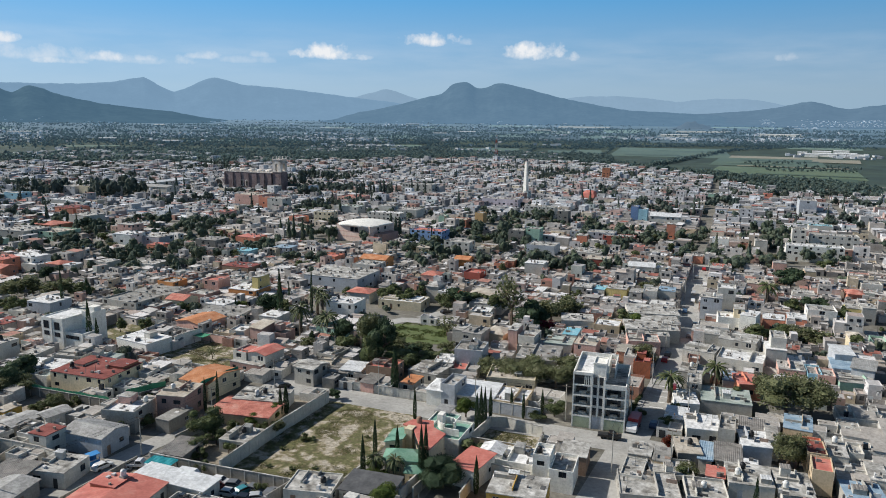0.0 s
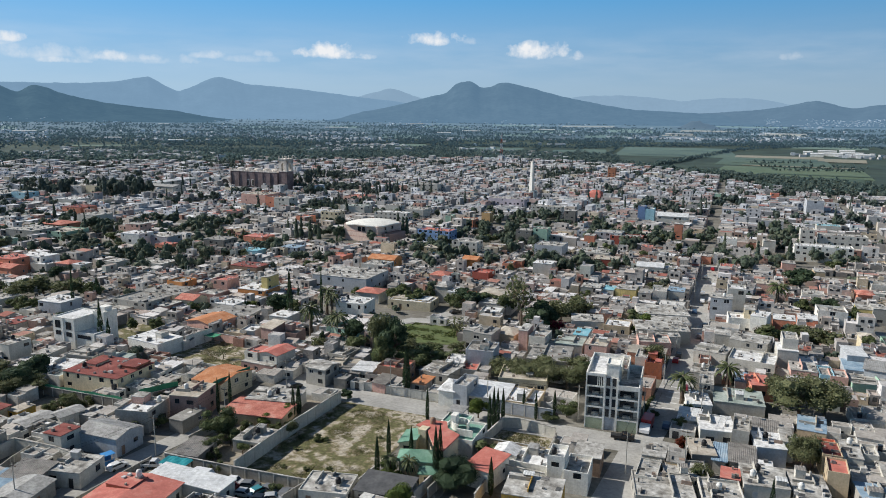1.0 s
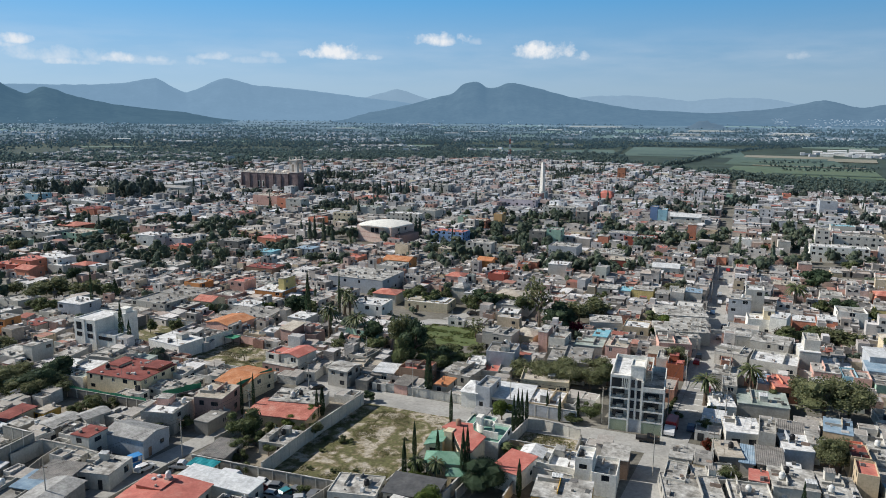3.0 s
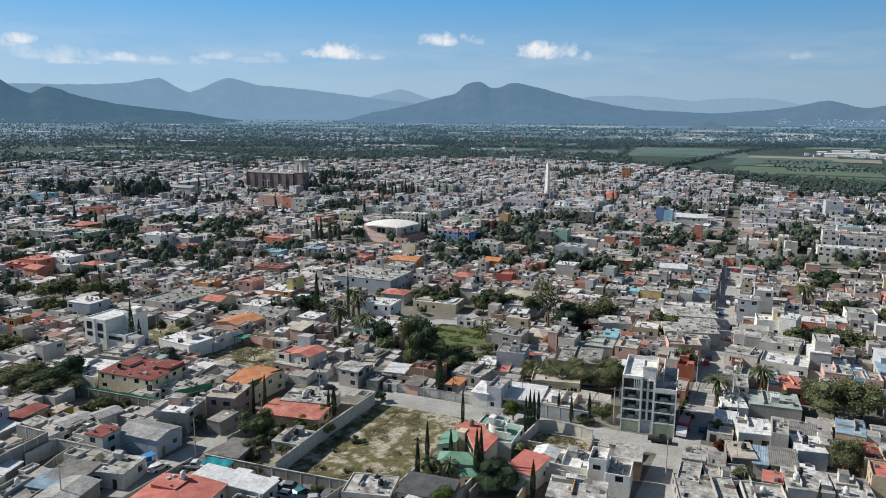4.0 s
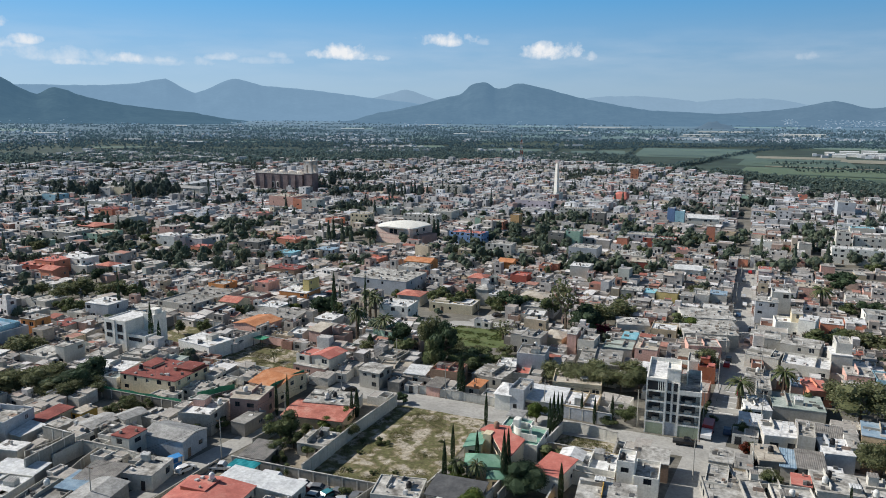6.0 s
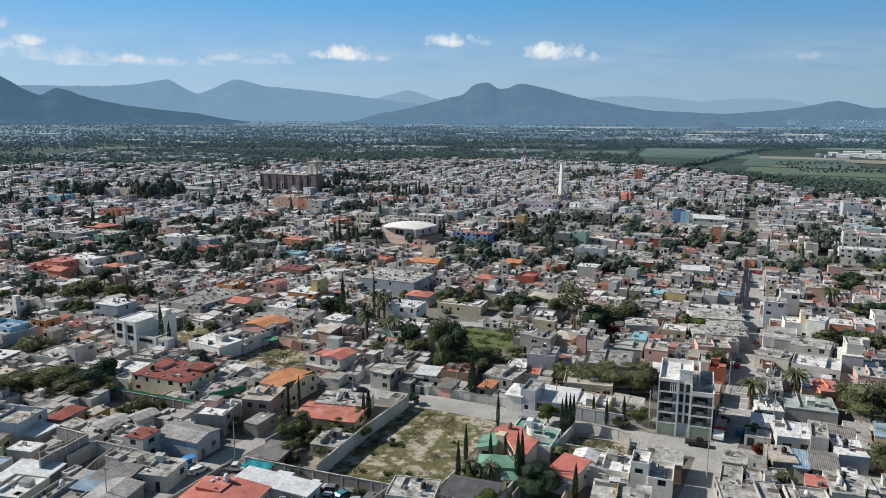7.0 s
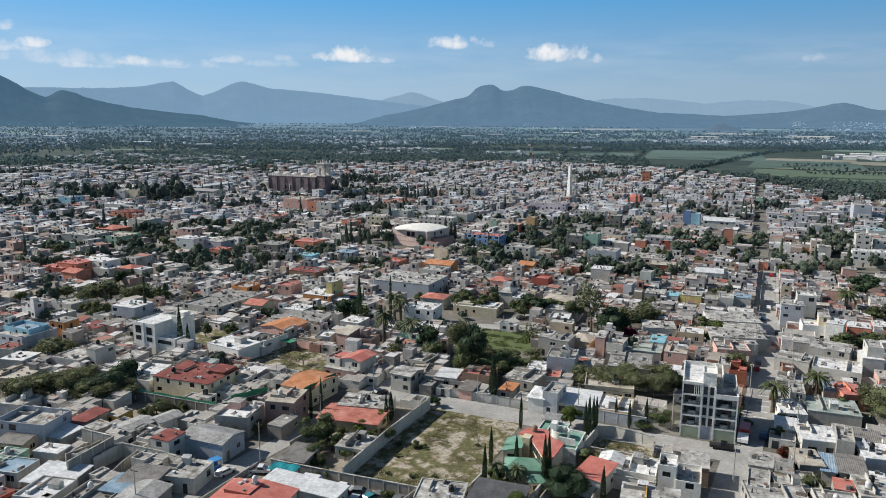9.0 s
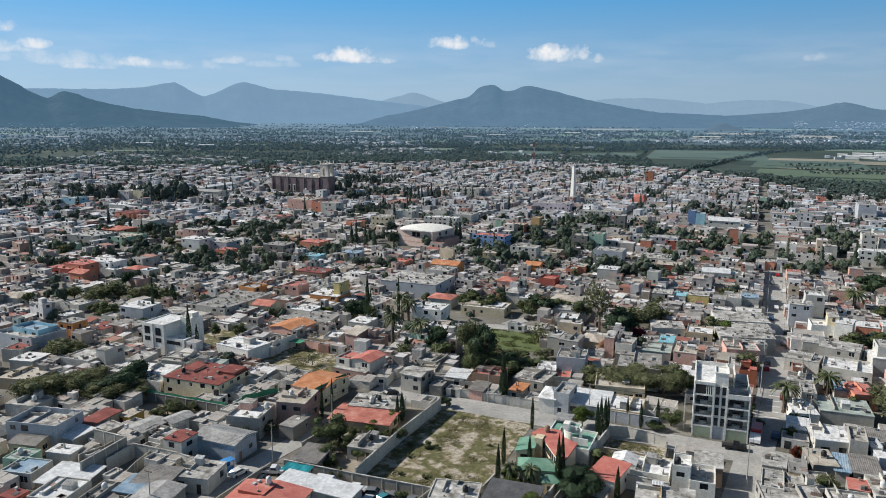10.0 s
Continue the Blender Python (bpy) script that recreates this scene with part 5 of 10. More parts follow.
house(26.9, 177.3, 5.9, 8.9, 3, rot=-4.9, wall="tan", roof="roof_blue", parapet=0.15, few=0.5)
house(28.7, 164.2, 3.6, 6.9, 4, rot=1.9, wall="salmon", roof="roof_coral", parapet=0.6, few=0.5)
house(23.7, 147.0, 6.4, 8.4, 3, rot=5.7, wall="grey", roof="slab", parapet=0.12, few=0.5)
house(-1.9, 135.7, 11.0, 10.0, 2.8, rot=11.6, wall="grey", roof="slab", parapet=0.2, few=0.5)
house(8.3, 137.9, 7.5, 8.1, 3, rot=8.8, wall="light", roof="slab", tank=1, parapet=0.45, few=0.5)
house(16.4, 200.2, 5.6, 8.5, 4, rot=12.0, wall="salmon", roof="roof_coral", parapet=0.1, few=0.5)
house(3.7, 193.2, 3.5, 8.0, 5, rot=1.3, wall="grey", roof="slab", parapet=0.2, few=0.5)
house(12.1, 204.5, 3.0, 8.0, 3, rot=-0.2, wall="light", roof="roof_blue", parapet=0.15, few=0.35)
house(-189.3, 139.9, 10.1, 9.1, 3.6, rot=4.1, wall="light", roof="slab", parapet=0.3, few=0.35)
house(-183.2, 143.0, 3.5, 7.1, 6, rot=0.4, wall="light", roof="slab", tank=1, parapet=0.15, few=0.35)
house(-174.8, 146.8, 5.3, 8.0, 3, rot=12.0, wall="light", roof="slab", parapet=0.12, few=0.35)
house(-163.8, 139.9, 12.7, 8.0, 3, rot=12.0, wall="light", roof="slab_white", parapet=0.1, few=0.35)
house(-158.1, 136.3, 6.9, 7.2, 3, rot=2.1, wall="white", roof="roof_teal", parapet=0.45, few=0.35)
house(-162.7, 149.7, 9.6, 7.8, 3.5, rot=6.3, wall="grey", roof="slab", parapet=0.2, few=0.35)
house(-151.5, 148.9, 7.4, 8.0, 3.5, rot=9.6, wall="light", roof="roof_teal", parapet=0.08, few=0.35)
house(-153.4, 166.2, 13.4, 9.4, 4.1, rot=-8.0, wall="white", roof="slab_white", parapet=0.15, few=0.35, glazed="f", extra=((1.6, 1.2, 2.6, 2.8, 4.0, 1.9, "light", "slab"),))
house(-214.0, 156.1, 6.3, 5.9, 7, rot=1.3, wall="orange", roof="slab", few=0.95, parapet=0.08)
house(-223.0, 155.2, 8.0, 5.7, 3, rot=0.2, wall="grey", roof="roof_red", parapet=0.6, few=0.35)
house(-211.4, 165.6, 7.6, 8.0, 3, rot=0.3, wall="light", roof="roof_red", parapet=0.12, few=0.35)
house(-204.8, 170.1, 10.7, 8.0, 3.5, rot=1.4, wall="dark", roof="slab_dark", parapet=0.15, few=0.35)
house(-212.5, 183.2, 10.5, 9.3, 6, rot=1.5, wall="bluegrey", roof="slab_white", tank=1, parapet=0.15, few=0.35)
house(-220.1, 179.6, 7.3, 8.0, 3, rot=-0.7, wall="light", roof="slab", parapet=0.6, few=0.35)
house(-247.5, 186.7, 10.4, 9.4, 3, rot=-1.5, wall="light", roof="slab", parapet=0.45, few=0.25)
house(-236.6, 172.4, 7.2, 8.0, 3, rot=-1.6, wall="light", roof="slab_white", parapet=0.6, few=0.35)
house(-204.3, 191.1, 9.1, 8.2, 3, rot=-0.7, wall="light", roof="slab", parapet=0.08, few=0.35)
house(-194.4, 190.9, 7.8, 8.0, 3, rot=-1.6, wall="light", roof="slab", parapet=0.2, few=0.35)
house(-191.9, 201.2, 16.2, 13.4, 5, rot=-1.9, wall="grey", roof="slab_dark", parapet=0.45, few=0.35)
house(-182.4, 201.7, 9.0, 8.1, 3.6, rot=-0.6, wall="mauve", roof="slab", parapet=0.08, few=0.35)
house(-177.3, 209.9, 7.8, 8.0, 4, rot=2.0, wall="cream", roof="tile_coral", top="gable", rise=1.3, few=0.35)
house(-198.9, 229.2, 8.1, 8.0, 5, rot=-2.0, wall="orange", roof="slab", parapet=0.6, few=0.25)
house(-195.8, 218.4, 17.2, 15.0, 3.5, rot=-0.2, wall="light", roof="slab_dark", parapet=0.15, few=0.35)
house(-152.2, 190.4, 10.4, 11.6, 3.8, rot=-6.0, wall="pink", roof="tile_orange", top="gable", ridge="y", rise=1.0, few=0.3)
house(-137.6, 185.0, 7.6, 4.0, 3.0, rot=2.8, wall="tan", roof="slab_tan", parapet=0.45, few=0.2)
house(-161.3, 212.2, 8.4, 8.0, 3.5, rot=0.2, wall="light", roof="slab_white", parapet=0.15, few=0.35)
house(-164.1, 233.0, 12.1, 10.7, 4.5, rot=1.7, wall="orange", roof="slab_white", parapet=0.1, few=0.35)
house(-153.2, 203.9, 17.2, 12.5, 3.5, rot=7.6, wall="light", roof="slab_dark", parapet=0.12, few=0.35)
house(-181.9, 235.1, 7.6, 8.0, 6, rot=1.3, wall="pink", roof="roof_coral", parapet=0.6, few=0.35)
house(-178.8, 223.1, 9.7, 8.8, 3.5, rot=-0.4, wall="mauve", roof="slab", parapet=0.45, few=0.35)
house(-160.2, 235.1, 2.7, 7.8, 9, rot=0.7, wall="yellow", roof="slab", parapet=0.15, few=0.35)
house(-125.4, 187.0, 4.7, 6.0, 5.4, rot=-8.0, wall="mauve", roof="slab_tan", top="shed", rise=1.1, few=0.3)
house(-119.6, 189.4, 5.6, 6.0, 4.2, rot=4.6, wall="mauve", roof="slab_tan", parapet=0.6, few=0.3, extra=((-1.0, 0.5, 2.2, 3.0, 4.0, 2.2, "mauve", "slab"),))
house(-134.3, 188.2, 5.1, 7.2, 3.5, rot=10.8, wall="light", roof="slab_white", parapet=0.45, few=0.35)
house(-133.5, 205.2, 7.1, 8.0, 4, rot=1.2, wall="light", roof="slab_white", parapet=0.15, few=0.35)
house(-116.5, 224.9, 10.9, 9.8, 6, rot=3.6, wall="white", roof="slab_white", tank=1, parapet=0.2, few=0.35)
house(-141.2, 266.1, 25.2, 20.5, 6, rot=0.1, wall="bluegrey", roof="slab", parapet=0.15, few=0.35)
house(-121.7, 247.7, 9.5, 8.6, 4, rot=2.0, wall="light", roof="tile_coral", top="hip", rise=1.2, few=0.35)
house(-103.0, 245.5, 17.0, 10.0, 3.3, rot=3.0, wall="cream", roof="slab_white", parapet=0.3, few=0.7, extra=((-4.5, 0.5, 6.0, 7.0, 3.0, 0.8, "cream", "slab_tan"), (3.5, 1.0, 6.5, 6.0, 3.0, 0.6, "ochre", "slab_white")))
house(-106.8, 199.1, 7.6, 8.0, 5, rot=-12.0, wall="mint", roof="slab_tan", parapet=0.15, few=0.35)
house(-96.0, 180.3, 6.3, 8.0, 3.5, rot=-4.2, wall="grey", roof="slab", parapet=0.6, few=0.35)
house(-93.2, 163.6, 6.2, 6.4, 4.6, rot=-5.0, wall="grey", roof="slab", top="gable", ridge="x", rise=0.7, few=0.5)
house(-86.6, 169.0, 5.6, 5.4, 2.6, rot=1.3, wall="block", roof="sheet_old", top="shed", rise=0.4, few=0.5)
house(-83.7, 170.7, 5.7, 6.5, 3, rot=6.1, wall="light", roof="sheet_white", top="shed", rise=0.3, few=0.5)
house(-79.6, 170.4, 4.6, 8.0, 3, rot=1.5, wall="block", roof="slab", parapet=0.6, few=0.5)
house(-75.3, 172.5, 8.1, 7.4, 5, rot=1.9, wall="brown", roof="roof_coral", parapet=0.6, few=0.5)
house(-86.4, 162.6, 3.4, 3.8, 2.7, rot=1.3, wall="dark", roof="slab_dark", parapet=0.1, few=0.5)
house(-75.6, 165.4, 3.8, 6.0, 2.5, rot=-1.6, wall="pink", roof="sheet_old", top="shed", rise=0.4, few=0.6)
house(-91.6, 172.1, 8.9, 8.1, 3, rot=12.0, wall="block", roof="slab_tan", parapet=0.3, few=0.5)
house(-57.1, 191.9, 8.0, 9.0, 6.4, rot=6.3, wall="bluegrey", roof="slab", tank=2, few=0.1, parapet=0.2)
house(-60.0, 183.7, 8.8, 6.9, 3, rot=9.6, wall="grey", roof="roof_coral", parapet=0.6, few=0.5)
house(-64.4, 178.8, 8.9, 9.7, 3, rot=-7.9, wall="block", roof="slab", parapet=0.08, few=0.5)
house(-56.1, 215.2, 6.6, 8.0, 4.5, rot=-7.9, wall="tan", roof="slab_tan", top="hip", rise=1.0, few=0.35)
house(-50.0, 212.9, 2.8, 8.0, 7, rot=1.3, wall="pink", roof="slab", parapet=0.08, few=0.35)
house(-66.5, 209.7, 3.5, 8.0, 6, rot=-1.3, wall="grey", roof="slab", tank=1, parapet=0.12, few=0.35)
house(-61.4, 208.5, 6.2, 8.0, 6, rot=-3.4, wall="grey", roof="slab_dark", parapet=0.15, few=0.35)
house(-69.9, 240.2, 7.0, 8.0, 4, rot=6.1, wall="light", roof="slab_white", parapet=0.45, few=0.35)
house(-76.2, 264.6, 11.4, 10.2, 4, rot=-1.6, wall="cream", roof="slab_tan", top="hip", rise=1.0, few=0.35)
house(-71.9, 254.2, 12.3, 11.1, 3.5, rot=1.6, wall="light", roof="slab", parapet=0.15, few=0.35)
house(-96.0, 260.4, 5.1, 8.0, 6, rot=-1.9, wall="grey", roof="slab", top="hip", rise=1.5, few=0.35)
house(-90.7, 258.8, 4.3, 8.0, 5, rot=-1.8, wall="light", roof="slab_white", parapet=0.1, few=0.35)
house(-88.0, 263.0, 6.3, 7.0, 3, rot=1.9, wall="salmon", roof="roof_coral", parapet=0.45, few=0.35)
house(-36.5, 214.6, 8.7, 8.0, 4, rot=2.3, wall="grey", roof="roof_teal", parapet=0.08, few=0.35)
house(-34.3, 222.4, 4.5, 8.0, 5, rot=0.6, wall="light", roof="roof_cyan", parapet=0.15, few=0.35)
house(-27.9, 213.7, 6.4, 8.0, 5, rot=-0.3, wall="pink", roof="slab_tan", parapet=0.15, few=0.35)
house(-45.3, 212.3, 5.0, 8.0, 6, rot=-2.3, wall="light", roof="slab", tank=1, parapet=0.2, few=0.35)
house(-39.5, 202.0, 11.8, 14.4, 3.5, rot=5.4, wall="grey", roof="slab_dark", parapet=0.1, few=0.5)
house(-44.3, 209.9, 7.4, 8.0, 3.5, rot=7.8, wall="block", roof="slab", parapet=0.2, few=0.35)
house(-36.6, 243.0, 10.8, 9.7, 4, rot=12.0, wall="light", roof="slab", parapet=0.15, few=0.35)
house(-25.8, 240.6, 8.1, 8.0, 4, rot=0.9, wall="tan", roof="slab_white", parapet=0.3, few=0.35)
house(-29.8, 291.0, 7.9, 8.0, 5, rot=-0.8, wall="yellow", roof="slab", parapet=0.15, few=0.35)
house(-36.6, 290.7, 4.4, 7.7, 4, rot=-1.4, wall="light", roof="roof_cyan", parapet=0.15, few=0.35)
house(-43.3, 287.9, 7.6, 8.0, 5, rot=2.0, wall="grey", roof="slab", parapet=0.1, few=0.35)
house(-63.1, 186.8, 5.5, 7.9, 3.5, rot=9.6, wall="light", roof="slab_white", parapet=0.2, few=0.5)
house(5.6, 277.4, 7.4, 8.0, 8, rot=0.1, wall="bluegrey", roof="slab", tank=1, parapet=0.15, few=0.35)
house(10.5, 287.0, 6.4, 8.0, 10, rot=1.1, wall="light", roof="slab_white", parapet=0.45, few=0.35)
house(11.9, 263.1, 7.8, 8.0, 5, rot=4.1, wall="white", roof="slab_white", few=0.1, parapet=0.6)
house(18.3, 260.2, 5.1, 8.0, 7, rot=-12.0, wall="white", roof="slab_white", few=0.1, parapet=0.15)
house(14.8, 264.6, 3.4, 7.3, 8, rot=0.2, wall="cream", roof="slab", parapet=0.12, few=0.35)
house(-10.6, 206.0, 4.6, 8.0, 4.4, rot=0.9, wall="rust", roof="roof_coral", extra=((-0.6, 2.0, 2.4, 3.0, 4.1, 1.6, "rust", "roof_coral"), (1.2, -2.4, 1.6, 2.6, 4.1, 0.9, "rust", "roof_coral")), parapet=0.9, few=0.2)
house(-14.2, 208.3, 3.3, 8.0, 5, rot=0.7, wall="light", roof="slab", tank=2, parapet=0.3, few=0.35)
house(-13.0, 227.1, 9.6, 8.6, 4, rot=12.0, wall="pink", roof="slab", parapet=0.3, few=0.35)
house(-12.3, 236.3, 12.4, 8.7, 3.5, rot=12.0, wall="light", roof="slab", parapet=0.12, few=0.35)
house(2.6, 245.9, 3.8, 8.0, 4, rot=-1.2, wall="pink", roof="slab", parapet=0.15, few=0.35)
house(6.9, 240.1, 4.6, 8.0, 5, rot=-1.1, wall="grey", roof="slab", parapet=0.12, few=0.35)
house(4.4, 224.3, 9.1, 8.2, 4, rot=-12.0, wall="light", roof="slab", parapet=0.08, few=0.35)
house(15.5, 221.9, 12.4, 11.1, 4, rot=-7.6, wall="light", roof="slab_white", parapet=0.6, few=0.35)
house(15.1, 236.7, 10.8, 9.7, 5, rot=-12.0, wall="grey", roof="slab", parapet=0.15, few=0.35)
house(24.4, 228.1, 5.5, 8.0, 6, rot=2.8, wall="light", roof="slab_white", tank=1, parapet=0.12, few=0.35)
house(25.0, 229.6, 4.1, 8.0, 9, rot=1.2, wall="light", roof="slab", parapet=0.45, few=0.35)
house(28.0, 217.0, 6.7, 8.0, 4, rot=1.4, wall="pink", roof="slab", parapet=0.1, few=0.35)
house(33.5, 216.2, 3.6, 8.0, 4, rot=1.5, wall="sky", roof="slab", parapet=0.45, few=0.35)
house(33.7, 274.6, 6.2, 8.0, 4, rot=-1.7, wall="salmon", roof="slab_white", parapet=0.15, few=0.35)
house(26.2, 271.2, 7.0, 8.0, 4, rot=-1.8, wall="salmon", roof="slab_white", parapet=0.15, few=0.35)
house(39.3, 318.5, 8.0, 8.0, 3.5, rot=-2.0, wall="light", roof="slab", parapet=0.2, few=0.25)
house(42.4, 287.0, 9.5, 8.6, 5, rot=1.7, wall="white", roof="slab", parapet=0.6, few=0.35)
house(24.0, 329.9, 10.7, 9.7, 4, rot=-1.5, wall="pink", roof="slab_tan", parapet=0.1, few=0.25)
house(-22.1, 287.0, 4.8, 8.0, 5, rot=-0.0, wall="grey", roof="slab_dark", parapet=0.08, few=0.35)
house(-16.9, 288.4, 5.2, 8.0, 6, rot=1.9, wall="light", roof="slab", parapet=0.3, few=0.35)
house(-11.1, 294.6, 6.2, 8.0, 5, rot=0.6, wall="light", roof="roof_blue", parapet=0.08, few=0.35)
house(-14.0, 264.2, 17.4, 14.5, 4, rot=12.0, wall="light", roof="slab", parapet=0.1, few=0.35)
house(-10.1, 251.0, 12.2, 11.0, 4, rot=12.0, wall="light", roof="slab", parapet=0.08, few=0.35)
house(-12.2, 242.7, 16.8, 11.6, 4, rot=12.0, wall="grey", roof="slab", parapet=0.08, few=0.35)
house(2.6, 205.5, 6.3, 8.0, 3.5, rot=-4.2, wall="grey", roof="slab", tank=1, parapet=0.15, few=0.35)
house(-304.3, 229.4, 13.3, 12.0, 4, rot=-0.2, wall="red", roof="roof_coral", parapet=0.1, few=0.25)
house(-298.2, 231.5, 12.0, 10.8, 6, rot=1.5, wall="salmon", roof="roof_coral", parapet=0.1, few=0.25)
house(-287.7, 222.7, 8.7, 8.0, 4, rot=-1.4, wall="salmon", roof="tile_coral", top="gable", few=0.25)
house(-290.3, 240.0, 10.9, 9.8, 6, rot=-1.8, wall="white", roof="slab_white", few=0.2, parapet=0.1)
house(-282.6, 235.7, 9.5, 8.5, 4, rot=0.4, wall="light", roof="slab_white", parapet=0.45, few=0.25)
house(-273.1, 239.9, 7.8, 8.0, 4, rot=1.7, wall="pink", roof="tile_coral", top="hip", few=0.25)
house(-265.4, 239.9, 5.4, 6.3, 4, rot=-1.1, wall="light", roof="sheet_white", parapet=0.15, few=0.25)
house(-257.6, 252.3, 8.0, 8.0, 4, rot=-1.8, wall="light", roof="slab", parapet=0.15, few=0.25)
house(-237.4, 258.2, 12.2, 11.0, 4, rot=-1.9, wall="light", roof="slab", parapet=0.15, few=0.25)
house(-375.1, 322.9, 16.5, 14.8, 5, rot=-1.9, wall="salmon", roof="tile_coral", top="hip", few=0.25)
house(-352.2, 305.7, 19.1, 17.2, 5, rot=1.4, wall="mint", roof="slab_tan", parapet=0.6, few=0.25)
house(-354.1, 268.0, 11.4, 10.2, 5, rot=0.8, wall="mint", roof="roof_teal", parapet=0.15, few=0.25)
house(-366.6, 296.9, 20.5, 18.4, 6, rot=1.9, wall="grey", roof="slab", parapet=0.15, few=0.25)
house(-425.5, 382.1, 16.6, 15.0, 6, rot=2.0, wall="salmon", roof="roof_red", parapet=0.12, few=0.25)
house(-479.0, 423.3, 17.9, 16.1, 5, rot=1.7, wall="light", roof="slab_white", parapet=0.15, few=0.25)
house(-372.4, 346.5, 15.7, 14.1, 8, rot=-2.0, wall="light", roof="slab", parapet=0.15, few=0.25)
house(-291.0, 299.3, 12.2, 11.0, 8, rot=2.0, wall="white", roof="slab_white", parapet=0.12, few=0.25)
house(-316.7, 326.4, 10.6, 9.5, 8, rot=1.6, wall="pink", roof="slab", few=0.5, parapet=0.08)
house(-279.5, 308.0, 12.4, 11.1, 6, rot=-0.6, wall="bluegrey", roof="slab", few=0.1, parapet=0.08)
house(-268.8, 296.8, 8.6, 8.0, 4, rot=-0.4, wall="salmon", roof="roof_coral", parapet=0.15, few=0.25)
house(-559.9, 425.6, 28.6, 25.7, 6, rot=-1.1, wall="light", roof="slab", few=0.5, parapet=0.15)
house(-537.5, 428.0, 15.0, 13.5, 7, rot=-0.1, wall="sky", roof="slab", parapet=0.45, few=0.25)
house(-871.9, 673.0, 31.0, 27.9, 6, rot=-0.2, wall="light", roof="sheet_white", parapet=0.3, few=0.25)
house(-527.4, 475.8, 18.8, 17.0, 9, rot=-2.0, wall="bluegrey", roof="slab", few=0.5, parapet=0.15)
house(-506.4, 477.9, 18.7, 16.8, 10, rot=1.9, wall="cream", roof="slab", parapet=0.2, few=0.25)
house(-243.5, 308.8, 12.6, 11.3, 7, rot=1.0, wall="dark", roof="slab_dark", parapet=0.15, few=0.25)
house(-241.0, 339.2, 13.0, 11.7, 4, rot=-1.2, wall="salmon", roof="roof_coral", parapet=0.15, few=0.25)
house(-217.8, 302.5, 9.5, 8.6, 4, rot=0.2, wall="sky", roof="roof_cyan", parapet=0.1, few=0.25)
house(-195.9, 270.3, 14.5, 10.1, 4, rot=-1.2, wall="brown", roof="roof_red", parapet=0.15, few=0.25)
house(-201.2, 313.2, 9.5, 8.5, 5, rot=1.9, wall="bluegrey", roof="roof_blue", parapet=0.15, few=0.25)
house(-343.5, 483.5, 22.9, 20.6, 10, rot=-0.5, wall="pink", roof="slab_tan", few=0.2, parapet=0.2)
house(-325.2, 474.3, 9.5, 8.6, 9, rot=1.3, wall="salmon", roof="slab", parapet=0.45, few=0.25)
house(-313.3, 473.3, 13.5, 12.1, 9, rot=0.4, wall="light", roof="slab", few=0.5, parapet=0.08)
house(-320.2, 418.2, 10.7, 9.6, 5, rot=1.9, wall="mauve", roof="roof_coral", parapet=0.2, few=0.25)
house(-291.5, 552.9, 21.3, 19.2, 4, rot=-2.0, wall="pink", roof="tile_coral", parapet=0.6, few=0.25)
house(-258.8, 415.8, 9.9, 8.9, 5, rot=-2.0, wall="salmon", roof="roof_coral", parapet=0.45, few=0.25)
house(-217.0, 467.1, 11.0, 9.9, 9, rot=-1.9, wall="light", roof="slab", few=0.5, parapet=0.12)
house(-203.2, 472.0, 18.6, 16.7, 7, rot=1.9, wall="light", roof="slab", few=0.5, parapet=0.2)
house(-140.7, 289.8, 11.4, 10.3, 6, rot=-0.3, wall="light", roof="slab", few=0.5, parapet=0.3)
house(-171.3, 308.2, 10.1, 9.1, 4, rot=-2.0, wall="salmon", roof="roof_coral", parapet=0.6, few=0.25)
house(-153.5, 444.3, 11.6, 10.5, 6, rot=0.5, wall="salmon", roof="slab_tan", parapet=0.3, few=0.25)
house(-166.2, 446.7, 4.0, 8.0, 7, rot=-0.4, wall="mint", roof="slab", parapet=0.45, few=0.25)
house(-106.2, 321.2, 7.3, 8.0, 5, rot=-2.0, wall="orange", roof="tile_orange", top="gable", few=0.25)
house(-92.3, 296.8, 7.4, 8.0, 5, rot=-2.0, wall="red", roof="roof_coral", parapet=0.6, few=0.25)
house(-87.6, 320.5, 4.5, 8.0, 5, rot=0.5, wall="salmon", roof="slab", parapet=0.6, few=0.25)
house(-84.7, 328.3, 4.2, 8.0, 5, rot=-0.4, wall="salmon", roof="slab_tan", parapet=0.08, few=0.25)
house(-71.3, 321.4, 8.7, 8.0, 6, rot=1.8, wall="light", roof="slab_white", parapet=0.15, few=0.25)
house(-79.0, 367.1, 14.6, 13.1, 7, rot=-1.1, wall="bluegrey", roof="slab", parapet=0.3, few=0.25)
house(-55.3, 362.4, 15.8, 14.2, 6, rot=-1.9, wall="light", roof="slab", parapet=0.15, few=0.25)
house(-47.4, 350.0, 11.2, 10.1, 5, rot=2.0, wall="red", roof="slab_tan", parapet=0.15, few=0.25)
house(-66.9, 412.5, 5.8, 8.0, 6, rot=0.7, wall="salmon", roof="slab", parapet=0.1, few=0.25)
house(-106.9, 283.7, 7.3, 8.0, 5, rot=-0.4, wall="pink", roof="tile_coral", top="hip", few=0.35)
house(-135.7, 343.3, 7.1, 8.0, 5, rot=1.9, wall="tan", roof="slab_tan", parapet=0.15, few=0.25)
house(-95.5, 494.1, 7.5, 8.0, 9, rot=-0.7, wall="dark", roof="slab", few=0.5, parapet=0.15)
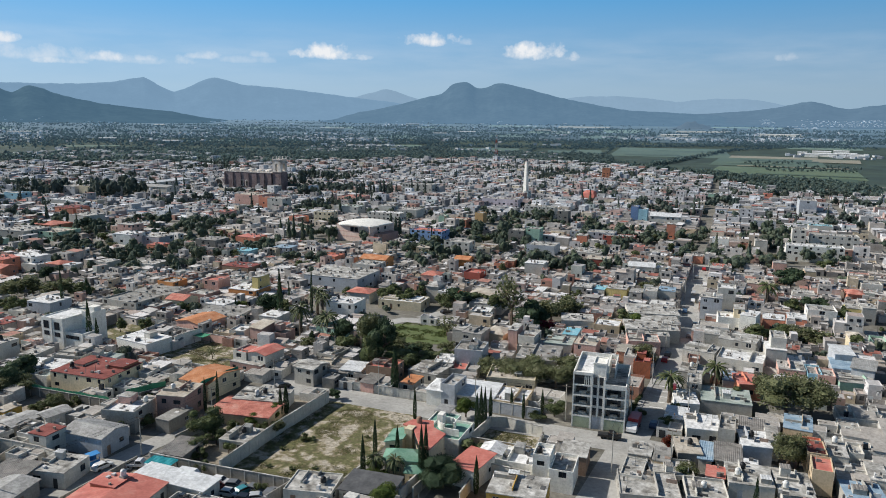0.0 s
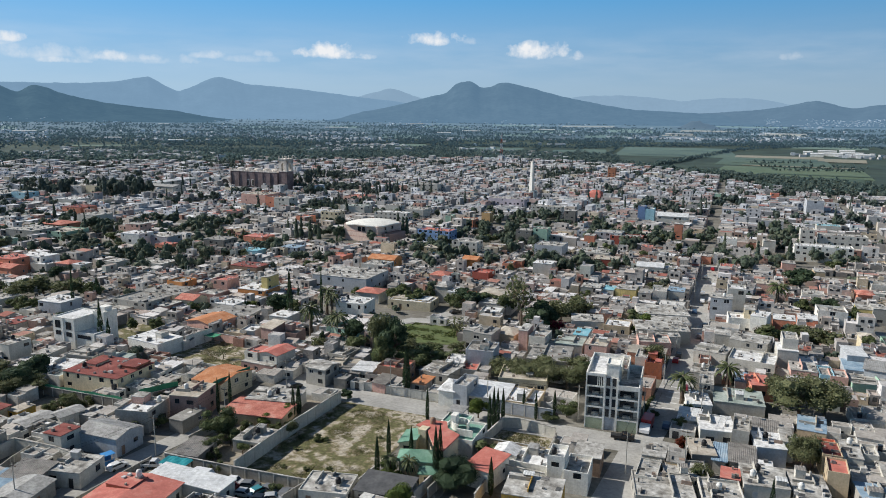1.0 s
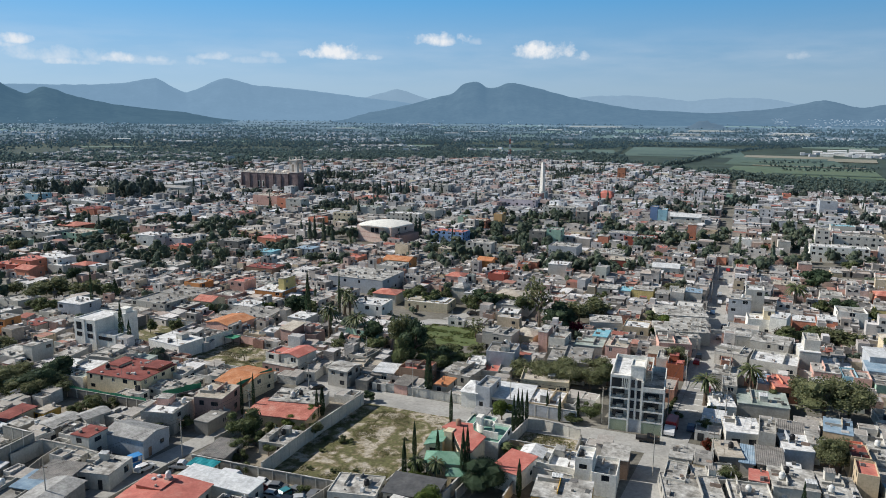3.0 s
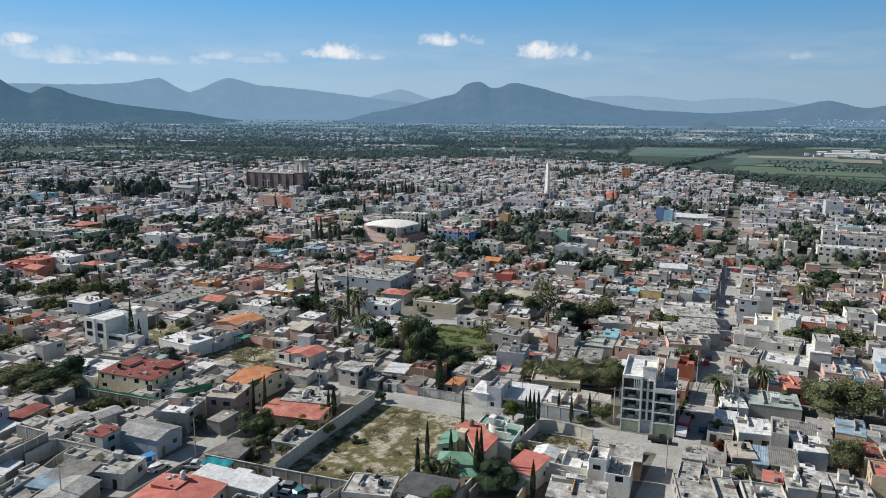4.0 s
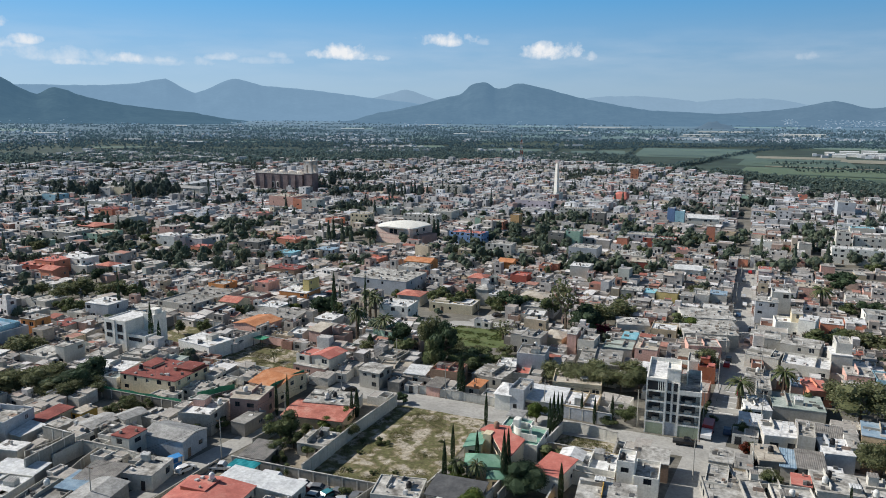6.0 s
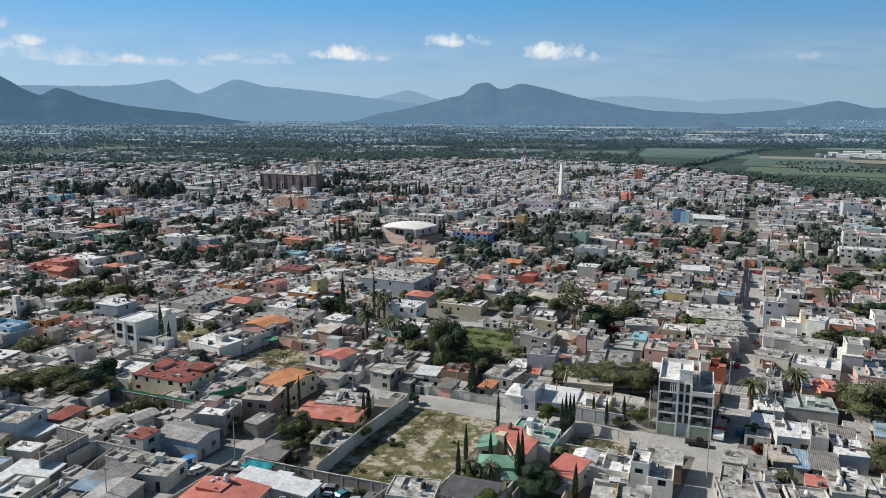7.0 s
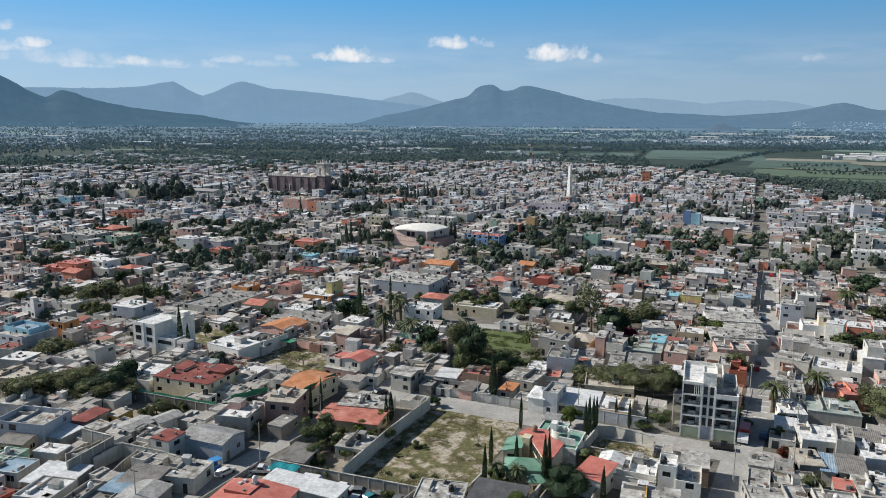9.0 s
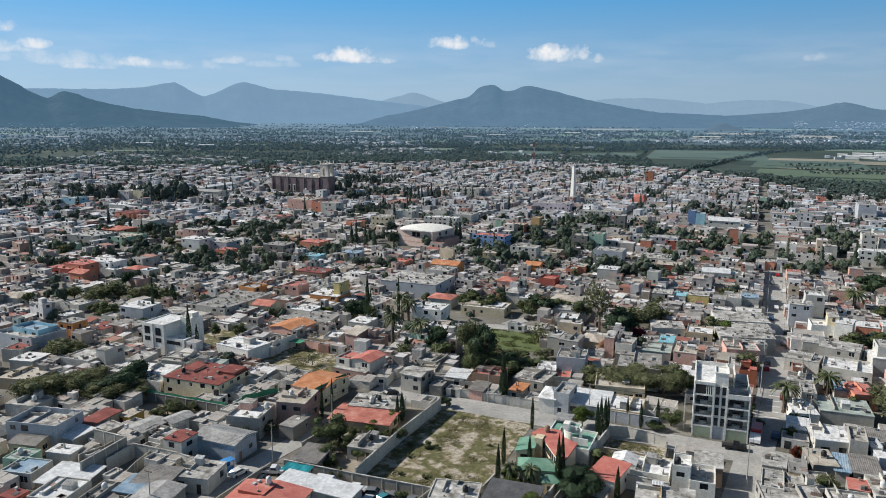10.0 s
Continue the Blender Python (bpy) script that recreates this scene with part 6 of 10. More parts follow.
house(-32.6, 386.5, 5.5, 8.0, 6, rot=2.0, wall="pink", roof="roof_coral", parapet=0.2, few=0.25)
house(-24.7, 385.8, 9.5, 8.5, 4, rot=1.1, wall="light", roof="slab", parapet=0.1, few=0.25)
house(-26.0, 341.6, 11.6, 10.5, 5, rot=2.0, wall="light", roof="sheet_white", top="gable", few=0.25)
house(-17.2, 344.2, 5.3, 8.0, 4, rot=-2.0, wall="light", roof="slab_white", parapet=0.1, few=0.25)
house(-3.4, 384.5, 5.3, 7.0, 4, rot=-2.0, wall="salmon", roof="slab", parapet=0.15, few=0.25)
# blue-grey here paints the blue of a wall in shade
house(2.6, 384.9, 4.8, 7.0, 5, rot=0.1, wall="bluegrey", roof="slab", parapet=0.1, few=0.25)
house(6.7, 435.2, 8.7, 8.0, 6, rot=-1.9, wall="white", roof="slab_white", few=0.5, parapet=0.45)
house(8.1, 361.6, 8.4, 8.0, 4, rot=1.7, wall="pink", roof="roof_coral", parapet=0.3, few=0.25)
house(27.5, 435.1, 6.3, 8.0, 6, rot=1.3, wall="light", roof="slab", parapet=0.15, few=0.25)
house(33.0, 528.6, 13.4, 12.1, 6, rot=-1.9, wall="bluegrey", roof="slab", parapet=0.08, few=0.25)
house(52.7, 422.9, 6.5, 8.0, 7, rot=1.7, wall="salmon", roof="slab", parapet=0.1, few=0.25)
house(33.6, 376.1, 5.9, 8.0, 5, rot=1.0, wall="pink", roof="slab", parapet=0.12, few=0.25)
house(45.2, 361.1, 4.3, 8.0, 5, rot=1.8, wall="tan", roof="slab", parapet=0.12, few=0.25)
house(43.1, 726.4, 7.1, 8.0, 6, rot=1.9, wall="salmon", roof="roof_coral", parapet=0.15, few=0.25)
house(-1.6, 712.4, 11.9, 10.7, 5, rot=-1.9, wall="mint", roof="roof_teal", parapet=0.15, few=0.25)
house(-22.1, 459.0, 4.8, 8.0, 9, rot=1.4, wall="salmon", roof="slab", parapet=0.08, few=0.25)
house(41.9, 230.3, 5.0, 8.0, 6, rot=6.0, wall="bluegrey", roof="sheet_white", top="shed", rise=0.4, few=0.35)
house(41.2, 223.4, 4.9, 8.0, 4, rot=0.5, wall="bluegrey", roof="roof_blue", top="shed", rise=0.4, few=0.35)
house(46.4, 221.4, 5.5, 8.0, 5, rot=-12.0, wall="bluegrey", roof="sheet", top="shed", rise=0.5, few=0.35)
house(53.5, 294.4, 4.9, 8.0, 5, rot=-1.5, wall="yellow", roof="slab", parapet=0.15, few=0.35)
house(57.9, 293.1, 4.4, 8.0, 6, rot=1.2, wall="grey", roof="slab", parapet=0.15, few=0.35)
house(58.1, 323.4, 5.9, 8.0, 4, rot=0.6, wall="salmon", roof="tile_coral", top="hip", few=0.25)
house(36.4, 215.3, 4.3, 6.9, 4, rot=0.7, wall="pink", roof="slab", parapet=0.45, few=0.35)
house(43.4, 215.4, 9.1, 8.2, 3, rot=7.3, wall="mint", roof="slab", parapet=0.15, few=0.35)
house(48.9, 252.4, 4.6, 8.0, 5, rot=1.9, wall="cream", roof="slab_tan", top="hip", few=0.35)
house(55.4, 255.5, 4.1, 8.0, 4, rot=-0.6, wall="mint", roof="slab", parapet=0.6, few=0.35)
house(66.4, 341.6, 7.7, 8.0, 5, rot=0.4, wall="light", roof="slab", parapet=0.3, few=0.25)
house(46.4, 330.2, 7.2, 8.0, 4, rot=-2.0, wall="pink", roof="slab", parapet=0.45, few=0.25)
house(29.1, 152.5, 3.7, 6.8, 5, rot=-1.9, wall="tan", roof="roof_coral", parapet=0.45, few=0.5)
house(28.7, 160.4, 3.7, 6.7, 5, rot=2.0, wall="tan", roof="roof_red", parapet=0.3, few=0.5)
house(33.0, 163.8, 3.6, 8.0, 4, rot=0.2, wall="light", roof="slab", tank=1, parapet=0.15, few=0.5)
house(36.8, 166.4, 2.7, 5.3, 3.5, rot=0.8, wall="light", roof="slab", parapet=0.6, few=0.5)
house(35.6, 147.9, 6.9, 7.1, 3, rot=5.9, wall="grey", roof="roof_blue", parapet=0.15, few=0.5)
house(39.3, 157.2, 3.3, 8.0, 3, rot=-0.4, wall="light", roof="slab", parapet=0.15, few=0.5)
house(23.9, 143.7, 5.7, 5.8, 3, rot=10.5, wall="light", roof="slab", tank=1, parapet=0.15, few=0.5)
house(-155.6, 100.0, 12.7, 8.8, 6, rot=12.0, wall="bluegrey", roof="slab", parapet=1.2, few=0.5)
house(-153.1, 94.5, 6.5, 5.6, 3, rot=12.0, wall="tan", roof="sheet_old", top="gable", rise=0.6, few=0.5)
house(-142.6, 94.2, 6.0, 4.1, 3, rot=12.0, wall="light", roof="slab_white", parapet=0.1, few=0.5)
house(-143.0, 85.7, 7.0, 6.1, 3, rot=12.0, wall="light", roof="roof_blue", parapet=0.3, few=0.5)
house(-148.7, 89.0, 5.1, 5.0, 3, rot=12.0, wall="mint", roof="roof_teal", tank=1, parapet=0.2, few=0.5)
house(-131.9, 86.7, 9.6, 7.6, 2.8, rot=12.0, wall="block", roof="sheet_white", top="shed", rise=0.4, few=0.5)
house(-135.0, 77.1, 3.8, 3.3, 3, rot=0.2, wall="red", roof="roof_red", parapet=0.12, few=0.5)
house(-174.2, 110.0, 8.2, 6.8, 3, rot=12.0, wall="light", roof="slab", tank=1, parapet=0.15, few=0.35)
house(-220.0, 145.4, 17.6, 12.1, 6, rot=-1.9, wall="bluegrey", roof="slab", parapet=1.0, few=0.35)
house(-220.9, 147.7, 11.8, 7.1, 6.6, rot=0.3, wall="sky", roof="roof_blue", parapet=1.0, few=0.35)
house(-213.7, 136.7, 6.4, 7.0, 4, rot=9.8, wall="light", roof="roof_red", parapet=0.2, few=0.35)
house(-203.9, 132.8, 7.6, 7.6, 3, rot=12.0, wall="light", roof="slab_white", parapet=0.15, few=0.35)
house(-192.2, 122.8, 10.2, 9.2, 3, rot=12.0, wall="tan", roof="slab_tan", parapet=0.15, few=0.35)
house(-179.2, 115.3, 6.2, 6.9, 3, rot=12.0, wall="tan", roof="sheet_old", parapet=0.45, few=0.35)
house(-252.0, 162.8, 6.8, 6.2, 3, rot=-0.7, wall="red", roof="roof_red", parapet=0.1, few=0.35)
house(-273.5, 180.7, 9.5, 8.5, 4, rot=1.6, wall="light", roof="slab_tan", top="hip", few=0.25)
house(-163.8, 124.4, 2.6, 3.1, 3, rot=0.5, wall="light", roof="slab", parapet=0.3, few=0.35)
wall_run([(-137.2, 93.0), (-135.9, 98.2), (-136.2, 103.6)], 3.4, 0.2, "block", coping=False, posts=3.2)
wall_run([(-132.0, 95.1), (-132.0, 102.4), (-126.0, 102.6), (-120.5, 103.0)], 3, 0.2, "block", coping=False, posts=3.2)
wall_run([(-119.9, 102.4), (-111.5, 102.2)], 3, 0.2, "light", coping=True, posts=0)
wall_run([(-124.2, 93.1), (-125.7, 97.2), (-127.0, 103.3)], 2.4, 0.2, "block", coping=False, posts=3.2)
wall_run([(-101.9, 89.5), (-101.6, 100.0), (-101.2, 109.4)], 1.5, 0.25, "block", coping=False, posts=0)
wall_run([(-65.2, 111.4), (-66.3, 104.8)], 2.6, 0.2, "block", coping=False, posts=3.2)
wall_run([(-42.9, 118.1), (-42.3, 124.3), (-39.2, 131.5)], 2.4, 0.2, "block", coping=False, posts=3.2)
wall_run([(-33.9, 119.0), (-33.8, 126.4)], 2.6, 0.2, "light", coping=True, posts=0)
wall_run([(-128.2, 137.1), (-129.0, 146.7)], 2.2, 0.2, "block", coping=False, posts=3.2)


# ---- streets, pavements, the open lot ----
def strip(name, pts, width, mat, z, label, category="road", kind="structure"):
    """A paved strip along the points."""
    sh = Shell()
    left, right = [], []
    for i, p in enumerate(pts):
        a, b = Vector(pts[max(i - 1, 0)]), Vector(pts[min(i + 1, len(pts) - 1)])
        way = (b - a).normalized()
        n = Vector((-way.y, way.x)) * width / 2
        left.append((p[0] + n.x, p[1] + n.y))
        right.append((p[0] - n.x, p[1] - n.y))
        q = pts[min(i + 1, len(pts) - 1)]
        L = math.hypot(q[0] - p[0], q[1] - p[1])
        if L > 0:
            take((p[0] + q[0]) / 2, (p[1] + q[1]) / 2, L, width, math.degrees(math.atan2(q[1] - p[1], q[0] - p[0])), 0.3)
    for i in range(len(pts) - 1):
        sh.poly([(*right[i], z), (*right[i + 1], z), (*left[i + 1], z), (*left[i], z)])
        for a, b in ((left[i], left[i + 1]), (right[i + 1], right[i])):
            sh.poly([(*a, z), (*b, z), (*b, -0.3), (*a, -0.3)])
    return tagged(new(name, sh.mesh(name, M[mat])), label, category, "", kind)


strip("road", [(-13, 60), (-10.5, 120), (-7.0, 165), (-4.0, 190), (-2.6, 250), (-1.6, 320), (-0.5, 378)], 6.2, "concrete_road", 0.06, "long straight pale street running away between the houses")
for side, pts in (("west", [(-8.9, 176), (-7.2, 200), (-6.4, 250), (-5.4, 320), (-4.3, 376)]), ("east", [(-2.0, 172), (-0.2, 200), (1.2, 250), (2.2, 320), (3.3, 376)])):
    strip("pavement", pts, 1.3, "pavement", 0.20, "narrow raised concrete pavement along the street", "pavement")
strip("road", [(-14, 60), (-11.5, 110), (-9.0, 140), (-7.4, 158)], 9.4, "concrete_road", 0.055, "wide concrete street end at the crossing")
strip("road", [(-101.5, 158.4), (-80, 157.8), (-55, 157.7), (-30, 156.9), (-6, 157.4), (24, 155)], 8.8, "concrete_road", 0.05, "pale concrete cross street behind the open lot")
strip("road", [(-112, 58), (-107.4, 88), (-106.6, 97), (-105.9, 105), (-105.2, 113), (-104.2, 120), (-102.9, 128), (-101.8, 140), (-100.5, 160), (-96, 176)], 5.4, "concrete_road", 0.07, "pale worn street bending between the houses")
strip("road", [(-95, 200), (-99.5, 222), (-96.0, 228.5), (-79, 233.5), (-60, 241)], 6.0, "concrete_road", 0.08, "pale side street round a green plot")
strip("road", [(-91, 233), (-84, 248), (-74, 270)], 5.0, "concrete_road", 0.085, "short pale lane between gardens")
strip("road", [(-13, 118), (10, 116), (60, 112)], 6.0, "concrete_road", 0.045, "short concrete side street")
for i in range(5):                          # worn crossing bars
    sh = Shell()
    sh.box(-1.6, -0.25, 0, 1.6, 0.25, 0.012)
    tagged(part("crossing_bar", sh, M["road_paint"], None, "worn white crossing bar painted on the street", pose(-4.6 + i * 0.25, 181.5 + i * 4.0, 0.064, 0, 0, 4)), category="road marking", group="crossing bars", kind="structure")

sh = Shell()
for i in range(14):
    for j in range(20):
        x0, x1, y0, y1 = -82 + i * 1.75, -82 + (i + 1) * 1.75, 112.3 + j * 2.06, 112.3 + (j + 1) * 2.06
        hz = lambda a, b: 0.10 + 0.14 * noise.noise(Vector((a, b, 4)) * 0.35)
        sh.poly([(x0, y0, hz(x0, y0)), (x1, y0, hz(x1, y0)), (x1, y1, hz(x1, y1)), (x0, y1, hz(x0, y1))])
tagged(new("open_lot", sh.mesh("open_lot", M["lot"])), "open lot of pale dust and patchy dry grass", "lot", "", "structure")
take(-69.7, 133, 25, 42)


def tufts(name, x0, y0, x1, y1, n, mat, label, size=0.32, seed=2, clump=0.22):
    g = np.random.default_rng(seed)
    pts = []
    while len(pts) < n:
        x, y = g.uniform(x0, x1), g.uniform(y0, y1)
        if noise.noise(Vector((x, y, seed)) * clump) + 0.4 * noise.noise(Vector((x, y, seed + 5)) * 0.9) > g.uniform(-0.1, 0.5):
            pts.append((x, y, 0.1 + g.uniform(0, 0.6) * size))
    return tagged(new(name, leaf_mesh(name, np.array(pts), size, M[mat], seed, 0.3)), label, "grass", "", "stuff")


M["dry_tuft"] = surface("dry_grass_tufts", [], big=0.3, small=3.0, dirt=0.2, bump=0.0, by_island=[(0.17, 0.165, 0.065), (0.23, 0.205, 0.10), (0.13, 0.14, 0.05), (0.28, 0.235, 0.13), (0.11, 0.125, 0.045)])
M["green_tuft"] = surface("green_grass_tufts", [], big=0.3, small=3.0, dirt=0.2, bump=0.0, by_island=[(0.13, 0.17, 0.05), (0.11, 0.15, 0.045), (0.17, 0.19, 0.07)])
tufts("lot_grass", -81.5, 112.8, -58, 151.5, 16000, "dry_tuft", "tufts of dry grass and weeds on the open lot", 0.085, 2, 0.22)
for x, y, s in ((-73.5, 132, 1.6), (-77, 126, 1.2), (-79, 131, 1.4), (-66, 121, 1.0), (-70, 119, 1.2), (-61, 117, 1.3), (-75, 118, 1.1), (-63, 138, 1.0), (-79.5, 144, 1.2)):
    tree(x, y, s * 0.7, s * 1.6, "bush", 1, z=0.1)


def yard(x, y, w, d, mat, label, rot=0.0):
    sh = Shell()
    sh.box(-w / 2, -d / 2, -0.3, w / 2, d / 2, 0.055)
    ob = tagged(new("yard", sh.mesh("yard", M[mat])), label, "yard", "", "structure")
    ob.matrix_basis = pose(x, y, 0, 0, 0, rot)
    take(x, y, w, d, rot, 0)
    return ob


yard(-84.5, 215.5, 23, 21, "meadow", "overgrown green plot among trees", 14)
take(-77, 199, 34, 22)
tufts("plot_grass", -93.5, 209, -74.5, 226, 7000, "green_tuft", "tall green grass on the overgrown plot", 0.17, 6)
yard(-132.4, 169.5, 27, 22.5, "lot", "walled yard of bare earth and dry grass", -6)
tufts("yard_grass", -143.5, 159.5, -121, 179.5, 7000, "dry_tuft", "dry grass in the walled yard", 0.09, 9)
yard(-174, 176, 21, 21, "lot", "walled green plot beside the white house")
yard(-32.5, 147.5, 13.5, 11.5, "lot", "small weedy plot inside grey walls")
tufts("weeds", -39, 142.5, -26.5, 153, 2600, "dry_tuft", "weeds inside the walled plot", 0.13, 12)
yard(-82, 105, 36, 12, "dirt_yard", "dusty scrapyard behind a block wall", 3)
yard(-92, 133, 17, 36, "dirt_yard", "earth yard beside low houses")
yard(-46, 119, 10, 10, "dirt_yard", "small garden of palms and shrubs")
yard(-140, 122, 24, 16, "dirt_yard", "scrubby yard under olive trees")
yard(14, 118, 40, 3.5, "pavement", "cracked concrete kerb strip")

# ---- boundary walls ----
wall_run([(-81.9, 111.4), (-82.2, 131.6), (-81.2, 152.4)], 3.2, 0.22, "light", "long pale block wall beside the open lot")
wall_run([(-98.5, 110.2), (-82.4, 110.9), (-67.4, 111.9), (-57.5, 112.6)], 2.3, 0.2, "block", "grey block wall in front of the open lot")
wall_run([(-57.3, 117.0), (-56.6, 125.1)], 1.5, 0.2, "light", "low plastered garden wall")
wall_run([(-44.6, 115.5), (-43.0, 134.8)], 2.6, 0.22, "light", "plastered garden wall beside the villa")
wall_run([(-40.4, 144.3), (-39.3, 154.6), (-35.7, 155.6), (-26.7, 153.7)], 2.5, 0.22, "light", "grey wall round the weedy plot")
wall_run([(-39.9, 137.4), (-39.6, 141.6), (-26.2, 141.9)], 3.0, 0.22, "tan", "tan garden wall behind the white house")
wall_run([(-26.0, 142.0), (-26.4, 153.4)], 1.6, 0.2, "light", "low wall beside the cross street")
# this wall's shade is put into its blue-grey colour
wall_run([(-52.5, 163.0), (-29.5, 162.6)], 2.9, 0.22, "bluegrey", "long shaded wall along the cross street")
wall_run([(-80.5, 162.6), (-67, 162.8), (-53, 163.0)], 2.2, 0.2, "light", "row of low street walls and gates")
wall_run([(-184.4, 187.3), (-163.9, 187.4), (-163.2, 165.5)], 2.8, 0.22, "bluegrey", "white-washed wall round the green plot")
wall_run([(-146.4, 171.2), (-144.9, 181.6)], 4.0, 0.24, "white", "tall whitewashed wall beside the earth yard", posts=0)
wall_run([(-144.6, 181.7), (-138, 181.3), (-131.6, 180.4)], 2.6, 0.22, "pink", "dull pink wall at the end of the earth yard", posts=0)
wall_run([(-160.0, 182.8), (-146.6, 183.0)], 2.6, 0.22, "light", "pale parapet wall before the coral-roofed house", posts=0)
wall_run([(-148.0, 157.4), (-116.0, 157.7)], 2.3, 0.2, "tan", "tan wall in front of the earth yard")
wall_run([(-153.5, 127.1), (-128.2, 128.1), (-126.4, 131.8), (-122.0, 140.6)], 2.4, 0.2, "dark", "dark wall topped with green mesh round the red-roofed house")
wall_run([(-130.9, 94.3), (-131.0, 101.8), (-119.8, 102.3), (-110.8, 100.9)], 3.2, 0.2, "light", "grey block wall with a pale coping round a yard")
wall_run([(-130.9, 88.3), (-132.0, 100.7), (-141.5, 100.8)], 5.0, 0.2, "block", "tall bare block walls of an unfinished house")
wall_run([(-110.2, 139.4), (-109.2, 153.3)], 4.8, 0.24, "cream", "tall cream side wall of the orange-roofed house", posts=0)
wall_run([(-100, 119), (-98.2, 136), (-98, 152)], 2.0, 0.2, "light", "low wall along the bending street")
wall_run([(0.6, 150.5), (1.4, 156.2), (10, 155.0)], 2.4, 0.2, "light", "corner wall beside the crossing")
wall_run([(3.2, 205), (4.0, 226), (34, 212)], 2.6, 0.2, "light", "long pale wall beside the street")

# green mesh on the wall of the red-roofed house
for ax, ay, bx, by, foot, top, n in ((-153.5, 127.1, -128.2, 128.1, 2.5, 3.1, 22), (-126.4, 131.8, -122.0, 140.6, 2.5, 3.9, 12), (-110.0, 139.6, -109.0, 153.1, 4.9, 5.7, 12)):
    gm = Shell()
    for i in range(n):
        a, b = i / n, (i + 1) / n
        p, q = (ax + (bx - ax) * a, ay + (by - ay) * a), (ax + (bx - ax) * b, ay + (by - ay) * b)
        gm.poly([(*p, foot), (*q, foot), (*q, top + 0.12 * math.sin(i + 1)), (*p, top + 0.12 * math.sin(i))])
    net = new("shade_net", gm.mesh("shade_net", M["green"]))
    net.modifiers.new("thick", "SOLIDIFY").thickness = 0.03
    tagged(net, "dark green shade net stretched above a wall", "net")


def net_shelter(x, y, w, d, h, rot):
    """Four thin posts that hold a sagging green net."""
    ob = base("shade_shelter", x, y, 0, rot, "green shade net sagging between four thin posts in a yard", "shelter")
    for a, b in ((-w / 2, -d / 2), (w / 2, -d / 2), (w / 2, d / 2), (-w / 2, d / 2)):
        sh = Shell()
        sh.box(a - 0.05, b - 0.05, 0, a + 0.05, b + 0.05, h)
        part("post", sh, M["metal_dark"], ob)
    sh = Shell()
    top = lambda i, j: (-w / 2 - 0.2 + (w + 0.4) * i / 6, -d / 2 - 0.2 + (d + 0.4) * j / 6, h + 0.06 - 0.35 * math.sin(math.pi * i / 6) * math.sin(math.pi * j / 6) + 0.06 * math.sin(i * 3 + j * 2))
    for i in range(6):
        for j in range(6):
            sh.poly([top(i, j), top(i + 1, j), top(i + 1, j + 1), top(i, j + 1)])
    net = part("net", sh, M["green"], ob)
    net.modifiers.new("thick", "SOLIDIFY").thickness = 0.03
    take(x, y, w, d, rot)
    return ob


net_shelter(-142.4, 178.9, 3.8, 3.0, 2.7, -6)


def rubble(name, pts, wide, n, seed):
    """Broken blocks and stones heaped along a line."""
    g = np.random.default_rng(seed)
    a, b = np.array(pts[0]), np.array(pts[1])
    xy = a + (b - a) * g.random((n, 1)) + g.normal(size=(n, 2)) * wide
    r = g.uniform(0.12, 0.42, n)
    v, f = lumps(np.column_stack([xy, r * 0.5 + 0.08]), r[:, None] * (1.0, 1.0, 0.75), g, True)
    return tagged(new(name, fast_mesh(name, v, f, [M["near_wall"]])), "heap of broken grey blocks and stones", "rubble", "", "stuff")


take(-124.6, 112.2, 7, 7)
rubble("rubble", ((-100.7, 98), (-100.4, 109)), 0.5, 160, 3)
rubble("rubble", ((-170, 104), (-158, 110)), 1.6, 220, 4)


